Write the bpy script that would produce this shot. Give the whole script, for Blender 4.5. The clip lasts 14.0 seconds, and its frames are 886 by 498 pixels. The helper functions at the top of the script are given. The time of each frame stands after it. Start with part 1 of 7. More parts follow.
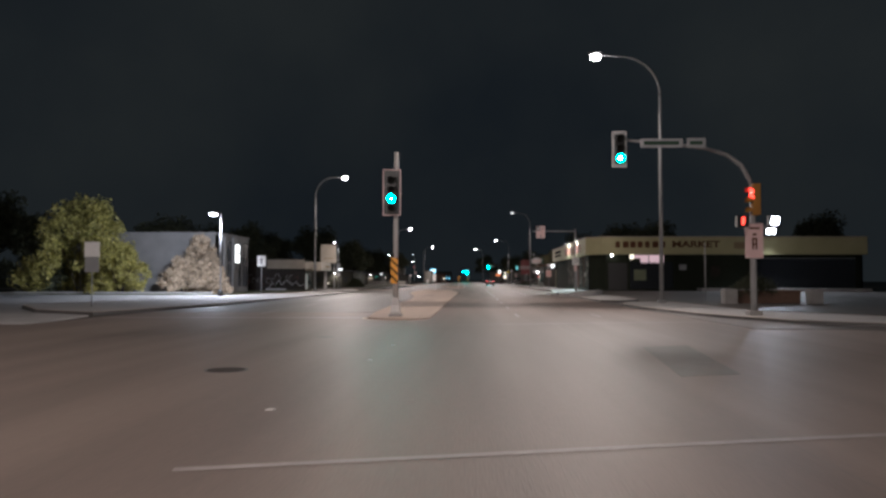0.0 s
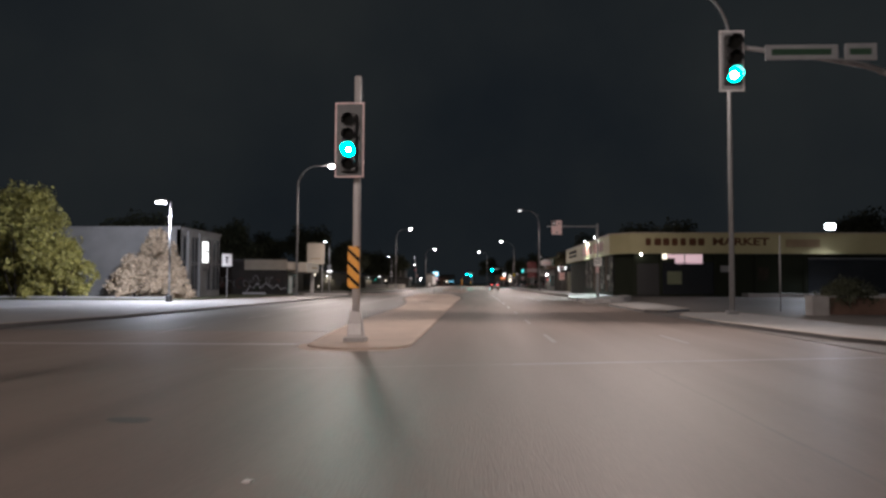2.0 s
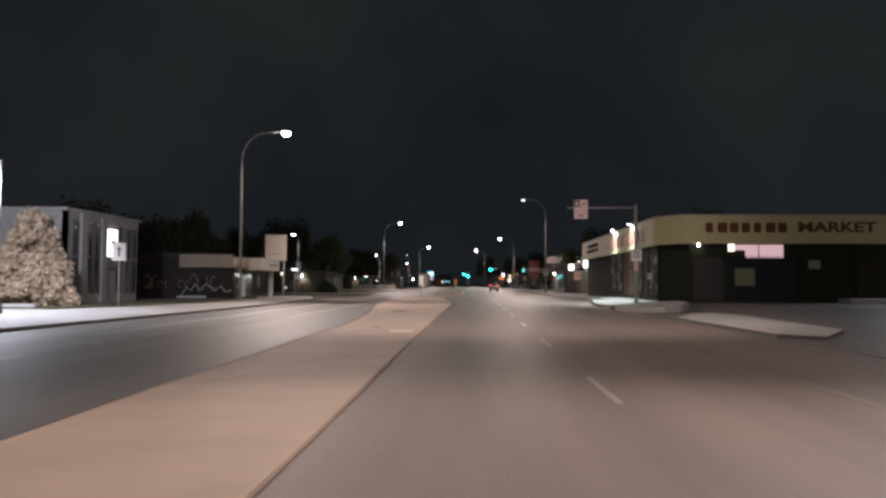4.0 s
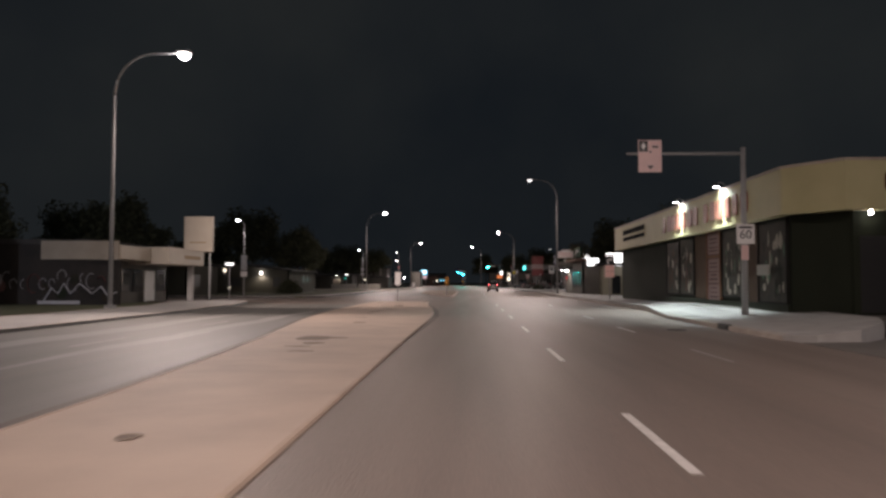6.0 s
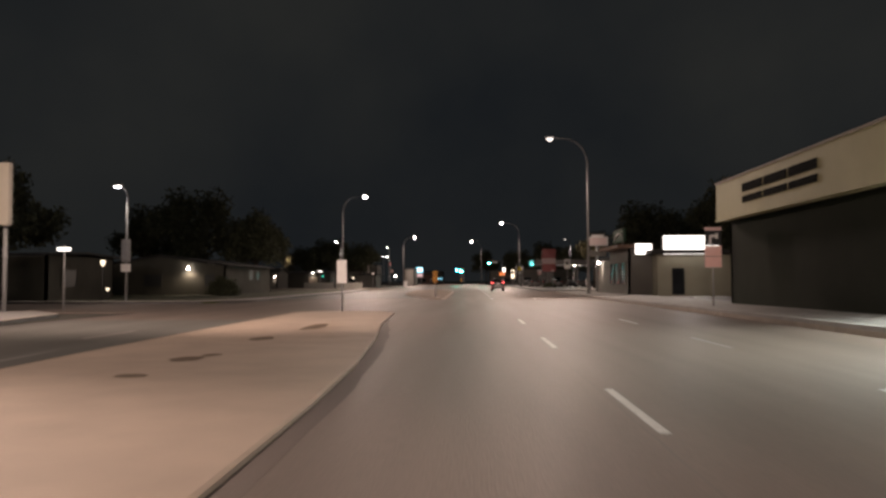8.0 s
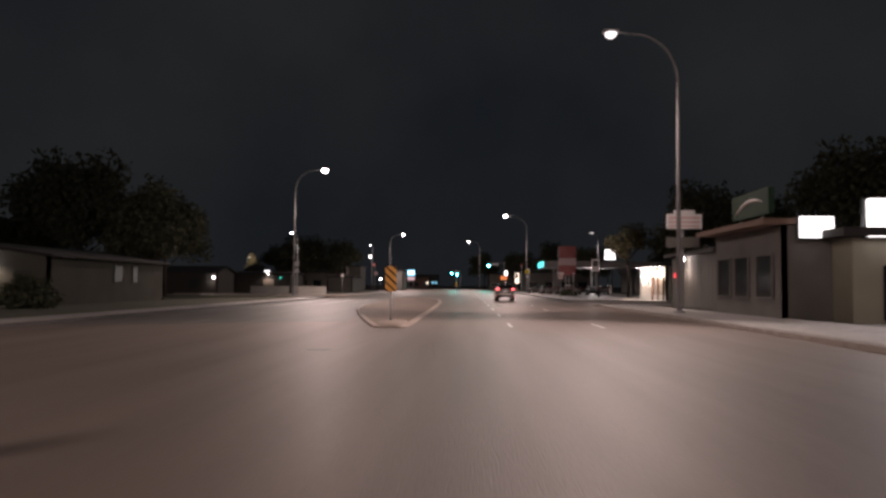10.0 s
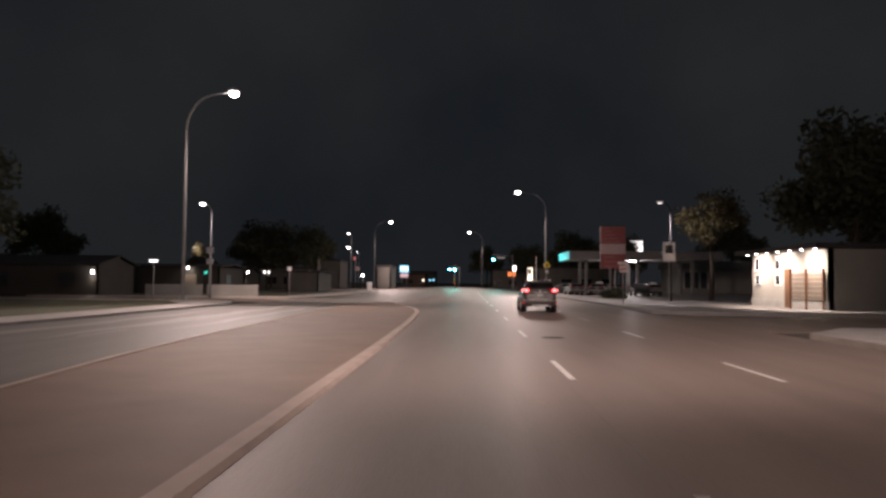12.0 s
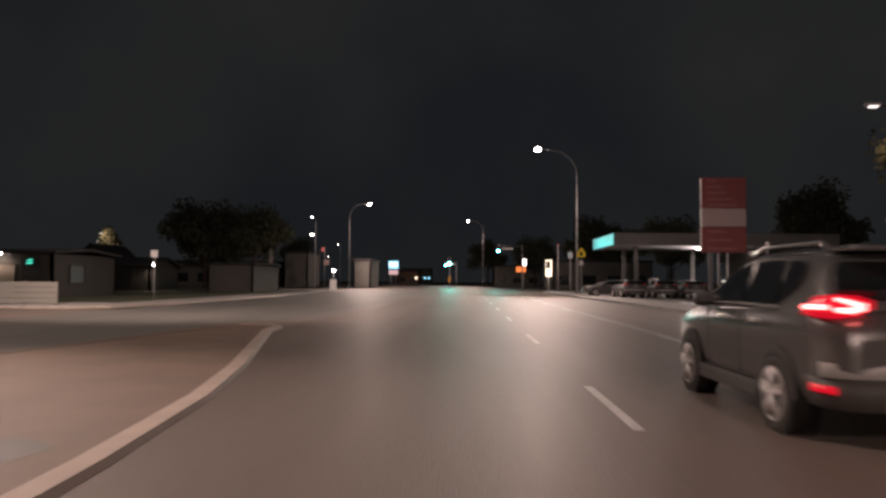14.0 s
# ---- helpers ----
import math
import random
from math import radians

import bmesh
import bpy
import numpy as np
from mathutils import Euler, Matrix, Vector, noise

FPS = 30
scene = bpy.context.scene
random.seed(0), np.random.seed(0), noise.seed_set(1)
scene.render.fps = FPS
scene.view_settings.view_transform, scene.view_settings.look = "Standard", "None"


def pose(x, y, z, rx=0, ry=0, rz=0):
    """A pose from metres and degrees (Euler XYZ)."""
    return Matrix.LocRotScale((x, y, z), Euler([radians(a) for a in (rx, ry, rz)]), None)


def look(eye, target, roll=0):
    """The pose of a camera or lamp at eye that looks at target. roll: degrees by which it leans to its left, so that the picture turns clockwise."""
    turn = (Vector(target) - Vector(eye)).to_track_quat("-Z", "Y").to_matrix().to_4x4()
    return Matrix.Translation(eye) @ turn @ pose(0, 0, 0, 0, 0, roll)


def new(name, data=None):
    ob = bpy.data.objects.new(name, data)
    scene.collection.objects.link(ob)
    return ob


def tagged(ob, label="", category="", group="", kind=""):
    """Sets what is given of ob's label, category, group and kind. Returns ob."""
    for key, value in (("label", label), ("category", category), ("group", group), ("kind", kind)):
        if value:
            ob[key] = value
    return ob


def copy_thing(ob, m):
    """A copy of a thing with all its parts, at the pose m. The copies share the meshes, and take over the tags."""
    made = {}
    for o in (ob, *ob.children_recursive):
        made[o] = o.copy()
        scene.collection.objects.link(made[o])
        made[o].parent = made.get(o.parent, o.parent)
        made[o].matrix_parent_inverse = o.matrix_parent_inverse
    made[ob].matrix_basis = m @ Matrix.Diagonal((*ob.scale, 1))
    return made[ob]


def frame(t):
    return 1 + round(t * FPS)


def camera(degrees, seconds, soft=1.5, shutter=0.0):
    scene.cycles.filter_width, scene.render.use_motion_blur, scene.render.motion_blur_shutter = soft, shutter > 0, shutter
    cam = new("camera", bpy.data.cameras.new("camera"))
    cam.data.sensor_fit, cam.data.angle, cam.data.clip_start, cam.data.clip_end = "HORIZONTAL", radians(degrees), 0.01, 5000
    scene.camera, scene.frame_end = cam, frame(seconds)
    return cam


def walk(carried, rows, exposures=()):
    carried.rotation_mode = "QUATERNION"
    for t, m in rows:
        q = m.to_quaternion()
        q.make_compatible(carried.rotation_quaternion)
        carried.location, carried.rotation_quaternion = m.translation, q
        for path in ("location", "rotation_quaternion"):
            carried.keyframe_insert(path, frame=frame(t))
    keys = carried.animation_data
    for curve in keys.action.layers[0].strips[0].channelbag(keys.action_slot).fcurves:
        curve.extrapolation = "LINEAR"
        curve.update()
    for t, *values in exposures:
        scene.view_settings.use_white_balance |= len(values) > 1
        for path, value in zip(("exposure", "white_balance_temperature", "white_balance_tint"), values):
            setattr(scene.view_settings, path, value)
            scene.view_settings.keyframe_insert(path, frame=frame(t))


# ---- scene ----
cam = camera(60.50, 14.0, soft=2.7, shutter=0.3)
# seconds, eye, yaw to the left, pitch up, lean to the left
PATH = [
    (0.0, -0.216, 21.960, 1.512, 2.288, 2.332, 0.092),
    (0.5, -0.295, 24.197, 1.514, 2.386, 2.362, 0.165),
    (1.0, -0.339, 26.860, 1.502, 2.424, 2.410, 0.225),
    (1.5, -0.351, 30.120, 1.487, 2.478, 2.435, 0.228),
    (2.0, -0.345, 33.774, 1.502, 2.549, 2.575, 0.236),
    (2.5, -0.349, 37.975, 1.503, 2.557, 2.624, 0.239),
    (3.0, -0.307, 42.581, 1.532, 2.498, 2.622, 0.251),
    (3.6, -0.291, 48.326, 1.550, 2.415, 2.608, 0.249),
    (4.2, -0.267, 54.309, 1.577, 2.292, 2.589, 0.245),
    (4.8, -0.243, 60.565, 1.604, 2.166, 2.569, 0.240),
    (5.5, -0.223, 68.254, 1.627, 2.063, 2.553, 0.237),
    (6.0, -0.213, 74.023, 1.570, 2.038, 2.517, 0.146),
    (6.5, -0.259, 80.152, 1.553, 2.078, 2.481, 0.062),
    (7.0, -0.212, 86.470, 1.508, 2.105, 2.505, -0.025),
    (7.5, -0.211, 93.345, 1.438, 2.086, 2.465, -0.120),
    (8.0, -0.153, 100.262, 1.415, 1.983, 2.416, -0.173),
    (8.6, -0.124, 109.089, 1.438, 1.939, 2.483, -0.025),
    (9.2, -0.081, 118.526, 1.471, 1.874, 2.582, 0.192),
    (9.8, -0.037, 128.401, 1.505, 1.808, 2.684, 0.414),
    (10.5, -0.001, 140.253, 1.533, 1.754, 2.766, 0.595),
    (11.0, -0.052, 148.960, 1.502, 1.783, 2.703, 0.535),
    (11.5, -0.051, 157.762, 1.510, 1.798, 2.673, 0.509),
    (12.0, -0.069, 166.587, 1.538, 1.792, 2.536, 0.481),
    (12.5, -0.129, 175.273, 1.542, 1.764, 2.427, 0.388),
    (13.0, -0.137, 183.612, 1.542, 1.723, 2.415, 0.315),
    (13.5, -0.067, 192.126, 1.508, 1.704, 2.392, 0.282),
    (14.0, 0.050, 200.837, 1.350, 1.690, 2.428, 0.439),
]


def aim(x, y, z, yaw, pitch, lean):
    a, b = radians(yaw), radians(pitch)
    return look((x, y, z), (x - math.sin(a) * math.cos(b), y + math.cos(a) * math.cos(b), z + math.sin(b)), lean)


walk(cam, [(t, aim(*row)) for t, *row in PATH], [(0, 0.05, 5950, 6), (3.0, 0.12, 6250, 10), (5.5, 0.0, 6350, 12), (7.0, -0.1, 6500, 12), (7.5, -0.08, 6750, 13), (8.0, 0.18, 7100, 14), (10.5, 0.05, 6550, 20), (12.0, 0.2, 6600, 19), (14.0, 0.12, 6950, 19)])

# ---- night sky, street lighting ----
world = bpy.data.worlds.new("night")
scene.world = world
world.use_nodes = True
wn, wl = world.node_tree.nodes, world.node_tree.links
wn.clear()
w_out, w_bg = wn.new("ShaderNodeOutputWorld"), wn.new("ShaderNodeBackground")
w_co, w_no, w_rmp = wn.new("ShaderNodeTexCoord"), wn.new("ShaderNodeTexNoise"), wn.new("ShaderNodeValToRGB")
w_no.inputs["Scale"].default_value, w_no.inputs["Detail"].default_value = 2.2, 5
w_rmp.color_ramp.elements[0].position, w_rmp.color_ramp.elements[0].color = 0.35, (0.0078, 0.0098, 0.0120, 1)
w_rmp.color_ramp.elements[1].position, w_rmp.color_ramp.elements[1].color = 0.7, (0.0166, 0.0182, 0.0180, 1)
wl.new(w_co.outputs["Generated"], w_no.inputs["Vector"])
wl.new(w_no.outputs["Fac"], w_rmp.inputs["Fac"])
wl.new(w_rmp.outputs["Color"], w_bg.inputs["Color"])
wl.new(w_bg.outputs["Background"], w_out.inputs["Surface"])

COOL, WARM = (1.0, 0.93, 0.90), (1.0, 0.80, 0.72)


def spot(name, place, target, watts, cone, colour, radius=0.2, blend=0.6):
    """A lamp in a fixture that the place has."""
    d = bpy.data.lights.new(name, "SPOT")
    d.energy, d.spot_size, d.spot_blend, d.color, d.shadow_soft_size = watts, radians(cone), blend, colour, radius
    ob = new(name, d)
    ob.matrix_basis = look(place, target)
    return ob


# street lamps: head place, pole foot, power
ROAD_LAMPS = [
    # unseen pair behind the start, added at the run's spacing in place of headlights
    ((-16.4, 14, 14.9), (-19.7, 14, 0.0), 1.45), ((7.5, -34, 14.9), (11.3, -34, 0.0), 1.5),
    ((7.4, 69.2, 15.6), (11.35, 69.2, 0.0), 0.75), ((-16.1, 115.2, 14.3), (-19.6, 114.4, 0.0), 0.9),
    ((7.4, 171.0, 14.8), (10.9, 171.2, 0.0), 0.75), ((-16.55, 219.2, 14.9), (-20.2, 220, 0.0), 0.98),
    ((7.4, 278.5, 15.1), (11.7, 280.5, 0.0), 1.35), ((-17.0, 335.0, 15.1), (-20.6, 335.5, 0.0), 1.0),
    ((0.7, 388.0, 16.4), (4.4, 388.5, 0.0), 1.0),
]
LAMP_WATTS = 16000
STREET = (1.0, 0.81, 0.72)
for (lx, ly, lz), foot_, k in ROAD_LAMPS:
    s = 1 if foot_[0] < lx else -1
    at = (lx, ly, lz - 0.45)
    # the luminaire throws a weak beam down and two strong ones along the road
    spot("street_light", at, (lx + 5 * s, ly, 0), LAMP_WATTS * 0.2 * k, 140, STREET, 1.4, 0.5)
    for along in (-1, 1):
        spot("street_light", at, (lx + 9 * s, ly + 23 * along, 0), LAMP_WATTS * k, 88, STREET, 1.4, 0.75)


# ---- materials ----
def mat(name, a, b=None, rough=0.7, metal=0.0, scale=3.0, fine=40.0, bump=0.15, stretch=(1, 1, 1), spec=0.5, mix=0.75, coat=0.0):
    """Two colours mixed by broad stains and fine grain, with relief; in metres of the world."""
    m = bpy.data.materials.new(name)
    m.use_nodes = True
    n, l = m.node_tree.nodes, m.node_tree.links
    p = n["Principled BSDF"]
    b = b or tuple(c * 0.72 for c in a)
    geo, mp = n.new("ShaderNodeNewGeometry"), n.new("ShaderNodeMapping")
    mp.inputs["Scale"].default_value = stretch
    l.new(geo.outputs["Position"], mp.inputs["Vector"])
    n1, n2, n3 = (n.new("ShaderNodeTexNoise") for _ in range(3))
    for t, s, d in ((n1, scale, 6), (n2, fine, 3), (n3, scale * 0.13, 3)):
        t.inputs["Scale"].default_value, t.inputs["Detail"].default_value = s, d
        l.new(mp.outputs["Vector"], t.inputs["Vector"])
    add = n.new("ShaderNodeMath")
    add.operation = "ADD"
    mul = n.new("ShaderNodeMath")
    mul.operation, mul.inputs[1].default_value = "MULTIPLY", 0.35
    l.new(n2.outputs["Fac"], mul.inputs[0])
    l.new(n1.outputs["Fac"], add.inputs[0])
    l.new(mul.outputs[0], add.inputs[1])
    add2 = n.new("ShaderNodeMath")
    add2.operation = "ADD"
    mul3 = n.new("ShaderNodeMath")
    mul3.operation, mul3.inputs[1].default_value = "MULTIPLY", 0.5
    l.new(n3.outputs["Fac"], mul3.inputs[0])
    l.new(add.outputs[0], add2.inputs[0])
    l.new(mul3.outputs[0], add2.inputs[1])
    r = n.new("ShaderNodeMapRange")
    r.inputs["From Min"].default_value, r.inputs["From Max"].default_value = 0.62, 1.22
    r.inputs["To Max"].default_value = mix
    l.new(add2.outputs[0], r.inputs["Value"])
    c = n.new("ShaderNodeMix")
    c.data_type = "RGBA"
    c.inputs["A"].default_value, c.inputs["B"].default_value = (*a, 1), (*b, 1)
    l.new(r.outputs["Result"], c.inputs["Factor"])
    l.new(c.outputs["Result"], p.inputs["Base Color"])
    p.inputs["Roughness"].default_value, p.inputs["Metallic"].default_value = rough, metal
    p.inputs["Specular IOR Level"].default_value = spec
    p.inputs["Coat Weight"].default_value, p.inputs["Coat Roughness"].default_value = coat, 0.08
    if bump:
        bp = n.new("ShaderNodeBump")
        bp.inputs["Strength"].default_value, bp.inputs["Distance"].default_value = bump, 0.02
        l.new(n2.outputs["Fac"], bp.inputs["Height"])
        l.new(bp.outputs["Normal"], p.inputs["Normal"])
    return m


def glow(name, colour, strength, base=(0.02, 0.02, 0.02)):
    m = bpy.data.materials.new(name)
    m.use_nodes = True
    p = m.node_tree.nodes["Principled BSDF"]
    p.inputs["Base Color"].default_value = (*base, 1)
    p.inputs["Emission Color"].default_value, p.inputs["Emission Strength"].default_value = (*colour, 1), strength
    p.inputs["Roughness"].default_value = 0.3
    return m


def glass(name, tint=(0.02, 0.025, 0.03), rough=0.04):
    m = bpy.data.materials.new(name)
    m.use_nodes = True
    p = m.node_tree.nodes["Principled BSDF"]
    p.inputs["Base Color"].default_value = (*tint, 1)
    p.inputs["Roughness"].default_value, p.inputs["Specular IOR Level"].default_value = rough, 0.8
    p.inputs["Coat Weight"].default_value = 0.5
    return m


def random_tint(m, low=0.7, high=1.25):
    """Vary the brightness of alike objects."""
    n, l = m.node_tree.nodes, m.node_tree.links
    p = n["Principled BSDF"]
    src = p.inputs["Base Color"].links[0].from_socket
    oi, mr, mx = n.new("ShaderNodeObjectInfo"), n.new("ShaderNodeMapRange"), n.new("ShaderNodeMix")
    mr.inputs["To Min"].default_value, mr.inputs["To Max"].default_value = low, high
    l.new(oi.outputs["Random"], mr.inputs["Value"])
    mx.data_type, mx.blend_type = "RGBA", "MULTIPLY"
    mx.inputs["Factor"].default_value = 1
    l.new(src, mx.inputs["A"])
    l.new(mr.outputs["Result"], mx.inputs["B"])
    l.new(mx.outputs["Result"], p.inputs["Base Color"])
    return m


def island_tint(m, low=0.55, high=1.35):
    """Vary the brightness of the loose pieces of one mesh."""
    n, l = m.node_tree.nodes, m.node_tree.links
    p = n["Principled BSDF"]
    src = p.inputs["Base Color"].links[0].from_socket
    g, mr, mx = n.new("ShaderNodeNewGeometry"), n.new("ShaderNodeMapRange"), n.new("ShaderNodeMix")
    mr.inputs["To Min"].default_value, mr.inputs["To Max"].default_value = low, high
    l.new(g.outputs["Random Per Island"], mr.inputs["Value"])
    mx.data_type, mx.blend_type = "RGBA", "MULTIPLY"
    mx.inputs["Factor"].default_value = 1
    l.new(src, mx.inputs["A"])
    l.new(mr.outputs["Result"], mx.inputs["B"])
    l.new(mx.outputs["Result"], p.inputs["Base Color"])
    return m


ASPHALT = mat("worn_road", (0.222, 0.174, 0.149), (0.10, 0.079, 0.069), 0.58, scale=0.9, fine=55, bump=0.25, stretch=(1.0, 0.06, 1), spec=0.28, coat=0.010)
ASPHALT.node_tree.nodes["Principled BSDF"].inputs["Coat Roughness"].default_value = 0.30
ASPHALT_OLD = mat("old_asphalt", (0.10, 0.092, 0.088), (0.055, 0.05, 0.048), 0.6, scale=1.4, fine=60, bump=0.3)
PATCH = mat("dark_patch", (0.12, 0.098, 0.086), (0.07, 0.058, 0.05), 0.58, scale=2, fine=70, bump=0.3)
LOT = mat("lot_asphalt", (0.17, 0.15, 0.137), (0.095, 0.084, 0.077), 0.6, scale=0.7, fine=50, bump=0.25)
LOT_PALE = mat("worn_grey_forecourt", (0.40, 0.383, 0.372), (0.20, 0.19, 0.184), 0.65, scale=0.35, fine=45, bump=0.25)
CONCRETE = mat("pavement_concrete", (0.40, 0.385, 0.37), (0.25, 0.235, 0.22), 0.75, scale=1.3, fine=40, bump=0.2)
PATCH_PALE = mat("pale_repair_concrete", (0.72, 0.57, 0.475), (0.58, 0.455, 0.375), 0.75, scale=2, fine=40, bump=0.15)
MEDIAN = mat("median_concrete", (0.55, 0.425, 0.338), (0.36, 0.277, 0.22), 0.72, scale=0.8, fine=45, bump=0.25)
ROAD_GREY = mat("grey_worn_road", (0.172, 0.163, 0.15), (0.097, 0.091, 0.084), 0.6, scale=0.9, fine=55, bump=0.25, stretch=(1.0, 0.06, 1), spec=0.28, coat=0.025)
ROAD_GREY.node_tree.nodes["Principled BSDF"].inputs["Coat Roughness"].default_value = 0.3
MEDIAN_DARK = mat("median_asphalt", (0.228, 0.150, 0.106), (0.125, 0.083, 0.059), 0.7, scale=0.8, fine=45, bump=0.3)
MEDIAN_STAIN = mat("median_stain", (0.20, 0.135, 0.09), (0.125, 0.085, 0.058), 0.75, scale=2.5, fine=45, bump=0.25)
KERB = mat("kerb_concrete", (0.47, 0.40, 0.34), (0.27, 0.23, 0.195), 0.7, scale=2.5, fine=40, bump=0.25)
NOSE_CAP = mat("worn_nose_concrete", (0.42, 0.325, 0.265), (0.23, 0.172, 0.135), 0.75, scale=0.9, fine=35, bump=0.3)
KERB_PINK = mat("pinkish_kerb_concrete", (0.55, 0.44, 0.37), (0.30, 0.235, 0.195), 0.75, scale=1.6, fine=35, bump=0.3)
GRASS = mat("dry_grass_ground", (0.075, 0.08, 0.035), (0.04, 0.042, 0.02), 0.9, scale=1.2, fine=25, bump=0.6)
EARTH = mat("bare_ground", (0.09, 0.08, 0.065), (0.05, 0.045, 0.038), 0.9, scale=0.5, fine=20, bump=0.4)
PAINT = mat("road_paint", (0.72, 0.68, 0.66), (0.38, 0.35, 0.33), 0.6, scale=6, fine=50, bump=0.15)
PAINT_WORN = mat("worn_road_paint", (0.36, 0.32, 0.305), (0.19, 0.165, 0.155), 0.6, scale=3, fine=50, bump=0.15)
PAINT_FAINT = mat("faint_road_paint", (0.26, 0.215, 0.185), (0.15, 0.12, 0.105), 0.6, scale=3, fine=50, bump=0.15)
STEEL = mat("galvanised_steel", (0.36, 0.36, 0.36), (0.27, 0.265, 0.265), 0.6, 0.15, scale=3, fine=30, bump=0.05)
# paler copy of the steel: headlight brightness is put into its colour
HEADLIT_STEEL = mat("headlit_pale_steel", (0.62, 0.59, 0.575), (0.47, 0.44, 0.43), 0.5, 0.05, scale=2, fine=25, bump=0.05)
DARK_METAL = mat("dark_metal", (0.05, 0.05, 0.052), None, 0.5, 0.4, bump=0.05)
RUSTY_IRON = mat("rusty_cast_iron", (0.042, 0.031, 0.026), (0.026, 0.019, 0.016), 0.75, 0.1, scale=9, fine=50, bump=0.3, spec=0.2)
BLACK = mat("black_plastic", (0.018, 0.018, 0.019), None, 0.45, bump=0.05)
MATTE_BLACK = mat("matte_black_lettering", (0.02, 0.02, 0.019), None, 0.95, bump=0.0, spec=0.08)
WHITE_SHEET = mat("white_sign_sheet", (0.80, 0.78, 0.77), (0.68, 0.66, 0.65), 0.4, scale=4, bump=0.0)
PINK_SHEET = mat("faded_pink_sign", (0.74, 0.52, 0.50), (0.62, 0.42, 0.41), 0.45, bump=0.0)
SALMON = mat("salmon_sign_sheet", (0.86, 0.55, 0.50), (0.78, 0.47, 0.43), 0.45, bump=0.0)
GREY_SHEET = mat("sign_back", (0.42, 0.42, 0.43), None, 0.4, 0.6, bump=0.0)
AMBER_SHEET = mat("amber_reflective_sheet", (0.95, 0.42, 0.02), (0.80, 0.33, 0.015), 0.4, bump=0.0, scale=8)
AMBER_DULL = mat("dull_amber_housing", (0.34, 0.15, 0.02), (0.25, 0.11, 0.015), 0.6, bump=0.0)
GREEN_SHEET = mat("green_sign_sheet", (0.022, 0.055, 0.033), (0.035, 0.065, 0.042), 0.7, bump=0.0, scale=1.2, spec=0.2)
PYLON_RED = mat("sun_bleached_red_panel", (0.24, 0.060, 0.060), (0.19, 0.048, 0.048), 0.55, bump=0.0)
PYLON_LETTER = mat("faded_panel_lettering", (0.31, 0.12, 0.12), None, 0.55, bump=0.0)
PYLON_PALE = mat("grubby_pale_panel", (0.42, 0.31, 0.31), (0.34, 0.25, 0.25), 0.55, bump=0.0)
RED_SHEET = mat("red_sign_sheet", (0.45, 0.075, 0.06), (0.34, 0.05, 0.045), 0.45, bump=0.0)
BROWN_LETTER = mat("brown_letter", (0.13, 0.06, 0.032), None, 0.8, bump=0.0, spec=0.15)
FADED_LETTER = mat("faded_tan_lettering", (0.36, 0.27, 0.17), (0.28, 0.2, 0.12), 0.7, bump=0.0, spec=0.2)
PLAIN_BROWN = mat("dark_brown_panel", (0.075, 0.045, 0.03), (0.05, 0.032, 0.022), 0.8, bump=0.0, spec=0.15)
NOTICE = mat("pale_green_notice", (0.17, 0.19, 0.12), (0.13, 0.145, 0.095), 0.6, scale=4, bump=0.0, spec=0.2)
RED_LETTER = mat("red_letter", (0.23, 0.075, 0.05), (0.17, 0.055, 0.04), 0.5, bump=0.0)
CREAM = mat("cream_fascia", (0.50, 0.46, 0.26), (0.40, 0.36, 0.20), 0.6, scale=0.8, fine=20, bump=0.08)
MURAL_BAND = mat("faded_beige_band", (0.33, 0.285, 0.23), (0.20, 0.165, 0.13), 0.7, scale=0.9, fine=20, bump=0.1)
BEIGE = mat("beige_sign_face", (0.50, 0.455, 0.38), (0.42, 0.36, 0.29), 0.5, scale=0.9, bump=0.0)
DARK_WALL = mat("dark_painted_wall", (0.022, 0.026, 0.017), (0.014, 0.017, 0.011), 0.8, scale=0.8, fine=18, bump=0.2, spec=0.12)
GREY_WALL = mat("grey_stucco", (0.24, 0.232, 0.228), (0.135, 0.131, 0.128), 0.85, scale=0.6, fine=22, bump=0.3)
TAKEAWAY_WALL = mat("olive_stucco", (0.36, 0.335, 0.26), (0.27, 0.25, 0.195), 0.85, scale=0.6, fine=25, bump=0.3)
DIM_WALL = mat("grey_brown_siding", (0.16, 0.15, 0.135), (0.10, 0.095, 0.085), 0.8, scale=0.7, fine=20, bump=0.2)
HOUSE_WALL = mat("dull_olive_siding", (0.105, 0.10, 0.082), (0.065, 0.062, 0.05), 0.85, scale=0.7, fine=20, bump=0.2, spec=0.2)
PALE_WALL = mat("pale_siding", (0.34, 0.32, 0.29), (0.25, 0.235, 0.21), 0.8, scale=0.7, fine=20, bump=0.2)
BRICK = mat("brown_brick", (0.19, 0.115, 0.085), (0.12, 0.075, 0.055), 0.85, scale=4, fine=30, bump=0.4)
DARK_SIDING = mat("dark_brown_siding", (0.062, 0.058, 0.05), (0.04, 0.037, 0.032), 0.85, scale=0.7, fine=20, bump=0.2)
ROOFING = mat("dark_roofing", (0.045, 0.043, 0.042), None, 0.9, scale=3, fine=20, bump=0.4)
MURAL_BASE = mat("mural_dark_paint", (0.025, 0.024, 0.024), (0.05, 0.042, 0.037), 0.85, scale=1.1, fine=8, bump=0.05, spec=0.1)
MURAL_PALE = mat("mural_pale_paint", (0.40, 0.40, 0.42), (0.28, 0.27, 0.29), 0.7, scale=3, bump=0.0)
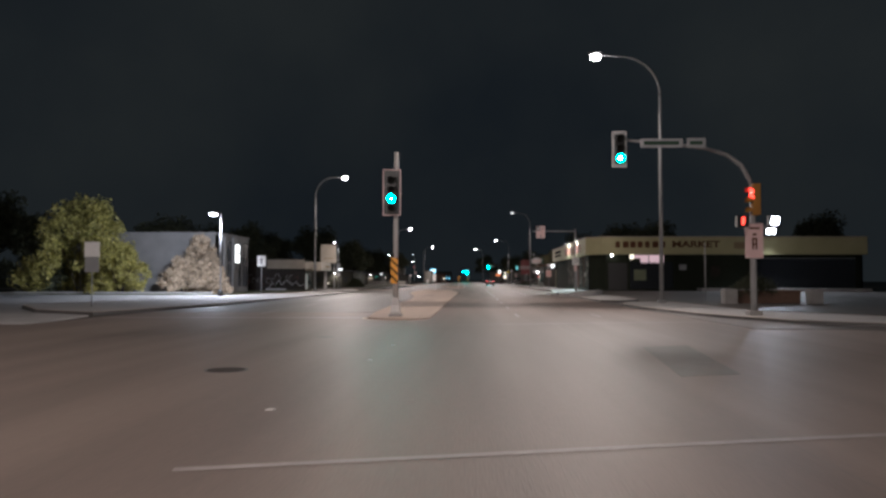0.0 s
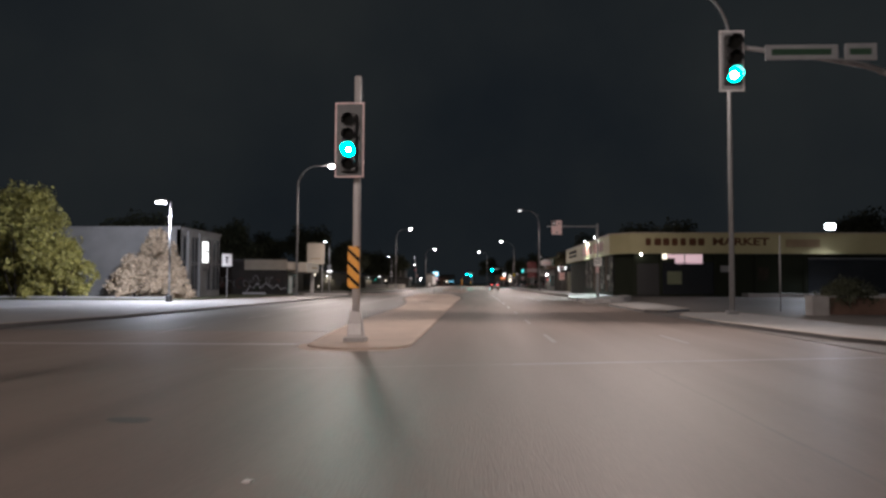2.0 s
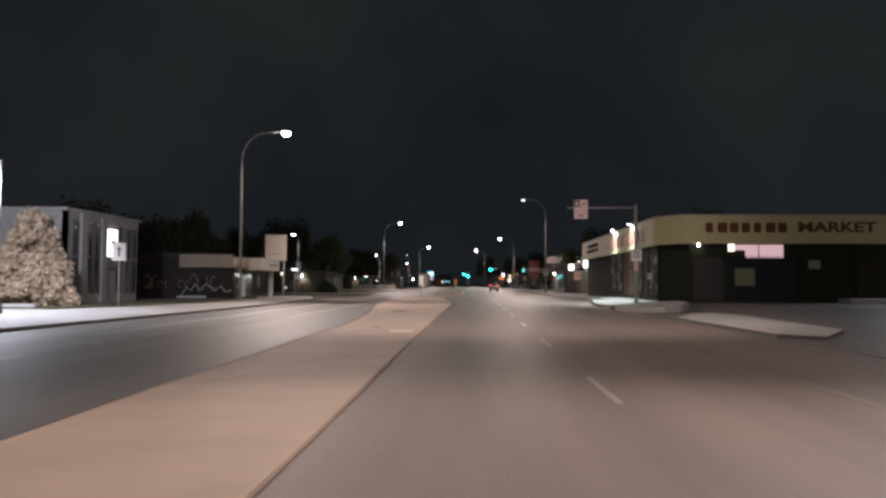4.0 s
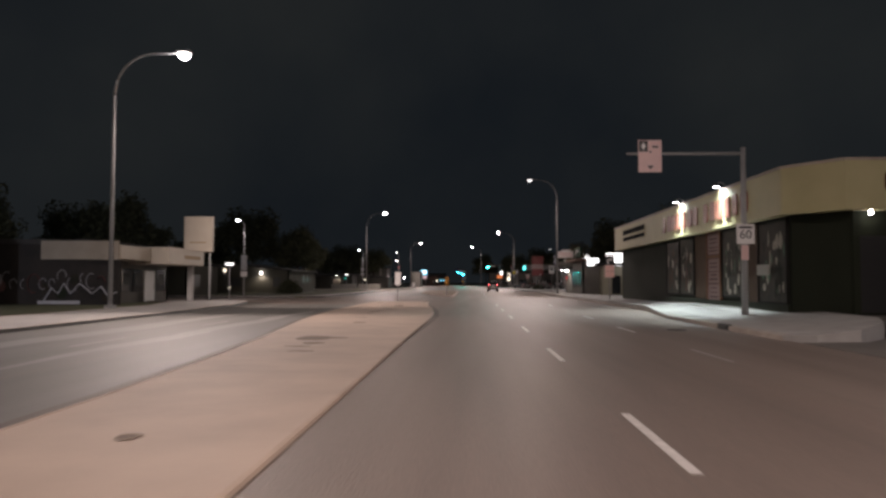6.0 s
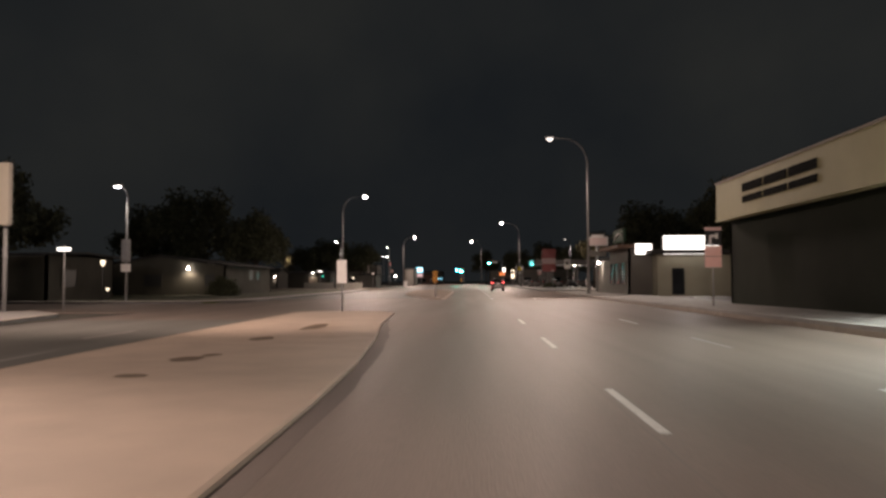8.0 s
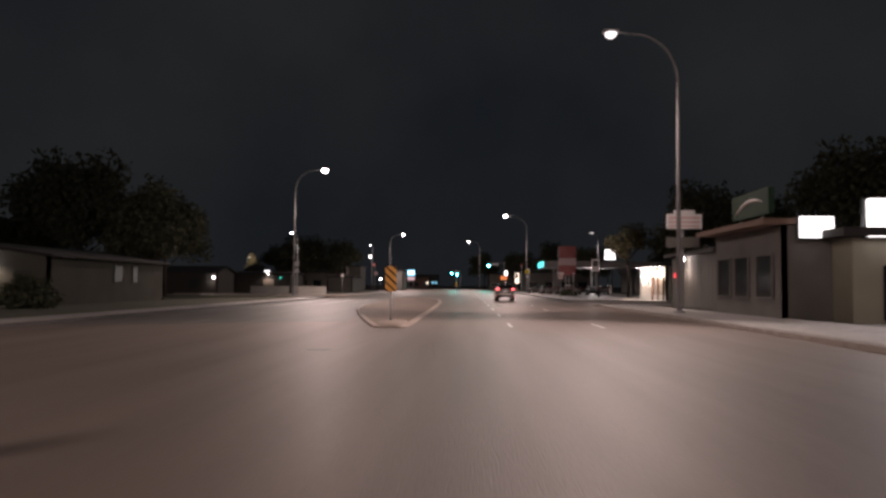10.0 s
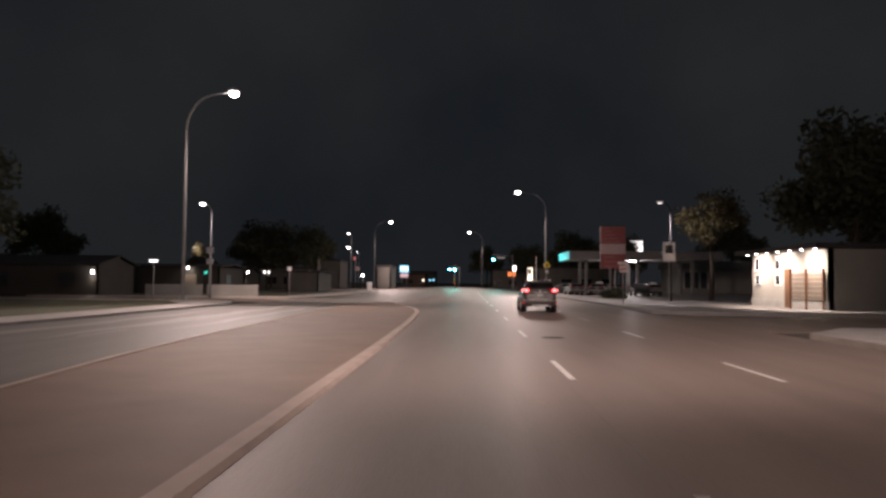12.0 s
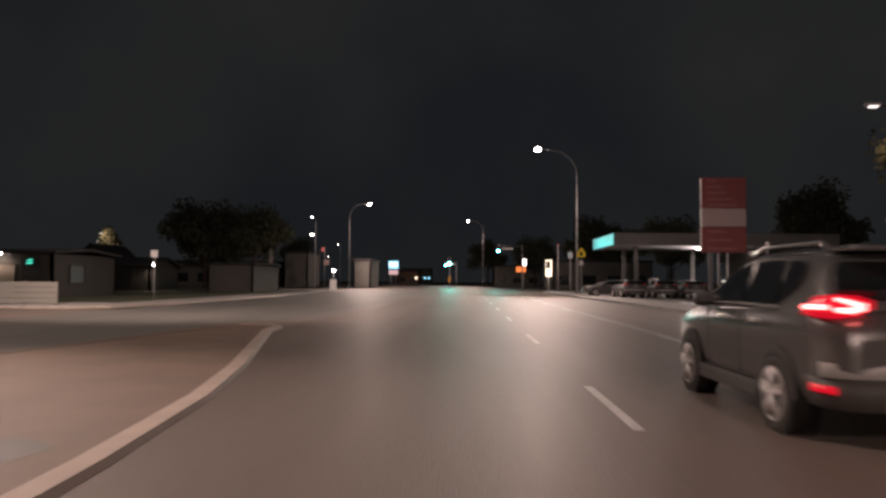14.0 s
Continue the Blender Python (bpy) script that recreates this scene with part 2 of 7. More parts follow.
WOOD = mat("weathered_wood", (0.20, 0.16, 0.125), (0.13, 0.105, 0.08), 0.85, scale=2, fine=30, stretch=(1, 1, 0.2), bump=0.3)
BARK = mat("bark", (0.085, 0.065, 0.05), (0.045, 0.035, 0.028), 0.95, scale=6, fine=40, bump=0.7)
LEAF_GREEN = island_tint(mat("yellow_green_leaf", (0.36, 0.31, 0.085), (0.20, 0.19, 0.05), 0.6, scale=2, bump=0.0))
LEAF_TAN = island_tint(mat("dry_tan_leaf", (0.44, 0.34, 0.24), (0.30, 0.225, 0.155), 0.75, scale=2, bump=0.0))
LEAF_DARK = island_tint(mat("dark_leaf", (0.085, 0.092, 0.052), (0.05, 0.056, 0.032), 0.85, scale=2, bump=0.0))
LEAF_GOLD = island_tint(mat("golden_leaf", (0.11, 0.085, 0.028), (0.028, 0.025, 0.012), 0.65, scale=2, bump=0.0))
CAR_PAINT = mat("dark_grey_car_paint", (0.19, 0.183, 0.178), (0.165, 0.16, 0.155), 0.24, 0.55, bump=0.0, coat=1.0)
CAR_PALE = random_tint(mat("silver_car_paint", (0.30, 0.30, 0.31), None, 0.32, 0.5, bump=0.0, coat=0.8), 0.25, 1.2)
SILVER = mat("silver_trim", (0.55, 0.54, 0.54), None, 0.3, 0.85, bump=0.0)
SILVER_DULL = mat("dull_silver_bumper", (0.60, 0.57, 0.55), None, 0.4, 0.2, bump=0.0)
CLADDING = mat("dark_grey_plastic_cladding", (0.085, 0.076, 0.07), (0.06, 0.054, 0.05), 0.6, scale=5, bump=0.1)
RUBBER = mat("tyre_rubber", (0.055, 0.05, 0.046), (0.085, 0.075, 0.068), 0.85, scale=8, bump=0.2)
ALLOY = mat("alloy_rim", (0.82, 0.78, 0.76), (0.7, 0.67, 0.65), 0.35, 0.25, bump=0.0)
GLASS_CAR = glass("tinted_car_glass", (0.012, 0.013, 0.014), 0.05)
GLASS_DARK = glass("dark_window_glass", (0.02, 0.022, 0.025), 0.12)
GLASS_DARK.node_tree.nodes["Principled BSDF"].inputs["Coat Weight"].default_value = 0.0
GLASS_DIM = glass("grimy_house_window", (0.018, 0.02, 0.02), 0.5)
GLASS_DIM.node_tree.nodes["Principled BSDF"].inputs["Coat Weight"].default_value = 0.0
POSTER = mat("dim_poster", (0.040, 0.030, 0.022), (0.008, 0.012, 0.009), 0.6, scale=2.2, fine=9, bump=0.0, mix=1.0, spec=0.12)
POSTER_RED = mat("dim_red_poster", (0.10, 0.035, 0.03), (0.045, 0.022, 0.02), 0.6, scale=2.5, fine=9, bump=0.0, mix=1.0, spec=0.12)
PINK_DIM = mat("faded_pink_notice", (0.15, 0.075, 0.072), (0.09, 0.045, 0.042), 0.6, scale=5, bump=0.0)
PICTURE_PALE = mat("faded_picture", (0.40, 0.37, 0.31), (0.10, 0.085, 0.07), 0.8, scale=5, fine=14, bump=0.0)
GREEN_DIM = mat("dim_green_picture", (0.035, 0.11, 0.055), None, 0.6, scale=5, bump=0.0)
LAMP_WHITE = glow("lamp_lens", (1.0, 0.93, 0.88), 60)
LAMP_COOL = glow("cool_lamp_lens", (0.93, 0.94, 1.0), 60)
LAMP_DIM = glow("dim_lamp_lens", (1.0, 0.94, 0.9), 1.6)
LAMP_FAR = glow("far_lamp_lens", (1.0, 0.95, 0.9), 30)
LIT_WHITE = glow("lit_white_panel", (1.0, 0.98, 0.95), 2.6, (0.7, 0.7, 0.7))
LIT_CREAM = glow("lit_warm_panel", (1.0, 0.86, 0.66), 1.6, (0.7, 0.65, 0.55))
LIT_PINK = glow("lit_pink_window", (0.95, 0.62, 0.66), 0.55, (0.5, 0.4, 0.4))
LIT_BLUE = glow("lit_blue_panel", (0.25, 0.75, 1.0), 1.4, (0.2, 0.4, 0.6))
LIT_CYAN = glow("lit_cyan_fascia", (0.10, 0.62, 0.72), 0.28, (0.1, 0.4, 0.45))
LIT_ORANGE = glow("lit_orange_sign", (1.0, 0.25, 0.05), 0.9, (0.5, 0.2, 0.1))
SIGNAL_GREEN = glow("green_signal_lens", (0.004, 1.0, 0.93), 380)
SIGNAL_GLARE = glow("green_signal_glare", (0.55, 1.0, 0.97), 40)
SIGNAL_RED = glow("red_signal_lens", (1.0, 0.05, 0.03), 5)
SIGNAL_RED_DIM = mat("red_lit_visor", (0.35, 0.05, 0.03), None, 0.6, bump=0.0)
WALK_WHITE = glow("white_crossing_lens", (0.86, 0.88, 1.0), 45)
TAIL_RED = glow("tail_lamp", (1.0, 0.008, 0.03), 0.55, (0.3, 0.01, 0.02))
TAIL_CORE = glow("tail_lamp_core", (1.0, 0.16, 0.15), 7, (0.3, 0.05, 0.05))
LENS_OFF = mat("dark_signal_lens", (0.012, 0.012, 0.011), None, 0.85, bump=0.0, spec=0.1)
SIGNAL_FAR = glow("far_green_signal_lens", (0.008, 0.95, 1.0), 850)
SIGNAL_GREENER = glow("green_signal_lens_warm", (0.01, 1.0, 0.72), 60)
LIT_RED = glow("lit_red_sign", (1.0, 0.05, 0.06), 1.2)
LIT_RED_DIM = glow("dim_red_lamp", (1.0, 0.25, 0.22), 0.35, (0.4, 0.1, 0.1))
LIT_TEAL = glow("lit_teal_sign", (0.03, 0.85, 0.62), 1.2)
YELLOW_SHEET = mat("fluorescent_yellow_sheet", (0.95, 0.75, 0.03), (0.85, 0.66, 0.03), 0.4, bump=0.0)
MURAL_DIM = mat("mural_grey_paint", (0.22, 0.21, 0.22), (0.09, 0.085, 0.09), 0.7, scale=3, bump=0.0)
GUTTER = mat("dark_gutter_surface", (0.14, 0.105, 0.09), (0.085, 0.064, 0.056), 0.7, scale=1.2, fine=40, stretch=(1, 0.2, 1), bump=0.3)
SHEEN_TRACK = mat("pale_sheen_track", (0.29, 0.272, 0.255), (0.16, 0.15, 0.14), 0.6, scale=1.1, fine=55, stretch=(1, 0.08, 1), bump=0.2, spec=0.28)
SEAM = mat("road_seam_filler", (0.135, 0.108, 0.093), (0.17, 0.136, 0.117), 0.6, scale=3, bump=0.1)


# ---- building tools ----
def box(bm, x0, x1, y0, y1, z0, z1):
    v = [bm.verts.new(p) for p in ((x0, y0, z0), (x1, y0, z0), (x1, y1, z0), (x0, y1, z0), (x0, y0, z1), (x1, y0, z1), (x1, y1, z1), (x0, y1, z1))]
    for f in ((3, 2, 1, 0), (4, 5, 6, 7), (0, 1, 5, 4), (1, 2, 6, 5), (2, 3, 7, 6), (3, 0, 4, 7)):
        bm.faces.new([v[i] for i in f])
    return bm


def rbox(x0, x1, y0, y1, z0, z1, r=0.02):
    """A box with rounded edges."""
    bm = box(bmesh.new(), x0, x1, y0, y1, z0, z1)
    bmesh.ops.bevel(bm, geom=bm.edges[:], offset=r, segments=2, affect="EDGES", profile=0.6)
    return bm


def tube(bm, pts, radii, seg=10, caps=True):
    """A round bar along a line of points, with a radius at each."""
    pts = [Vector(p) for p in pts]
    rings = []
    for i, p in enumerate(pts):
        d = (pts[min(i + 1, len(pts) - 1)] - pts[max(i - 1, 0)]).normalized()
        side = d.cross(Vector((0, 0, 1)) if abs(d.z) < 0.95 else Vector((0, 1, 0))).normalized()
        up = side.cross(d)
        r = radii[i] if isinstance(radii, (list, tuple)) else radii
        rings.append([bm.verts.new(p + (side * math.cos(a) + up * math.sin(a)) * r) for a in (2 * math.pi * k / seg for k in range(seg))])
    for a, b in zip(rings, rings[1:]):
        for k in range(seg):
            f = bm.faces.new((a[k], a[(k + 1) % seg], b[(k + 1) % seg], b[k]))
            f.smooth = True
    if caps:
        bm.faces.new(rings[0][::-1])
        bm.faces.new(rings[-1])
    return bm


def bar(p, q, r, r2=None, seg=10):
    return tube(bmesh.new(), (p, q), [r, r if r2 is None else r2], seg)


def prism(pts, z0, z1, bevel=0.0):
    """An upright slab over a plan of points, anticlockwise; z1 may be a function of x, y."""
    bm = bmesh.new()
    top = z1 if callable(z1) else (lambda x, y: z1)
    lo = [bm.verts.new((x, y, z0)) for x, y in pts]
    hi = [bm.verts.new((x, y, top(x, y))) for x, y in pts]
    face = bm.faces.new(hi)
    bm.faces.new(lo[::-1])
    for i in range(len(pts)):
        j = (i + 1) % len(pts)
        bm.faces.new((lo[i], lo[j], hi[j], hi[i]))
    if bevel:
        bmesh.ops.bevel(bm, geom=face.edges[:], offset=bevel, segments=2, affect="EDGES")
    bmesh.ops.recalc_face_normals(bm, faces=bm.faces[:])
    return bm


def plate(pts):
    """One flat face."""
    bm = bmesh.new()
    bm.faces.new([bm.verts.new(p) for p in pts])
    return bm


def finish(name, bm, material):
    me = bpy.data.meshes.new(name)
    bm.to_mesh(me)
    bm.free()
    me.materials.append(material)
    return new(name, me)


def part(name, bm, material, parent=None, label=""):
    ob = finish(name, bm, material)
    ob.parent = parent
    return tagged(ob, label)


def thing(name, label, category, x=0.0, y=0.0, z=0.0, turn=0.0, group=""):
    ob = new(name)
    ob.empty_display_size = 0.2
    ob.matrix_basis = pose(x, y, z, 0, 0, turn)
    return tagged(ob, label, category, group)


def setting(name, bm, material, label="", category=""):
    return tagged(finish(name, bm, material), label, category, kind="structure")


def disc(x, y, z, r, axis="y", depth=0.02, seg=20):
    """A round plate that faces along an axis."""
    d = {"x": Vector((depth, 0, 0)), "y": Vector((0, depth, 0)), "z": Vector((0, 0, depth))}[axis]
    c = Vector((x, y, z))
    return tube(bmesh.new(), (c - d / 2, c + d / 2), r, seg)


def leaves(centres, count, size, seed, squash=1.0):
    """Many small leaf blades round clump centres (x, y, z, radius), as one mesh."""
    rng = np.random.default_rng(seed)
    c = np.array(centres)
    w = c[:, 3] ** 2
    pick = rng.choice(len(c), count, p=w / w.sum())
    d = rng.normal(size=(count, 3))
    d /= np.linalg.norm(d, axis=1)[:, None]
    rad = c[pick, 3] * rng.uniform(0.2, 1.3, count) ** 0.8
    mid = c[pick, :3] + d * rad[:, None] * np.array([1, 1, squash])
    u = rng.normal(size=(count, 3))
    u /= np.linalg.norm(u, axis=1)[:, None]
    v = np.cross(u, rng.normal(size=(count, 3)))
    v /= np.linalg.norm(v, axis=1)[:, None]
    s = size * rng.uniform(0.5, 1.3, count)[:, None]
    quad = np.stack([mid - u * s, mid + v * s * 0.45, mid + u * s, mid - v * s * 0.45], 1).reshape(-1, 3)
    me = bpy.data.meshes.new("crown")
    me.from_pydata(quad.tolist(), [], np.arange(count * 4).reshape(-1, 4).tolist())
    return me


def crown(me, material, parent, label=""):
    ob = new("crown", me)
    me.materials.append(material)
    ob.parent = parent
    return tagged(ob, label)


def text(body, size, material, parent, place, turn=(90, 0, 0), name="lettering", align="CENTER", bold=0.0):
    """Letters as a mesh, from the built-in font."""
    cu = bpy.data.curves.new("t", "FONT")
    cu.body, cu.size, cu.extrude, cu.align_x, cu.align_y, cu.offset = body, size, 0.008, align, "CENTER", bold
    tmp = bpy.data.objects.new("t", cu)
    me = bpy.data.meshes.new_from_object(tmp)
    bpy.data.objects.remove(tmp)
    bpy.data.curves.remove(cu)
    me.materials.clear()
    me.materials.append(material)
    ob = new(name, me)
    ob.parent = parent
    ob.matrix_basis = pose(*place, *turn)
    return ob


# ---- ground, roads, kerbs ----
setting("ground", plate(((-700, -200, -0.06), (700, -200, -0.06), (700, 1500, -0.06), (-700, 1500, -0.06))), EARTH, "dark bare ground out to the horizon", "ground")

# the avenue, bending slightly to the left far off
AVE = [(-15.2, -60), (8.5, -60), (8.5, 108), (9.8, 118), (9.8, 300), (4.5, 400), (-12, 520), (-60, 760), (-90, 760), (-38, 520), (-20.5, 400), (-15.2, 300)]
setting("road", prism(AVE, -0.05, 0.0), ASPHALT, "wide worn concrete avenue with faded lane lines", "road")
setting("road_cross", prism([(-160, 27), (-15.2, 27), (-15.2, 47), (-160, 47)], -0.05, -0.002), ASPHALT, "side street running off to the west", "road")
setting("road_cross", prism([(8.5, 27), (160, 27), (160, 46), (8.5, 46)], -0.05, -0.002), ASPHALT, "side street running off to the east", "road")
setting("road_side", prism([(-120, 135), (-15.2, 135), (-15.2, 149), (-120, 149)], -0.05, -0.002), ASPHALT, "narrow side street off the avenue", "road")
setting("road_side", prism([(-120, 222), (-15.2, 222), (-15.2, 234), (-120, 234)], -0.05, -0.002), ASPHALT, "narrow side street off the avenue", "road")
setting("road_side", prism([(9.8, 192), (120, 192), (120, 205), (9.8, 205)], -0.05, -0.002), ASPHALT, "narrow side street off the avenue", "road")


def arc(cx, cy, r, a0, a1, n=8):
    return [(cx + r * math.cos(radians(a0 + (a1 - a0) * k / n)), cy + r * math.sin(radians(a0 + (a1 - a0) * k / n))) for k in range(n + 1)]


def shrink(pts, d):
    """The plan drawn in by d, for a kerb round a raised island."""
    out, n = [], len(pts)
    for i in range(n):
        p, q, r = Vector(pts[i - 1]), Vector(pts[i]), Vector(pts[(i + 1) % n])
        a, b = (q - p).normalized(), (r - q).normalized()
        na, nb = Vector((-a.y, a.x)), Vector((-b.y, b.x))
        m = (na + nb).normalized()
        k = d / max(0.4, m.dot(na))
        out.append((q.x + m.x * k, q.y + m.y * k))
    return out


def island(name, pts, top_material, label, height=0.11, kerb=0.18, kind_label="raised median", kerb_material=KERB, dirty=False, dark_west=False, face_material=ASPHALT_OLD):
    """A raised island: a kerb ring and the surface inside it."""
    inner = shrink(pts, kerb)
    bm = bmesh.new()
    n = len(pts)
    lo = [bm.verts.new((x, y, -0.04)) for x, y in pts]
    mid = [bm.verts.new((x, y, height - (0.015 if dirty else 0.055))) for x, y in shrink(pts, 0.015)]
    edge = shrink(pts, 0.06)
    hi = [bm.verts.new((x, y, height)) for x, y in edge]
    inn = [bm.verts.new((x, y, height)) for x, y in inner]
    dn = [bm.verts.new((x, y, -0.04)) for x, y in inner]
    for i in range(n):
        j = (i + 1) % n
        for a, b in ((mid, hi), (hi, inn), (inn, dn)) if dirty else ((lo, mid), (mid, hi), (hi, inn), (inn, dn)):
            bm.faces.new((a[i], a[j], b[j], b[i]))
    if dirty:
        side = bmesh.new()
        ring = [[side.verts.new(v.co) for v in row] for row in (lo, mid)]
        for v in lo:
            bm.verts.remove(v)
        for i in range(n):
            j = (i + 1) % n
            side.faces.new((ring[0][i], ring[0][j], ring[1][j], ring[1][i]))
        setting(name + "_kerb_face", side, face_material, "dark dirty face of the kerb", "kerb")
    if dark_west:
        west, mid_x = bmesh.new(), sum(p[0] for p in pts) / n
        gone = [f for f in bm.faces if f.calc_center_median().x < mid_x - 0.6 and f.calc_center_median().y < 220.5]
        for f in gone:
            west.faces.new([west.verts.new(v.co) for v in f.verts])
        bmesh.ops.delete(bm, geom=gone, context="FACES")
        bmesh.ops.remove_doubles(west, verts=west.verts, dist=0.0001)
        setting(name + "_kerb_west", west, top_material, "low dark edge of the " + kind_label, "kerb")
    setting(name + "_kerb", bm, kerb_material, "worn pale concrete kerb of the " + kind_label, "kerb")
    setting(name, prism(inner, -0.04, height - 0.008), top_material, label, "median" if "median" in name else "pavement")


# first median: blunt nose at the junction, wider towards its far end
M1 = (arc(-3.15, 52.0, 1.25, 180, 360, 10) + [(-1.88, 60), (-1.95, 75), (-1.93, 95), (-1.88, 105), (-1.92, 109), (-2.05, 113), (-2.4, 118.5), (-3.0, 125)]
      + arc(-5.7, 133.2, 2.3, 5, 165, 8) + [(-7.9, 127), (-7.85, 121), (-7.75, 115), (-7.5, 110), (-7.1, 105), (-6.6, 100.5), (-6.0, 95), (-5.55, 90), (-5.2, 84.5), (-4.98, 79), (-4.95, 64), (-4.75, 57)])
island("median_1", M1, MEDIAN, "long raised median of pale tan concrete", height=0.055, kerb=0.1, kerb_material=MEDIAN, dirty=True, face_material=MEDIAN)
M2 = ([(-3.45, 159.0), (-3.3, 158.5), (-2.95, 158.3), (-2.3, 158.38), (-2.1, 158.75), (-2.04, 160.5), (-2.02, 163), (-2.0, 175), (-2.0, 185), (-2.08, 194), (-2.2, 199.5), (-2.32, 203.5), (-2.48, 206.3), (-2.78, 209.4), (-3.25, 212.3), (-4.3, 217.4), (-4.95, 220.6)]
      + arc(-6.15, 222.0, 1.1, 10, 120, 5) + [(-8.08, 214), (-7.98, 208), (-7.75, 200), (-7.55, 193), (-7.38, 186), (-7.05, 181.3), (-6.5, 176.3), (-5.3, 168.7), (-4.25, 163), (-3.85, 161)])
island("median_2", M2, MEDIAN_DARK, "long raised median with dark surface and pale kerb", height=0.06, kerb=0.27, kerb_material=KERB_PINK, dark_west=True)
# humped concrete cap on the nose of the second median
bm = bmesh.new()
rim = [(-3.12, 158.85), (-2.75, 158.62), (-2.42, 158.72), (-2.34, 159.4), (-2.31, 160.4), (-2.31, 161.5), (-2.38, 162.6), (-2.7, 163.0), (-3.2, 162.7), (-3.55, 161.9), (-3.45, 160.5), (-3.28, 159.4)]
rows = [[bm.verts.new((-2.85 + (x + 2.85) * k, 160.2 + (y - 160.2) * k, z)) for x, y in rim] for k, z in ((1.0, 0.03), (0.97, 0.06), (0.75, 0.115), (0.45, 0.165), (0.15, 0.188))]
for a, b in zip(rows, rows[1:]):
    for k in range(len(rim)):
        bm.faces.new((a[k], a[(k + 1) % len(rim)], b[(k + 1) % len(rim)], b[k])).smooth = True
bm.faces.new(rows[-1])
setting("median_nose", bm, NOSE_CAP, "humped pale concrete nose of the median", "median")
M3 = arc(-2.9, 329.0, 1.0, 180, 360, 8) + [(-2.2, 345), (-5.0, 390), (-8.0, 390), (-4.6, 345)]
island("median_3", M3, MEDIAN_DARK, "far raised median with pale kerb", kerb=0.25)

# the greyer surface of the opposite carriageway
setting("road_west", prism([(-15.18, 57), (-4.9, 57), (-4.9, 88), (-6.1, 103.2), (-7.7, 120.2), (-7.9, 128), (-15.18, 128)], -0.03, 0.004), ROAD_GREY, "greyer worn surface of the opposite carriageway", "road")
setting("road_west", prism([(-15.18, 158), (-5.0, 163), (-5.2, 169), (-6.65, 181), (-7.4, 197), (-7.95, 214), (-7.6, 223), (-5.0, 229), (-4.4, 300), (-15.18, 300)], -0.03, 0.004), ROAD_GREY, "greyer worn surface of the opposite carriageway", "road")

# dark gutters along the first median, dirty on its west side
def gutter(line, width, z, label, material=GUTTER):
    rng = random.Random(len(line))
    bm, rows = bmesh.new(), []
    for (x0, y0), (x1, y1) in zip(line, line[1:]):
        n = max(2, int((y1 - y0) / 1.2))
        for k in range(n):
            x, y = x0 + (x1 - x0) * k / n, y0 + (y1 - y0) * k / n
            t = min(1.0, (y - line[0][1]) / 12, (line[-1][1] - y) / 8)
            w = width * (0.15 + 0.85 * max(0.0, t)) * rng.uniform(0.88, 1.12)
            rows.append([bm.verts.new((x, y, z)), bm.verts.new((x + w, y, z))])
    for a, b in zip(rows, rows[1:]):
        bm.faces.new((a[0], a[1], b[1], b[0]))
    setting("gutter", bm, material, label, "gutter")


gutter([(-1.96, 94), (-1.92, 105), (-1.95, 109), (-2.08, 113), (-2.43, 118.5), (-3.0, 125), (-3.3, 130)], 0.3, 0.003, "dark reddish-brown gutter beside the median")
gutter([(-4.93, 60), (-4.96, 79), (-5.18, 84.5), (-5.53, 90), (-5.98, 95), (-6.58, 100.5), (-7.08, 105), (-7.48, 110), (-7.72, 115), (-7.8, 121)], -0.28, 0.0075, "dark gutter of the opposite carriageway")
gutter([(-3.75, 160.4), (-4.2, 163), (-5.23, 168.7), (-6.43, 176.3), (-6.98, 181.3), (-7.28, 186), (-7.4, 190)], 0.1, 0.0625, "thin pale worn edge of the median", KERB_PINK)

# pale flecks on the road, drawn for a reflection in the windscreen
for x, y, r in ((-2.57, 30.76, 0.055), (-2.16, 36.3, 0.04), (-2.07, 39.5, 0.035)):
    setting("reflection_fleck", prism([(x - r, y - 0.6 * r), (x + 0.8 * r, y - 0.8 * r), (x + r, y + 0.7 * r), (x - 0.5 * r, y + r)], -0.01, 0.011), PAINT, "small pale fleck drawn for a windscreen reflection", "stain")

# west side pavements
W1 = [(-16.3, 53.6), (-14.9, 64), (-14.6, 80), (-14.2, 96), (-14.7, 112), (-15.6, 124), (-17.0, 131), (-19.5, 133.6), (-40, 134), (-40, 130), (-22.5, 129.5), (-19.9, 120), (-19.4, 104), (-22.0, 92), (-24.5, 84), (-24.5, 62), (-20.2, 56)]
island("pavement_west", W1, CONCRETE, "pale concrete pavement along the avenue", kind_label="pavement", dirty=True, height=0.14)
W2 = [(-15.4, 154), (-15.1, 172), (-15.0, 200), (-15.3, 214), (-16.5, 219.5), (-19, 221.4), (-40, 221.6), (-40, 219.5), (-20.8, 219), (-17.4, 212), (-17.0, 172), (-17.2, 156), (-19, 151.5), (-40, 151.2), (-40, 149.4), (-18.5, 149.6)]
island("pavement_west", W2, CONCRETE, "narrow pale pavement beside a grass verge", kind_label="pavement", dirty=True, height=0.14)
W3 = [(-16.5, 236), (-15.3, 242), (-15.3, 298), (-18, 298), (-18, 240), (-40, 236.5), (-40, 234.4), (-18, 234.6)]
island("pavement_west", W3, CONCRETE, "far pale pavement", kind_label="pavement")
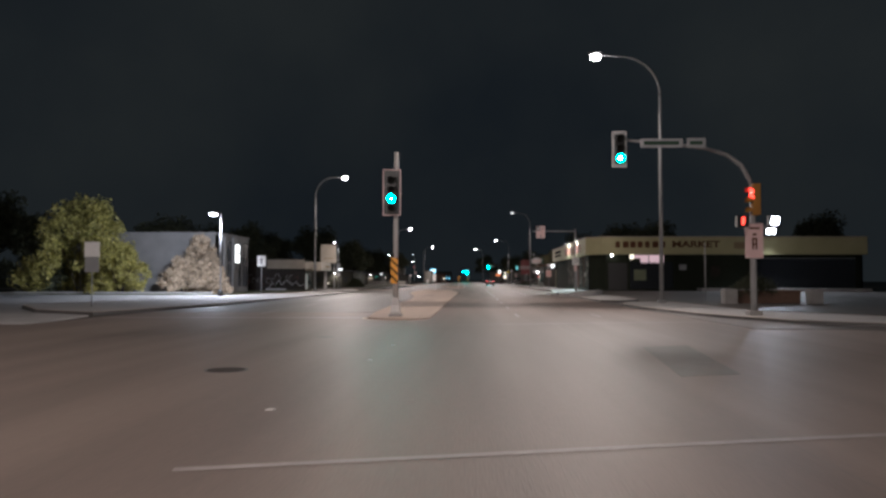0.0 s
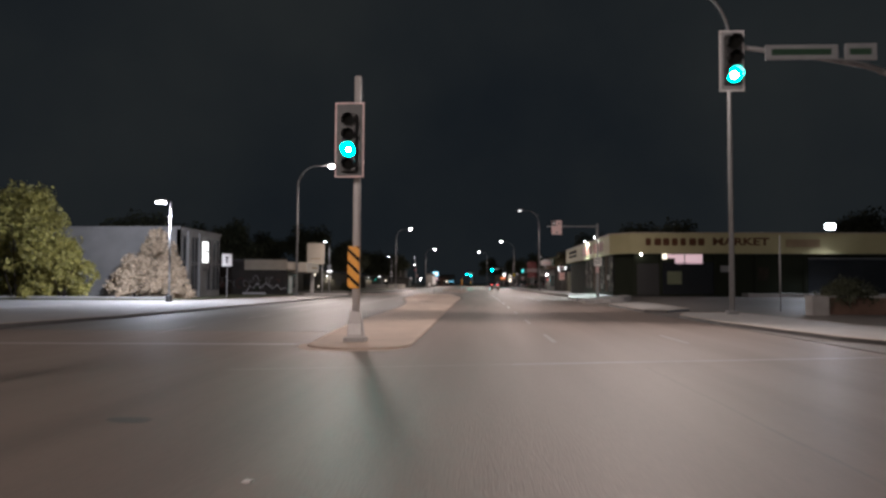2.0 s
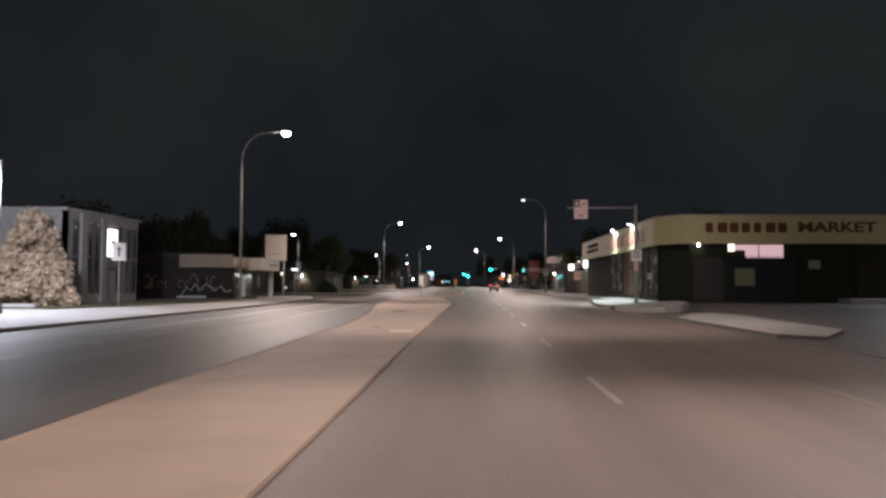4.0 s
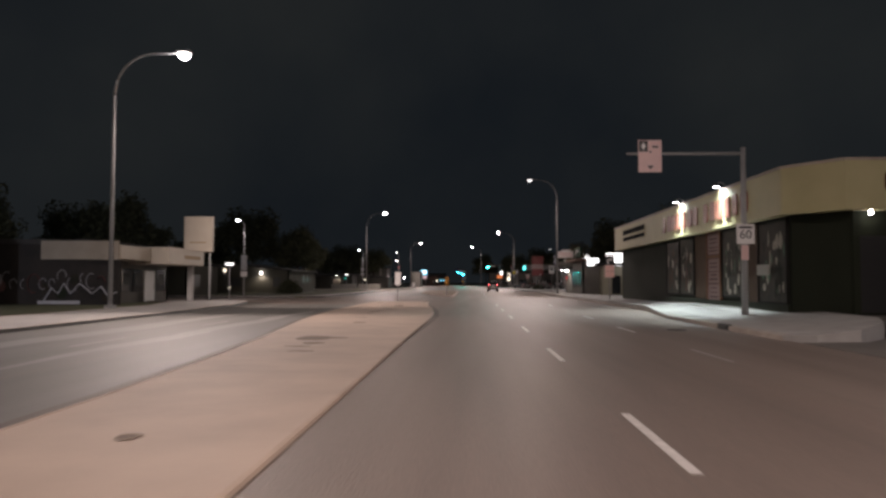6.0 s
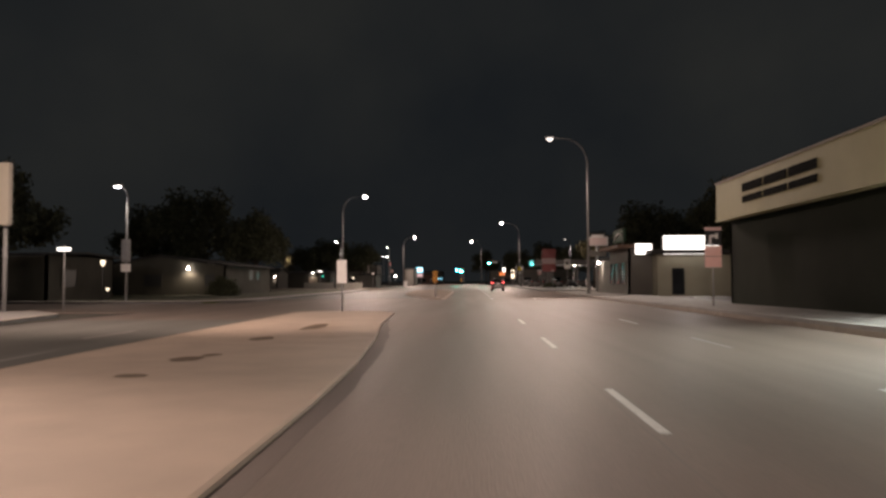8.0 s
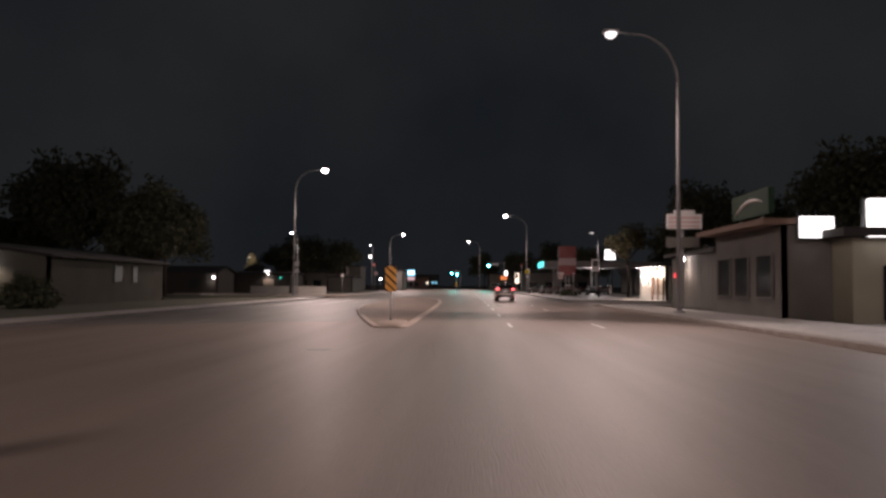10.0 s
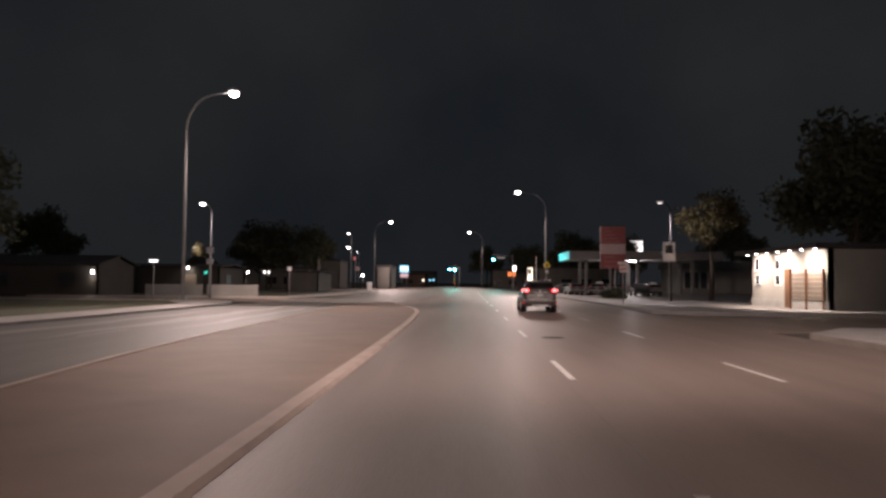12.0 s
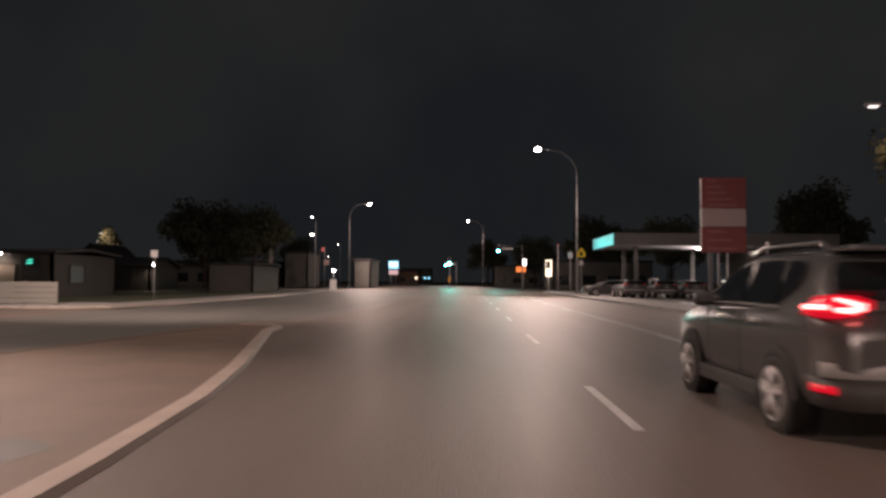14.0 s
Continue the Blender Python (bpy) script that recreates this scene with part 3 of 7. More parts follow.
setting("verge_west", prism([(-40, 149.8), (-17.1, 150.4), (-16.95, 172), (-17.35, 212), (-20.6, 219.3), (-120, 219.3), (-120, 150)], -0.05, 0.10), GRASS, "dark dry grass verge", "grass")
setting("verge_west", prism([(-24.5, 95), (-19.5, 105), (-20.0, 120), (-22.6, 129.3), (-60, 129.3), (-60, 95.7)], -0.05, 0.10), GRASS, "dark grass beside the pavement", "grass")
setting("verge_west", prism([(-120, 235.5), (-18.2, 240.5), (-18.2, 298), (-120, 298)], -0.05, 0.06), GRASS, "dark grass", "grass")
setting("lot_west", prism([(-15.3, 47), (-16.4, 53.4), (-20.3, 56), (-24.7, 62), (-24.7, 84), (-24.7, 94.9), (-60, 95.6), (-90, 96), (-90, 47)], -0.05, 0.012), LOT_PALE, "broad worn grey forecourt", "forecourt")

# east side: corner pavement, driveway islands, sloping shop frontage
E1 = [(30, 46.2), (30, 50.5), (16, 52), (12.9, 57), (12.6, 66), (12.4, 71.5), (9.6, 71.0), (8.6, 68), (8.6, 62), (9.3, 54.5), (11, 49), (14, 46.6)]
island("pavement_corner", E1[::-1] if sum((E1[i - 1][0] * E1[i][1] - E1[i][0] * E1[i - 1][1]) for i in range(len(E1))) < 0 else E1, CONCRETE, "pale concrete corner pavement", kind_label="pavement", dirty=True, height=0.14)
E2 = [(8.6, 75), (9.6, 74.0), (11.7, 77.5), (12.3, 88), (12.0, 92), (10.5, 90.5), (8.6, 86)]
island("pavement_island", E2, CONCRETE, "pale concrete island between two driveways", kind_label="pavement", dirty=True, height=0.14)


def rise(x, y):
    """The ground climbs gently from the kerb to the shop."""
    return 0.15 + 0.36 * min(1.0, max(0.0, (x - 8.6) / 3.4)) * min(1.0, max(0.1, (150 - y) / 25))


setting("lot_east", prism([(8.55, 46), (8.55, 94.4), (10.4, 94.7), (11.7, 96.1), (12.8, 98.6), (12.8, 103), (60, 103), (60, 46)], -0.05, lambda x, y: 0.01 if y < 96 else 0.03 if y < 98 else 0.16 if y < 99 else 0.42), LOT, "dark asphalt forecourt of the shop", "forecourt")
E3 = [(8.35, 95.2), (8.5, 108), (9.8, 118), (9.8, 150), (9.9, 189), (12.0, 191.5), (30, 191.8), (30, 189.5), (13, 188), (13.2, 140), (13.2, 105), (12.7, 98.6), (11.6, 96.2), (10.3, 94.9), (9.0, 94.6)]
setting("pavement_east", prism([(x, y) for x, y in E3], -0.05, rise), CONCRETE, "pale concrete pavement rising to the shop", "pavement")
bm = bmesh.new()
for (x0, y0), (x1, y1) in zip(E3[:5], E3[1:6]):
    v = [bm.verts.new(p) for p in ((x0 - 0.02, y0, -0.04), (x1 - 0.02, y1, -0.04), (x1 - 0.02, y1, 0.14), (x0 - 0.02, y0, 0.14), (x0 + 0.16, y0, 0.172), (x1 + 0.16, y1, 0.172))]
    bm.faces.new((v[0], v[3], v[2], v[1]))
    bm.faces.new((v[3], v[4], v[5], v[2]))
setting("kerb_east", bm, KERB, "worn pale concrete kerb", "kerb")
E4 = [(9.9, 208), (9.9, 298), (12.8, 298), (12.8, 212), (30, 209.5), (30, 207), (12, 206)]
setting("pavement_east", prism(E4, -0.05, 0.15, 0.03), CONCRETE, "pale concrete pavement", "pavement")
setting("lot_east", prism([(13.4, 140), (60, 140), (60, 189), (13.4, 189)], -0.05, 0.17), LOT, "dark forecourt of low shops", "forecourt")
setting("lot_east", prism([(12.85, 212), (70, 210), (70, 298), (12.85, 298)], -0.05, 0.10), LOT, "dark forecourt of the filling station", "forecourt")

# pale wheel tracks on the opposite carriageway, wear and road sheen painted together
for k, (x, y0, y1, w) in enumerate(((-11.6, 74, 112, 1.1), (-8.7, 86, 116, 0.7), (-11.2, 186, 214, 1.0), (-13.2, 178, 206, 0.8), (-9.3, 190, 213, 0.5))):
    rng = random.Random(300 + k)
    bm, rows = bmesh.new(), []
    for i in range(25):
        y = y0 + (y1 - y0) * i / 24
        h = w * 0.5 * min(1, 0.1 + i / 7, 0.1 + (24 - i) / 7) * rng.uniform(0.75, 1.15)
        c = x + 0.12 * math.sin(i * 0.9 + k)
        rows.append([bm.verts.new((c - h, y, 0.006)), bm.verts.new((c + h, y, 0.006))])
    for a, b in zip(rows, rows[1:]):
        bm.faces.new((a[0], a[1], b[1], b[0]))
    setting("sheen_track", bm, SHEEN_TRACK, "pale wheel track with wear and road sheen painted in", "road wear")

# paint on the road
setting("median_apron", prism([(-4.65, 52.4), (-4.5, 51.2), (-4.1, 50.5), (-3.2, 50.3), (-2.3, 50.7), (-1.95, 51.5), (-1.9, 52.4)], -0.03, 0.003), MEDIAN, "pale flush concrete apron before the median nose", "apron")
def stripe(x0, y0, x1, y1, w, material=PAINT, z=0.004):
    a, b = Vector((x0, y0)), Vector((x1, y1))
    d = (b - a).normalized()
    s = Vector((-d.y, d.x)) * w / 2
    setting("lane_line", plate([(p.x, p.y, z) for p in (a - s, b - s, b + s, a + s)][::1]), material, "painted white road line", "road marking")


for line in (1.65, 5.02):
    for last, y, pitch in ((131, 53.4, 9.0), (300, 159.65, 9.65)):
        k = 0
        while y < last:
            worn = y < 78 or line > 3 and k % 3 == 1
            x_ = line + (0.3 if line > 3 else 0.0) * min(1.0, max(0.0, (y - 100) / 16)) * (y < 140)
            stripe(x_, y, x_, y + 2.9, 0.11, PAINT_FAINT if line > 3 and 58 < y < 86 else PAINT_WORN if worn else PAINT)
            y, k = y + pitch, k + 1
stripe(5.1, 216, 5.3, 262, 0.22, PAINT_WORN, 0.006)
stripe(-2.6, 27.97, 9.0, 31.0, 0.13, PAINT_WORN)
stripe(-15.0, 51.7, -4.6, 52.2, 0.4, PAINT_WORN)
stripe(-4.6, 46.73, 0.3, 47.98, 0.12, PAINT_FAINT)
stripe(0.32, 47.985, 8.3, 50.0, 0.14, PAINT_WORN)
for y in range(56, 128, 9):
    stripe(-9.8, y, -9.8, y + 3, 0.11, PAINT_WORN, 0.008)
for y in range(160, 216, 9):
    stripe(-10.6, y, -10.6, y + 3, 0.11, PAINT_WORN, 0.008)

# repairs, covers and stains
setting("road_patch", prism([(3.05, 34.1), (4.1, 34.5), (4.75, 39.9), (3.6, 39.4)], -0.01, 0.004), PATCH, "dark square asphalt repair", "road patch")
for x, y, r in ((-4.35, 34.6, 0.31), (2.4, 188.4, 0.3), (6.7, 99.8, 0.3)):
    cover = thing("manhole_cover", "round dark iron manhole cover in the road", "manhole cover", x, y, 0.0)
    part("frame", tube(bmesh.new(), ((0, 0, -0.02), (0, 0, 0.004)), r + 0.05, 24), DARK_METAL, cover)
    part("lid", tube(bmesh.new(), ((0, 0, -0.02), (0, 0, 0.009)), r, 24), RUSTY_IRON, cover)
def blob(cx, cy, rx, ry, z, seed, n=22):
    """A flat patch with an uneven outline."""
    rng = random.Random(seed)
    r = [1 + rng.uniform(-0.28, 0.28) for _ in range(n)]
    r = [(r[i - 1] + 2 * r[i] + r[(i + 1) % n]) / 4 for i in range(n)]
    return plate([(cx + rx * r[i] * math.cos(2 * math.pi * i / n), cy + ry * r[i] * math.sin(2 * math.pi * i / n), z) for i in range(n)])


for k, (x, y, rx, ry) in enumerate(((-4.45, 94.6, 0.5, 0.8), (-3.98, 94.75, 0.42, 0.28), (-4.12, 92.95, 0.28, 0.3), (-3.95, 90.75, 0.3, 0.12), (-4.35, 102.6, 0.26, 0.3), (-4.87, 106.8, 0.35, 0.18), (-5.08, 111.2, 0.26, 0.22), (-5.2, 113.6, 0.3, 0.4), (-4.95, 114.3, 0.16, 0.25), (-5.1, 118.3, 0.28, 0.6), (-4.8, 123.0, 0.3, 1.6), (-3.62, 78.2, 0.2, 0.2), (-3.54, 81.4, 0.12, 0.15), (-4.3, 91.9, 0.35, 0.12))):
    setting("stain", blob(x, y, rx, ry, 0.0505 + 0.0007 * k, 60 + k), MEDIAN_STAIN, "dark earth stain on the median", "stain")
setting("stain", blob(-4.0, 206.4, 0.95, 0.5, 0.056, 97), PATCH, "dark earth stain on the median", "stain")
for k, (x, y, rx, ry) in enumerate(((-3.4, 149.25, 0.3, 0.24), (-4.13, 41.95, 0.27, 0.16))):
    setting("oil_stain", blob(x, y, rx, ry, 0.003, 80 + k), ASPHALT_OLD, "dark oil stain on the road", "stain")
setting("median_patch", plate([(-2.88, 75.74, 0.052), (-2.17, 75.81, 0.052), (-2.2, 77.14, 0.052), (-3.04, 77.17, 0.052)]), PATCH_PALE, "pale concrete repair in the median", "repair")
inlet = thing("drain_inlet", "dark kerb drain inlet", "drain", 8.36, 100.2, 0.0)
part("frame", box(bmesh.new(), -0.02, 0.14, -0.5, 0.5, 0.0, 0.19), DARK_METAL, inlet)
part("slot", box(bmesh.new(), -0.03, 0.0, -0.4, 0.4, 0.03, 0.13), BLACK, inlet)


def seam(points, w=0.035, seed=5):
    """A sealed joint or crack, slightly uneven, along a line of points."""
    rng = random.Random(seed)
    line, z = [], 0.0075 if max(p[0] for p in points) < -5 else 0.0025
    for (x0, y0), (x1, y1) in zip(points, points[1:]):
        n = max(2, int(math.hypot(x1 - x0, y1 - y0) / 0.8))
        line += [(x0 + (x1 - x0) * k / n + rng.uniform(-0.015, 0.015), y0 + (y1 - y0) * k / n) for k in range(n)]
    line.append(points[-1])
    bm = bmesh.new()
    rows = []
    for i, (x, y) in enumerate(line):
        d = (Vector(line[min(i + 1, len(line) - 1)]) - Vector(line[max(i - 1, 0)])).normalized()
        h = w * rng.uniform(0.25, 0.6)
        rows.append((bm.verts.new((x + d.y * h, y - d.x * h, z)), bm.verts.new((x - d.y * h, y + d.x * h, z))))
    for a, b in zip(rows, rows[1:]):
        bm.faces.new((a[0], b[0], b[1], a[1]))
    setting("road_seam", bm, SEAM, "thin dark sealed joint in the road surface", "road joint")


seam([(2.72, 26), (2.72, 47.8)], 0.04, 1)
seam([(1.52, 54), (1.5, 133)], 0.03, 2)
seam([(-2.35, 157.4), (-2.48, 154.9), (-2.9, 150.0), (-3.1, 147.5)], 0.06, 3)
seam([(-0.9, 152.0), (-0.85, 150.9), (-0.66, 147.6)], 0.06, 4)
seam([(4.88, 54), (4.9, 133)], 0.03, 5)
seam([(1.5, 150), (1.5, 300)], 0.03, 7)
seam([(-9.6, 56), (-9.65, 132)], 0.04, 8)
seam([(-14.5, 48.2), (8.2, 48.6)], 0.04, 9)
seam([(-14.8, 136.2), (9.4, 136.6)], 0.04, 10)
seam([(-14.8, 149.0), (-5, 149.6), (9.4, 149.4)], 0.04, 11)
seam([(-8.4, 40.0), (-7.9, 43.0), (-7.5, 45.0), (-7.6, 48.6), (-7.8, 51.6)], 0.09, 12)
seam([(-7.2, 53.5), (-7.4, 67.5), (-7.9, 92.0)], 0.05, 13)
seam([(-8.9, 57.8), (-9.0, 92.0)], 0.04, 14)
seam([(-12.2, 54.0), (-12.3, 110.0)], 0.05, 15)
seam([(1.7, 47.55), (5.6, 47.7)], 0.07, 16)


# ---- street furniture ----
def street_lamp(head, foot, lens=LAMP_WHITE):
    hx, hy, hz = head
    fx, fy, fz = foot
    ob = thing("street_lamp", "tall galvanised street lamp with a lit curved arm", "street lamp", fx, fy, fz, group="street lamps along the avenue")
    dx, dy, top = hx - fx, hy - fy, hz - fz
    s = 1 if dx > 0 else -1
    part("pole", tube(bmesh.new(), ((0, 0, 0), (0, 0, top * 0.5), (0, 0, top - 2.6)), [0.13, 0.105, 0.08], 12), STEEL, ob)
    pts = [(dx * (1 - math.cos(a)) * 0.62, dy * 0.62 * (1 - math.cos(a)), top - 2.6 + 2.45 * math.sin(a)) for a in (radians(9 * k) for k in range(11))]
    pts.append((dx - 0.3 * s, dy, top - 0.06))
    part("arm", tube(bmesh.new(), pts, [0.08 - 0.003 * k for k in range(len(pts))], 8), STEEL, ob)
    part("base_plate", rbox(-0.24, 0.24, -0.24, 0.24, 0, 0.3, 0.03), STEEL, ob)
    part("head", rbox(dx - 0.42, dx + 0.42, dy - 0.2, dy + 0.2, top - 0.1, top + 0.1, 0.06), STEEL, ob)
    part("lens", tube(bmesh.new(), [(dx, dy, top - 0.095 - 0.3 * k) for k in (0, 0.3, 0.6, 0.85, 1.0)], [0.32, 0.31, 0.26, 0.16, 0.03], 16), lens, ob, "glowing white lens")
    return ob


for head_, foot_, k in ROAD_LAMPS:
    street_lamp(head_, foot_, LAMP_DIM if abs(foot_[1] - 171.2) < 1 else LAMP_WHITE)


def small_lamp(x, y, height, reach, label, cool=False, lens=LAMP_FAR, metal=STEEL):
    ob = thing("lamp_post", label, "lamp post", x, y, 0.0)
    part("pole", tube(bmesh.new(), ((0, 0, 0), (0, 0, height - 0.9)), [0.085, 0.06], 10), metal, ob)
    pts = [(reach * (1 - math.cos(a)), 0, height - 0.9 + 0.85 * math.sin(a)) for a in (radians(15 * k) for k in range(7))]
    part("arm", tube(bmesh.new(), pts, 0.045, 8), metal, ob)
    part("head", rbox(reach - 0.3, reach + 0.3, -0.14, 0.14, height - 0.12, height + 0.03, 0.04), STEEL, ob)
    part("lens", rbox(reach - 0.17, reach + 0.17, -0.09, 0.09, height - 0.19, height - 0.115, 0.02), LAMP_COOL if cool else lens, ob, "glowing lens")
    return ob


park = thing("lamp_post", "square-headed forecourt lamp, lit cool white, on a dark footing", "lamp post", -21.6, 85.5, 0.1)
part("pole", tube(bmesh.new(), ((0, 0, 0.45), (0, 0, 7.0)), [0.075, 0.06], 10), STEEL, park)
part("footing", tube(bmesh.new(), ((0, 0, -0.1), (0, 0, 0.5)), [0.24, 0.22], 16), BLACK, park, "dark round footing")
part("arm", bar((0, 0, 6.95), (-0.55, 0, 7.0), 0.035), STEEL, park)
part("head", rbox(-1.05, -0.35, -0.25, 0.25, 6.98, 7.14, 0.04), STEEL, park)
part("lens", rbox(-0.98, -0.42, -0.2, 0.2, 6.88, 6.985, 0.02), LAMP_COOL, park, "glowing cool white lens")
spot("forecourt_light", (-22.3, 85.5, 6.85), (-23.0, 85.0, 0), 7000, 168, (0.86, 0.88, 1.0), 0.2)
spot("forecourt_light", (-22.3, 85.5, 6.85), (-33, 99, 1.5), 10500, 92, (0.86, 0.88, 1.0), 0.2)

small_lamp(-23.2, 150.6, 8.0, -0.7, "slim side-street lamp post, dimly lit", True)
small_lamp(-22.8, 233.4, 8.5, -0.85, "slim side-street lamp post, lit", True)
twin = small_lamp(-23.2, 318.0, 11.3, -0.6, "slim far lamp post with two lit heads")
part("lower_head", rbox(-0.85, -0.25, -0.14, 0.14, 8.5, 8.65, 0.04), STEEL, twin)
part("lens", rbox(-0.8, -0.3, -0.11, 0.11, 8.4, 8.497, 0.02), LAMP_FAR, twin, "glowing lens")
small_lamp(17.2, 231.4, 8.6, -0.9, "slim dark filling-station lamp post, lit", lens=LAMP_DIM, metal=DARK_METAL)
small_lamp(-36.2, 420.0, 11.9, -0.6, "slim far lamp post, lit")
small_lamp(-44.0, 440.0, 9.0, 1.0, "slim far lamp post, lit")
for x_, y_, z_, w_ in ((-24.0, 150.6, 7.6, 300), (-23.65, 233.4, 8.0, 300), (16.3, 231.4, 8.1, 1800)):
    spot("side_light", (x_, y_, z_), (x_ - 1.2, y_ - 1.5, 0), w_, 116, COOL, 0.15)


def hazard_board(parent, x, y, z0, z1, half):
    """An upright board with black diagonal bars on amber, facing traffic."""
    part("board", rbox(x - half, x + half, y - 0.02, y, z0, z1, 0.012), AMBER_SHEET, parent, "amber reflective board")
    step = (z1 - z0) / 3.25
    bm = bmesh.new()
    zc = z0 - 0.55 * step
    while zc < z1 + half:
        up, lean = step * 0.30, half * 0.95
        shape = [(-half, zc + lean), (half, zc - lean), (half, zc - lean + up), (-half, zc + lean + up)]
        for edge, keep in ((z0, 1), (z1, -1)):
            cut = []
            for (u0, v0), (u1, v1) in zip(shape, shape[1:] + shape[:1]):
                a, b = (v0 - edge) * keep, (v1 - edge) * keep
                if a >= 0:
                    cut.append((u0, v0))
                if a * b < 0:
                    cut.append((u0 + (u1 - u0) * a / (a - b), edge))
            shape = cut
        if len(shape) > 2:
            bm.faces.new([bm.verts.new((x + u, y - 0.024, v)) for u, v in shape])
        zc += step
    part("bars", bm, MATTE_BLACK, parent, "black diagonal bars")


def signal_head(parent, x, y, z0, sections, lit, half=0.18, plate_half=0.30, margin=0.13, border=WHITE_SHEET, backing=BLACK, glowing=SIGNAL_GREEN, crest=0.0):
    """A traffic signal with round lenses, a visor each, on a backing plate; lit: the section from the bottom that glows."""
    top = z0 + 2 * margin + crest + 0.36 * sections
    part("backing_plate", rbox(x - plate_half, x + plate_half, y - 0.01, y + 0.015, z0, top, 0.008), backing, parent, "thin backing plate")
    bm = bmesh.new()
    b = 0.035
    for a in ((x - plate_half, x + plate_half, z0, z0 + b), (x - plate_half, x + plate_half, top - b, top), (x - plate_half, x - plate_half + b, z0 + b, top - b), (x + plate_half - b, x + plate_half, z0 + b, top - b)):
        box(bm, a[0], a[1], y - 0.016, y - 0.011, a[2], a[3])
    part("border", bm, border, parent, "pale reflective border")
    part("housing", rbox(x - half, x + half, y - 0.16, y + 0.1, z0 + margin, top - margin - crest, 0.03), BLACK, parent)
    for k in range(sections):
        zc = z0 + margin + 0.36 * (k + 0.5)
        lens = part("lens", disc(x, y - 0.165, zc, 0.145), glowing if k == lit else LENS_OFF, parent, "glowing green lens" if k == lit else "dark lens")
        # a white disc over the lit lens imitates its overexposed middle
        if k == lit and parent.location.y < 100:
            part("core", disc(x, y - 0.177, zc, 0.085, "y", 0.008), SIGNAL_GLARE, lens, "white disc for the overexposed lens middle")
        bm = bmesh.new()
        n = 12
        for i in range(n):
            a, c = radians(-20 + 220 * i / n), radians(-20 + 220 * (i + 1) / n)
            q = [(x + 0.155 * math.cos(t), y - 0.16 - d, zc + 0.155 * math.sin(t)) for t, d in ((a, 0), (c, 0), (c, 0.2), (a, 0.2))]
            bm.faces.new([bm.verts.new(p) for p in q])
        part("visor", bm, BLACK, parent)


# signal on the nose of the first median
sig = thing("traffic_signal", "green traffic signal on a pale pole with amber hazard board", "traffic signal", -3.36, 52.7, 0.045)
part("pole", tube(bmesh.new(), ((0, 0, 0.5), (0, 0, 6.68)), [0.105, 0.085], 14), HEADLIT_STEEL, sig, "pale round steel pole")
part("base", prism([(-0.26, -0.26), (0.26, -0.26), (0.26, 0.26), (-0.26, 0.26)], 0, 0.1), CONCRETE, sig, "square concrete footing")
bm = prism([(-0.2, -0.2), (0.2, -0.2), (0.2, 0.2), (-0.2, 0.2)], 0.1, 0.75)
for v in bm.verts:
    if v.co.z > 0.5:
        v.co.x, v.co.y = v.co.x * 0.62, v.co.y * 0.62
part("shroud", bm, HEADLIT_STEEL, sig, "tapered steel base shroud")
part("reflector", box(bmesh.new(), -0.16, 0.16, -0.225, -0.205, 0.18, 0.45), WHITE_SHEET, sig, "white reflective patch")
signal_head(sig, -0.13, -0.42, 4.05, 4, 1, plate_half=0.36, margin=0.12, border=PINK_SHEET, crest=0.18)
part("bracket", bar((0, 0, 5.3), (0, -0.4, 5.3), 0.03), STEEL, sig)
part("bracket", bar((0, 0, 4.4), (0, -0.4, 4.4), 0.03), STEEL, sig)
hazard_board(sig, -0.05, -0.12, 1.315, 2.365, 0.15)

# signal on a curved mast arm at the east corner
arm = thing("traffic_signal", "traffic signal on a curved mast arm, showing green and red", "traffic signal", 10.9, 52.6, 0.14)
part("pole", tube(bmesh.new(), ((0, 0, 0), (0, 0, 5.0)), [0.13, 0.10], 14), STEEL, arm)
part("base", rbox(-0.26, 0.26, -0.26, 0.26, 0, 0.18, 0.02), CONCRETE, arm)
pts = [(0, 0, 4.9), (-0.1, 0, 5.4), (-0.45, -0.1, 5.95), (-1.1, -0.3, 6.35), (-2.0, -0.6, 6.55), (-3.6, -1.1, 6.66), (-5.6, -1.7, 6.72)]
part("mast_arm", tube(bmesh.new(), pts, [0.10, 0.09, 0.085, 0.08, 0.07, 0.06, 0.05], 10), STEEL, arm)
signal_head(arm, -5.62, -1.95, 5.62, 3, 0, plate_half=0.27, margin=0.14, backing=GREY_SHEET, glowing=SIGNAL_GREENER)
nameplate = part("street_name_sign", rbox(-4.75, -3.15, -1.62, -1.57, 6.42, 6.76, 0.01), GREY_SHEET, arm, "dull street name sign with unreadable bars")
part("lettering", box(bmesh.new(), -4.62, -3.3, -1.628, -1.622, 6.52, 6.66), GREEN_SHEET, nameplate)
blockplate = part("block_sign", rbox(-3.0, -2.3, -1.62, -1.57, 6.4, 6.78, 0.01), GREY_SHEET, arm, "short dull block sign")
part("lettering", box(bmesh.new(), -2.9, -2.42, -1.628, -1.622, 6.52, 6.66), GREEN_SHEET, blockplate)
part("bracket", bar((-2.65, -0.8, 6.6), (-2.65, -1.58, 6.6), 0.025), STEEL, arm)
part("bracket", bar((-3.6, -1.1, 6.6), (-3.6, -1.58, 6.6), 0.025), STEEL, arm)
side_head = part("side_signal", rbox(-0.12, 0.2, -0.38, -0.1, 3.95, 5.2, 0.03), AMBER_DULL, arm, "amber signal housing seen from the side")
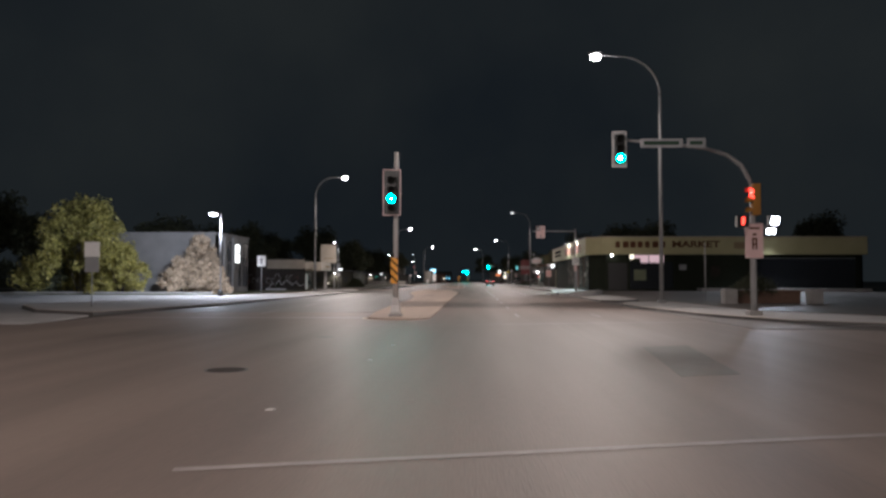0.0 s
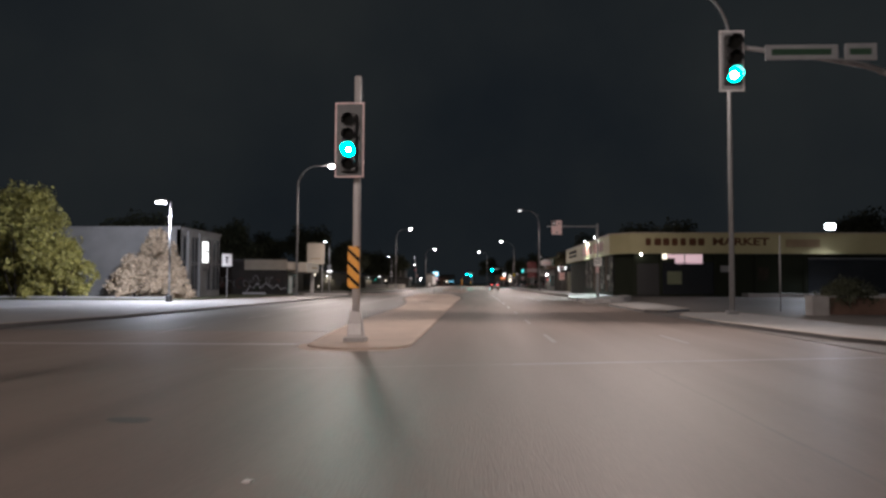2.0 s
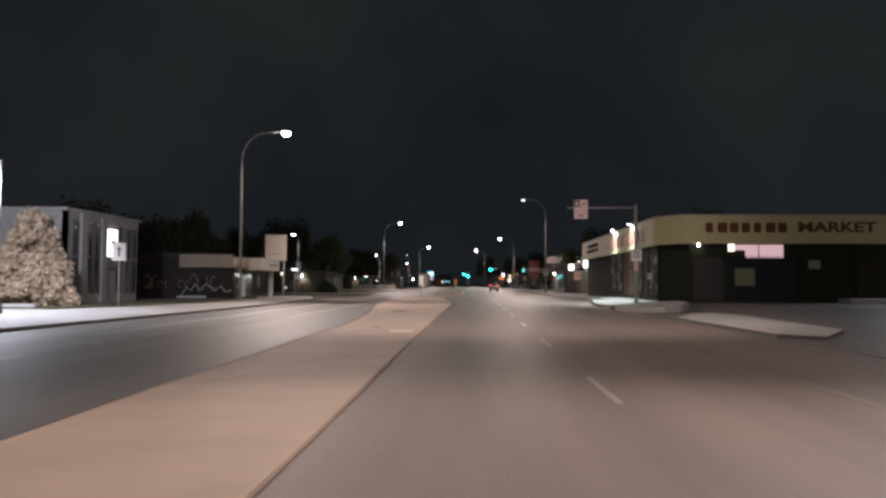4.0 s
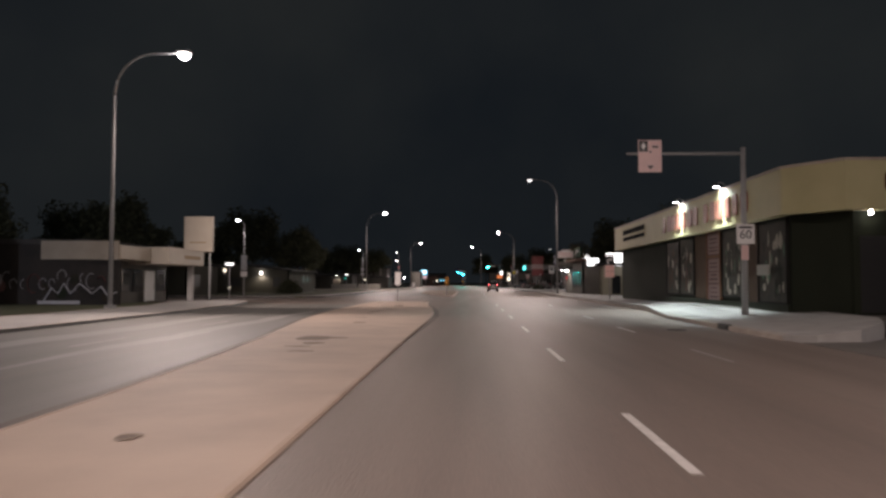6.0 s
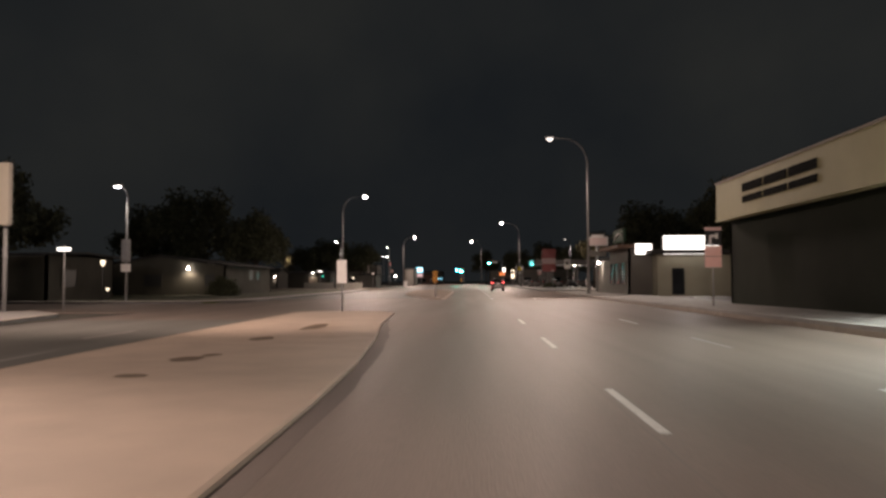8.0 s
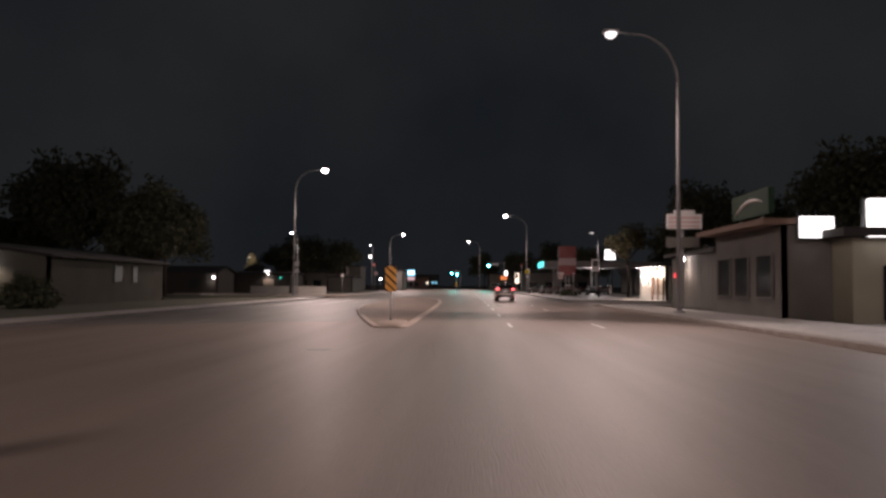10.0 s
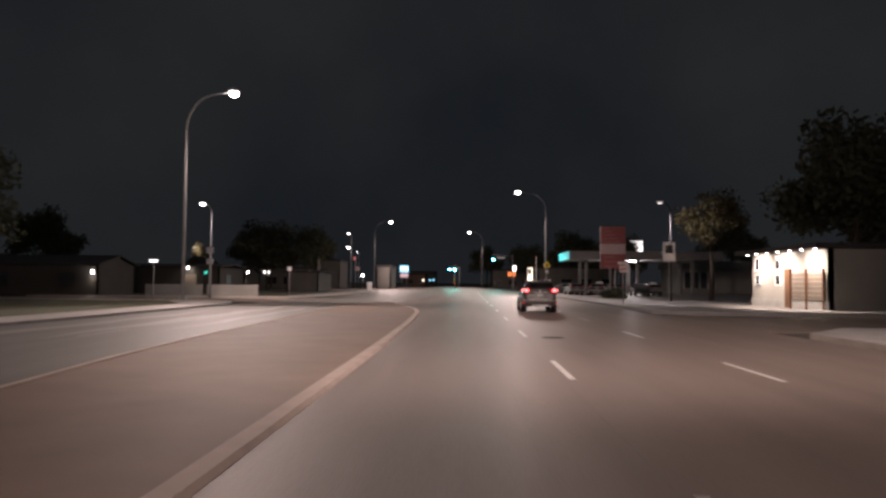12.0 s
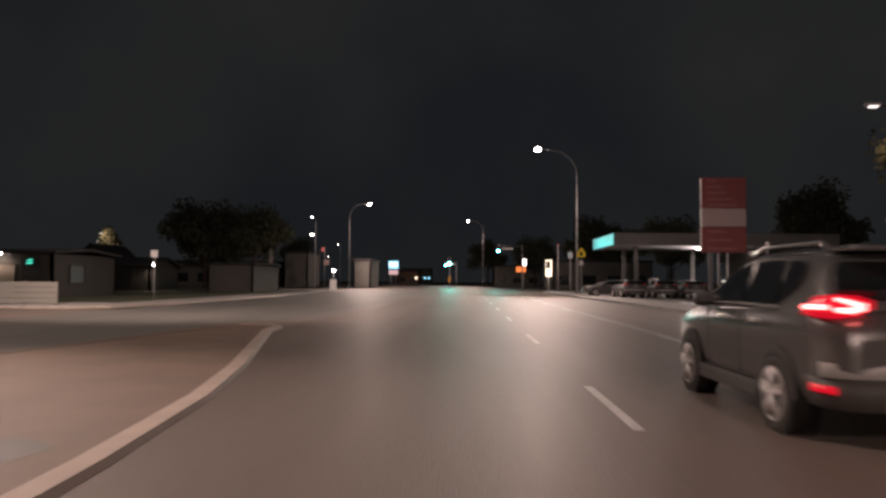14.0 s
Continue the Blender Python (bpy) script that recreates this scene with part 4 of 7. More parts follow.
for zc in (4.12, 4.52, 4.92):
    on = zc > 4.8
    part("lens", disc(-0.13, -0.24, zc, 0.13, "x"), SIGNAL_RED if on else LENS_OFF, side_head, "glowing red lens" if on else "dark lens")
    bm = bmesh.new()
    for i in range(10):
        a, c = radians(-20 + 22 * i), radians(-20 + 22 * (i + 1))
        q = [(-0.12 - d, -0.24 + 0.145 * math.cos(t), zc + 0.145 * math.sin(t)) for t, d in ((a, 0), (c, 0), (c, 0.2), (a, 0.2))]
        bm.faces.new([bm.verts.new(p) for p in q])
    # the lit section's visor is coloured red to imitate its lens glow
    part("visor", bm, AMBER_DULL if not on else SIGNAL_RED_DIM, side_head)
for u in (-0.17, 0.05):
    part("arrow", plate([(-0.3, -0.4, 4.86 + u), (-0.08, -0.4, 4.76 + u), (-0.08, -0.4, 4.88 + u), (-0.24, -0.4, 4.97 + u)]), SIGNAL_RED, side_head, "glowing red arrow")
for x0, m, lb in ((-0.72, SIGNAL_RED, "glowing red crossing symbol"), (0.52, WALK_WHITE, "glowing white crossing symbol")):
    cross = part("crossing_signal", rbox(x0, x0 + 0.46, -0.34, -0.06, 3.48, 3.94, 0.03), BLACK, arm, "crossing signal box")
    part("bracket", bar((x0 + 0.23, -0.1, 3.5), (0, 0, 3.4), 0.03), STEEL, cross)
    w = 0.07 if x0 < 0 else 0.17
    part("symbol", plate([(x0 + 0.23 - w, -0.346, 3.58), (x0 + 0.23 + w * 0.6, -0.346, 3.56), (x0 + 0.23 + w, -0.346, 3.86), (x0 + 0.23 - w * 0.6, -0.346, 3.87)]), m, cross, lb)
board = part("sign_board", box(bmesh.new(), -0.36, 0.34, -0.17, -0.14, 2.25, 3.62), PINK_SHEET, arm, "pale pink traffic board with dark marks")
for a in ((-0.1, -0.03, 2.6, 3.0), (0.03, 0.1, 2.6, 3.0), (-0.1, 0.1, 2.98, 3.06), (-0.1, 0.1, 2.78, 2.84), (-0.07, 0.07, 3.14, 3.24), (-0.2, 0.2, 3.4, 3.48)):
    part("symbol", box(bmesh.new(), a[0], a[1], -0.178, -0.172, a[2], a[3]), BROWN_LETTER, board)


def post_sign(x, y, boards, height, label, z=0.12, r=0.035, group=""):
    """A slim post with flat boards (half width, bottom, top, material, marks) that face the traffic."""
    ob = thing("road_sign", label, "road sign", x, y, z, group=group)
    part("post", bar((0, 0, 0), (0, 0, height), r), STEEL, ob)
    for half, z0, z1, m, marks in boards:
        b = part("board", rbox(-half, half, -r - 0.03, -r - 0.005, z0, z1, 0.006), m, ob)
        for u0, u1, v0, v1, mm in marks:
            part("symbol", box(bmesh.new(), u0, u1, -r - 0.036, -r - 0.031, v0, v1), mm, b)
    return ob


post_sign(-19.6, 59.9, [(0.36, 1.75, 2.55, GREY_SHEET, ()), (0.40, 2.5, 3.3, WHITE_SHEET, ())], 3.35, "pale white board on a slim post at the forecourt")
post_sign(-21.05, 96.0, [(0.42, 2.7, 3.75, WHITE_SHEET, ((-0.06, 0.06, 2.95, 3.5, BLACK), (-0.13, 0.13, 3.35, 3.45, BLACK)))], 3.8, "white board with a black arrow on a slim post")
post_sign(10.95, 135.3, [(0.38, 3.43, 3.58, PINK_SHEET, ()), (0.38, 2.75, 3.42, BLACK, ((-0.18, -0.08, 2.82, 3.2, WHITE_SHEET), (-0.12, 0.16, 3.12, 3.24, WHITE_SHEET), (0.1, 0.22, 3.06, 3.3, WHITE_SHEET))),
                          (0.38, 1.75, 2.73, SALMON, ((-0.36, 0.36, 2.24, 2.26, BROWN_LETTER),))], 3.5, "black turn board over a salmon board on a post", z=0.25)
post_sign(16.3, 228.6, [(0.5, 3.3, 4.85, WHITE_SHEET, ((-0.3, 0.3, 3.95, 4.6, BLACK), (-0.15, 0.2, 4.2, 4.45, WHITE_SHEET)))], 4.9, "tall white board with a dark symbol on a post")
post_sign(-6.0, 135.0, [(0.23, 1.3, 2.35, WHITE_SHEET, ())], 2.4, "plain white traffic board on the median", z=0.04)
post_sign(15.6, 74.5, [], 4.0, "bare slim grey post beside the forecourt", z=0.1)
post_sign(-31.0, 190.0, [(0.45, 3.1, 3.5, WHITE_SHEET, ())], 3.6, "small pale board on a post")
warn = post_sign(11.45, 276.0, [(0.2, 2.9, 3.35, WHITE_SHEET, ())], 4.3, "bright yellow warning board over a small white board")
pent = bmesh.new()
lo, hi = ([pent.verts.new((u, d, v)) for u, v in ((-0.42, 3.7), (0.42, 3.7), (0.42, 4.15), (0.0, 4.65), (-0.42, 4.15))] for d in (-0.065, -0.04))
pent.faces.new(lo)
pent.faces.new(hi[::-1])
for i in range(5):
    pent.faces.new((lo[i], hi[i], hi[(i + 1) % 5], lo[(i + 1) % 5]))
five = part("warning_board", pent, YELLOW_SHEET, warn, "five-sided yellow board")
part("symbol", box(bmesh.new(), -0.12, 0.14, -0.071, -0.066, 3.85, 4.2), BLACK, five)
post_sign(-23.12, 150.35, [(0.31, 2.62, 4.15, GREY_SHEET, ()), (0.33, 1.98, 2.5, WHITE_SHEET, ())], 4.2, "grey and white boards on a lamp post")

post_sign(-22.8, 233.2, [(0.3, 3.95, 4.5, GREY_SHEET, ()), (0.3, 3.0, 3.48, GREY_SHEET, ())], 4.6, "two small grey boards on a lamp post at the side street", z=0.0)
flag = thing("feather_flag", "tall pale feather flag on a thin pole", "flag", -28.4, 310.0, -0.05)
part("pole", bar((0, 0, 0), (0, 0, 7.5), 0.05), DARK_METAL, flag)
cloth = bmesh.new()
edge = [(0.06, 3.7), (0.9, 3.9), (1.05, 4.6), (0.85, 5.6), (0.5, 6.8), (0.15, 7.5), (0.06, 7.5)]
front, back = ([cloth.verts.new((u - 0.35 * (u > 0.1), d + 0.08 * math.sin(v * 2.2), v)) for u, v in edge] for d in (-0.03, 0.0))
cloth.faces.new(front)
cloth.faces.new(back[::-1])
for i in range(len(edge)):
    j = (i + 1) % len(edge)
    cloth.faces.new((front[i], back[i], back[j], front[j]))
part("cloth", cloth, PALE_WALL, flag, "pale hanging cloth")
sp = thing("utility_pole", "far pole with a small red lamp and a pale board", "pole", -24.0, 330.0, -0.05)
part("pole", bar((0, 0, 0), (0, 0, 7.1), 0.07), STEEL, sp)
part("lamp", rbox(-0.5, -0.08, -0.25, -0.08, 6.3, 7.0, 0.03), LIT_RED_DIM, sp, "dim red lamp")
part("board", rbox(-0.1, 0.75, -0.16, -0.08, 4.0, 4.9, 0.02), PINK_SHEET, sp)
yard = thing("yard_lamp", "small lit lamp on a short post", "lamp", -22.6, 331.0, -0.05)
part("post", bar((0, 0, 0), (0, 0, 3.0), 0.06), STEEL, yard)
part("bulb", tube(bmesh.new(), ((0, 0, 2.9), (0, 0, 3.25)), [0.2, 0.14], 10), LAMP_FAR, yard, "glowing bulb")

haz = thing("hazard_marker", "amber hazard marker with black stripes on the median nose", "hazard marker", -2.85, 160.2, 0.18)
part("post", bar((0, 0, 0), (0, 0, 1.15), 0.045), HEADLIT_STEEL, haz)
hazard_board(haz, 0, -0.05, 1.08, 2.03, 0.21)
haz = thing("hazard_marker", "far amber hazard marker on a median", "hazard marker", -2.6, 328.7, 0.1)
part("post", bar((0, 0, 0), (0, 0, 1.1), 0.035), STEEL, haz)
hazard_board(haz, 0, -0.03, 1.0, 2.1, 0.2)

# lane-use board hung over the road
gan = thing("overhead_sign", "pale lane board hung from a grey mast arm", "overhead sign", 10.9, 105.2, 0.2)
part("pole", tube(bmesh.new(), ((0, 0, 0), (0, 0, 6.9)), [0.14, 0.10], 12), STEEL, gan)
part("mast_arm", tube(bmesh.new(), ((0.1, 0, 6.65), (-4.7, 0, 6.65)), [0.07, 0.05], 10), STEEL, gan)
lane = part("lane_board", rbox(-4.25, -3.3, -0.09, -0.06, 5.88, 7.2, 0.01), PINK_SHEET, gan, "pale board with a black panel and symbols")
part("symbol", box(bmesh.new(), -4.22, -3.86, -0.096, -0.091, 6.72, 7.17), BLACK, lane)
bm = plate([(-4.04, -0.10, 6.78), (-3.95, -0.10, 6.945), (-4.04, -0.10, 7.11), (-4.13, -0.10, 6.945)])
part("symbol", bm, WHITE_SHEET, lane)
part("symbol", box(bmesh.new(), -3.68, -3.44, -0.096, -0.091, 6.88, 6.96), BLACK, lane)
part("symbol", box(bmesh.new(), -3.8, -3.72, -0.096, -0.091, 6.68, 6.76), BLACK, lane)
part("symbol", plate([(-3.9, -0.096, 6.15), (-3.76, -0.096, 6.0), (-3.62, -0.096, 6.15)]), BLACK, lane)
part("bracket", bar((-3.78, -0.06, 6.65), (-3.78, 0.02, 6.65), 0.03), STEEL, gan)
speed = part("speed_board", rbox(-0.36, 0.36, -0.18, -0.155, 2.95, 3.75, 0.01), WHITE_SHEET, gan, "white speed limit board")
text("60", 0.5, BLACK, speed, (0, -0.186, 3.32))
part("symbol", box(bmesh.new(), -0.26, 0.26, -0.186, -0.181, 3.58, 3.66), BLACK, speed)
part("lower_board", rbox(-0.18, 0.12, -0.17, -0.15, 2.3, 2.9, 0.01), PINK_SHEET, gan, "small faded board")

post_sign(-18.76, 246.3, [(0.22, 2.55, 2.98, WHITE_SHEET, ())], 3.0, "small white board on a slim post by the pavement", z=0.1)
pole_red = thing("utility_pole", "slim far pole with a small red lamp", "pole", 12.1, 300.0, 0.0)
part("pole", bar((0, 0, 0), (0, 0, 6.3), 0.07), STEEL, pole_red)
part("lamp", disc(0, -0.09, 6.2, 0.12), RED_SHEET, pole_red, "small red lamp")
pole_box = thing("utility_pole", "slim far pole with a grey box near its top", "pole", 13.7, 300.0, 0.0)
part("pole", bar((0, 0, 0), (0, 0, 5.4), 0.08), STEEL, pole_box)
part("box", rbox(-0.28, 0.28, -0.3, -0.085, 4.4, 5.2, 0.02), GREY_SHEET, pole_box)
spot("side_light", (16.3, 231.4, 8.2), (20.0, 234.5, 6.8), 900, 60, COOL, 0.15)


# ---- east side: corner shop ----
def wall_between(name, p, q, z0, z1, thick, material, parent, label=""):
    """An upright wall along a line in plan, thick to the left of its direction."""
    a, b = Vector(p), Vector(q)
    d = (b - a).normalized()
    n = Vector((-d.y, d.x)) * thick
    pts = [(a.x, a.y), (b.x, b.y), (b.x + n.x, b.y + n.y), (a.x + n.x, a.y + n.y)]
    return part(name, prism(pts, z0, z1), material, parent, label)


shop = thing("corner_shop", "low corner shop with dark walls and a wide cream fascia", "shop", 0, 0, 0)
SHOP = [(12.3, 136.9), (12.3, 104.0), (13.6, 102.15), (40.0, 102.15), (40.0, 136.9)]
for i, nm in ((0, "wall"), (1, "wall"), (2, "wall"), (3, "wall"), (4, "wall")):
    wall_between(nm, SHOP[i], SHOP[(i + 1) % 5], 0.0, 4.45, 0.25, DARK_WALL, shop)
part("roof", prism([(12.4, 136.8), (12.4, 104.1), (13.7, 102.25), (39.9, 102.25), (39.9, 136.8)], 4.46, 4.6), ROOFING, shop)
FAS = [(11.75, 137.2), (11.75, 103.6), (13.2, 101.5), (40.2, 101.5)]
for a, b in zip(FAS, FAS[1:]):
    wall_between("fascia", a, b, 4.3, 5.98, 0.4, CREAM, shop, "cream sign fascia")
    d = (Vector(b) - Vector(a)).normalized()
    n = Vector((-d.y, d.x))
    a2, b2 = Vector(a) - n * 0.05, Vector(b) - n * 0.05
    wall_between("trim", a2, b2, 5.983, 6.07, 0.5, KERB, shop, "pale coping")
    wall_between("trim", a2, b2, 4.2, 4.297, 0.5, CREAM, shop)
part("soffit", prism([(11.8, 137.1), (11.8, 103.6), (13.25, 101.55), (40.1, 101.55), (40.1, 102.13), (13.55, 102.13), (12.28, 103.9), (12.28, 137.1)], 4.303, 4.33), CREAM, shop)


def sign_blocks(parent, start, along, z, h, w, gap, count, material, out):
    """A row of plain raised blocks in place of a shop name."""
    a, d, o = Vector((*start, z)), Vector((*along, 0)).normalized(), Vector((*out, 0)).normalized()
    for k in range(count):
        bm = bmesh.new()
        ww = w * (0.82 + 0.25 * ((k * 3) % 4) / 3)
        base = [a + d * (k * (w + gap) + u * ww) + Vector((0, 0, v * h)) for u, v in ((0.12, 0), (0.88, 0), (1, 0.15), (1, 0.85), (0.88, 1), (0.12, 1), (0, 0.85), (0, 0.15))]
        lo = [bm.verts.new(p + o * 0.004) for p in base]
        hi = [bm.verts.new(p + o * 0.06) for p in base]
        bm.faces.new(hi)
        for i in range(8):
            bm.faces.new((lo[i], lo[(i + 1) % 8], hi[(i + 1) % 8], hi[i]))
        bmesh.ops.recalc_face_normals(bm, faces=bm.faces[:])
        part("sign_shape", bm, material, parent)


sign_blocks(shop, (14.55, 101.5), (1, 0), 4.9, 0.64, 0.56, 0.2, 7, BROWN_LETTER, (0, -1))
word = text("MARKET", 0.9, BROWN_LETTER, shop, (22.8, 101.48, 5.22), (90, 0, 0), "sign_word", "CENTER", 0.03)
word.scale = (4.9 / word.dimensions.x, 1, 1)
part("sign_bar", box(bmesh.new(), 26.7, 29.6, 101.45, 101.495, 4.8, 5.45), FADED_LETTER, shop, "faded sign patch")
sign_blocks(shop, (11.75, 121.4), (0, -1), 4.62, 0.95, 0.80, 0.26, 7, RED_LETTER, (-1, 0))
sign_blocks(shop, (11.75, 113.2), (0, -1), 4.62, 0.95, 0.80, 0.26, 6, RED_LETTER, (-1, 0))
for z0, z1, m in ((5.25, 5.6, MATTE_BLACK), (4.78, 5.05, MATTE_BLACK)):
    for y0, y1 in ((126.5, 128.8), (129.0, 131.2), (131.4, 133.6)):
        part("sign_bar", box(bmesh.new(), 11.70, 11.745, y0, y1, z0, z1), m, shop, "dark unreadable lettering bar")

for y in (117.3, 110.3):
    gl = thing("sign_lamp", "goose-neck lamp lighting the shop fascia", "lamp", 11.75, y, 6.05)
    part("arm", tube(bmesh.new(), ((0.2, 0, 0), (0.05, 0, 0.22), (-0.15, 0, 0.29), (-0.3, 0, 0.24)), 0.025, 8), STEEL, gl)
    part("shade", tube(bmesh.new(), ((-0.3, 0, 0.26), (-0.3, 0, 0.06)), [0.1, 0.2], 16, False), DARK_METAL, gl)
    part("bulb", disc(-0.3, 0, 0.09, 0.14, "z", 0.05), LAMP_COOL, gl, "glowing bulb")
    spot("sign_light", (11.45, y, 6.05), (11.75, y, 5.0), 330, 160, (0.86, 1.0, 0.96), 0.12)
    spot("sign_light", (11.4, y, 6.05), (9.2, y, 0.2), 2700, 112, (0.86, 1.0, 0.98), 0.12)

# posters, doors and windows on the street face
for y0, y1, z0, z1, m in ((119.65, 122.4, 0.95, 4.12, POSTER), (116.7, 119.45, 0.95, 4.12, POSTER), (112.3, 114.25, 0.62, 4.16, POSTER_RED), (109.2, 111.95, 0.95, 4.12, POSTER), (104.3, 107.2, 0.8, 4.12, POSTER)):
    w = part("window_panel", box(bmesh.new(), 12.22, 12.296, y0, y1, z0, z1), m, shop, "dim poster-covered window")
    bm = bmesh.new()
    f = 0.16 if m is POSTER_RED else 0.06
    for a in ((y0 - f, y0, z0, z1), (y1, y1 + f, z0, z1), (y0 - f, y1 + f, z1, z1 + 0.07), (y0 - f, y1 + f, z0 - 0.07, z0)):
        box(bm, 12.18, 12.298, a[0], a[1], a[2], a[3])
    part("frame", bm, BROWN_LETTER if m is POSTER_RED else MATTE_BLACK, w)
    rng = random.Random(int(y0 * 10))
    if m is POSTER_RED:
        for z2, z3 in ((0.72, 2.78), (3.05, 4.1)):
            part("notice_sheet", box(bmesh.new(), 12.21, 12.217, y0 + 0.06, y1 - 0.06, z2, z3), PINK_DIM, w, "faded pink notice sheet")
            zz = z2 + 0.12
            while zz < z3 - 0.15:
                u = rng.uniform(0.0, 0.7)
                part("notice_line", box(bmesh.new(), 12.2, 12.208, y0 + 0.2 + u * 0.4, y1 - 0.2 - u * 0.5, zz, zz + rng.uniform(0.05, 0.1)), POSTER_RED, w, "dark lettering bar")
                zz += rng.uniform(0.17, 0.24)
        continue
    # tall figures-and-goods collage: uneven upright patches in pale, green and red
    pale = y0 < 112
    for k in range(30):
        yy, zz = rng.uniform(y0 + 0.1, y1 - 0.5), rng.uniform(z0 + 0.05, z1 - 1.0)
        ww, hh = rng.uniform(0.12, 0.42), rng.uniform(0.25, 0.95)
        cy, cz = yy + ww / 2, zz + hh / 2
        x_ = 12.214 - 0.0006 * k
        bm = bmesh.new()
        ring = [(x_, cy + ww / 2 * math.cos(t) * rng.uniform(0.7, 1.1), cz + hh / 2 * math.sin(t) * rng.uniform(0.75, 1.05)) for t in (2 * math.pi * i / 11 for i in range(11))]
        bm.faces.new([bm.verts.new(p) for p in ring])
        part("picture", bm, rng.choice((PICTURE_PALE, PICTURE_PALE, GREEN_DIM, POSTER, DARK_WALL) if pale else (PICTURE_PALE, PICTURE_PALE, POSTER_RED, DARK_WALL, PLAIN_BROWN)), w)
for y0, y1 in ((114.6, 116.5), (107.4, 109.0)):
    part("wall_panel", box(bmesh.new(), 12.23, 12.297, y0, y1, 0.75, 4.15), PLAIN_BROWN, shop, "plain dark brown wall panel")
part("wall_plaque", box(bmesh.new(), 12.10, 12.16, 105.85, 107.1, 1.9, 2.35), PALE_WALL, shop, "small pale plaque")
part("window_rail", box(bmesh.new(), 12.17, 12.215, 112.3, 114.25, 2.85, 2.98), BROWN_LETTER, shop)
part("plinth", box(bmesh.new(), 12.16, 12.298, 104.1, 122.6, 0.3, 0.72), DARK_WALL, shop)
# narrow dark strips along the pavement before the shop
for x_, w_, y0, y1 in ((10.72, 0.2, 106.4, 123.0), (11.72, 0.24, 105.6, 120.5)):
    bm = bmesh.new()
    rows = []
    rng = random.Random(int(x_ * 10))
    for k in range(25):
        y = y0 + (y1 - y0) * k / 24
        h = w_ * (0.5 + rng.uniform(-0.08, 0.08)) * (0.25 + 0.75 * min(1, k / 3, (24 - k) / 8))
        rows.append([bm.verts.new((x, y, rise(x, y) + 0.005)) for x in (x_ - h, x_ + h)])
    for a, b in zip(rows, rows[1:]):
        bm.faces.new((a[0], a[1], b[1], b[0]))
    setting("pavement_strip", bm, LOT, "narrow dark strip in the pavement", "pavement joint")
# south face
# the entrance recess is flat; its shade is painted as a black panel
part("shopfront", box(bmesh.new(), 13.75, 15.85, 102.04, 102.146, 0.5, 3.3), BLACK, shop, "entrance recess drawn as a flat black panel")
for x0, x1, z0, z1, m, lb in ((17.25, 18.05, 3.3, 4.15, LIT_PINK, "lit pink shop window"), (18.15, 19.65, 3.3, 4.15, LIT_PINK, "lit pink shop window"), (16.62, 17.22, 3.8, 4.15, LIT_PINK, "lit pink shop window"), (16.15, 16.55, 3.72, 4.2, LIT_CREAM, "small lit sign"), (16.55, 17.8, 1.5, 2.62, NOTICE, "pale green notice board"),
                              (21.25, 21.95, 2.6, 3.15, GREY_SHEET, "grey notice"), (24.3, 25.4, 1.9, 3.0, POSTER, "dim notice"), (28.8, 39.2, 0.7, 3.8, GLASS_DARK, "wide dark window"), (16.05, 20.6, 0.6, 3.45, GLASS_DARK, "dark shop window")):
    d = 0.14 if m in (NOTICE, POSTER, GREY_SHEET) else 0.10
    part("window_panel", box(bmesh.new(), x0, x1, 102.147 - d, 102.145, z0, z1), m, shop, lb)
part("window_rail", box(bmesh.new(), 28.8, 39.2, 101.99, 102.04, 3.75, 3.85), SILVER, shop, "bright metal rail")
for x in (13.75, 15.98, 20.8, 24.3, 28.6):
    part("pilaster", box(bmesh.new(), x - 0.12, x + 0.12, 101.95, 102.143, 0.3, 4.2), DARK_WALL, shop)
fl = thing("floodlight", "bright cool floodlight on a bracket above the shop fascia", "floodlight", 30.3, 101.75, 6.07)
part("pole", bar((0, 0, 0), (0, 0, 0.5), 0.05), STEEL, fl)
part("bracket", bar((0, 0, 0.45), (0, -0.45, 0.5), 0.04), STEEL, fl)
part("housing", rbox(-0.45, 0.45, -0.75, -0.45, 0.2, 0.75, 0.04), DARK_METAL, fl)
part("lens", box(bmesh.new(), -0.4, 0.4, -0.78, -0.755, 0.24, 0.71), LAMP_COOL, fl, "glowing lens")
spot("lot_light", (30.3, 100.9, 6.5), (29.5, 93, 0), 3200, 150, (0.88, 0.9, 1.0), 0.2)
walk_strip = thing("shop_walk", "raised pale concrete walk along the shop front", "walkway", 31.5, 101.2, 0.0)
part("slab", rbox(-8.5, 8.5, -0.9, 0.74, 0.0, 0.72, 0.03), CONCRETE, walk_strip)
door_lamp = thing("porch_lamp", "tiny lit lamp under the shop soffit", "lamp", 14.2, 101.8, 4.2)
part("bulb", tube(bmesh.new(), ((0, 0, -0.14), (0, 0, 0.1)), [0.05, 0.04], 10), LAMP_WHITE, door_lamp, "glowing bulb")
for x in (18.4, 23.6, 27.5):
    ac = thing("roof_unit", "grey ventilation unit on the shop roof", "roof unit", x, 112, 4.6)
    part("casing", rbox(-0.6, 0.6, -0.5, 0.5, 0, 1.75, 0.04), GREY_SHEET, ac)
    part("cap", rbox(-0.3, 0.3, -0.3, 0.3, 1.76, 2.0, 0.04), DARK_METAL, ac)

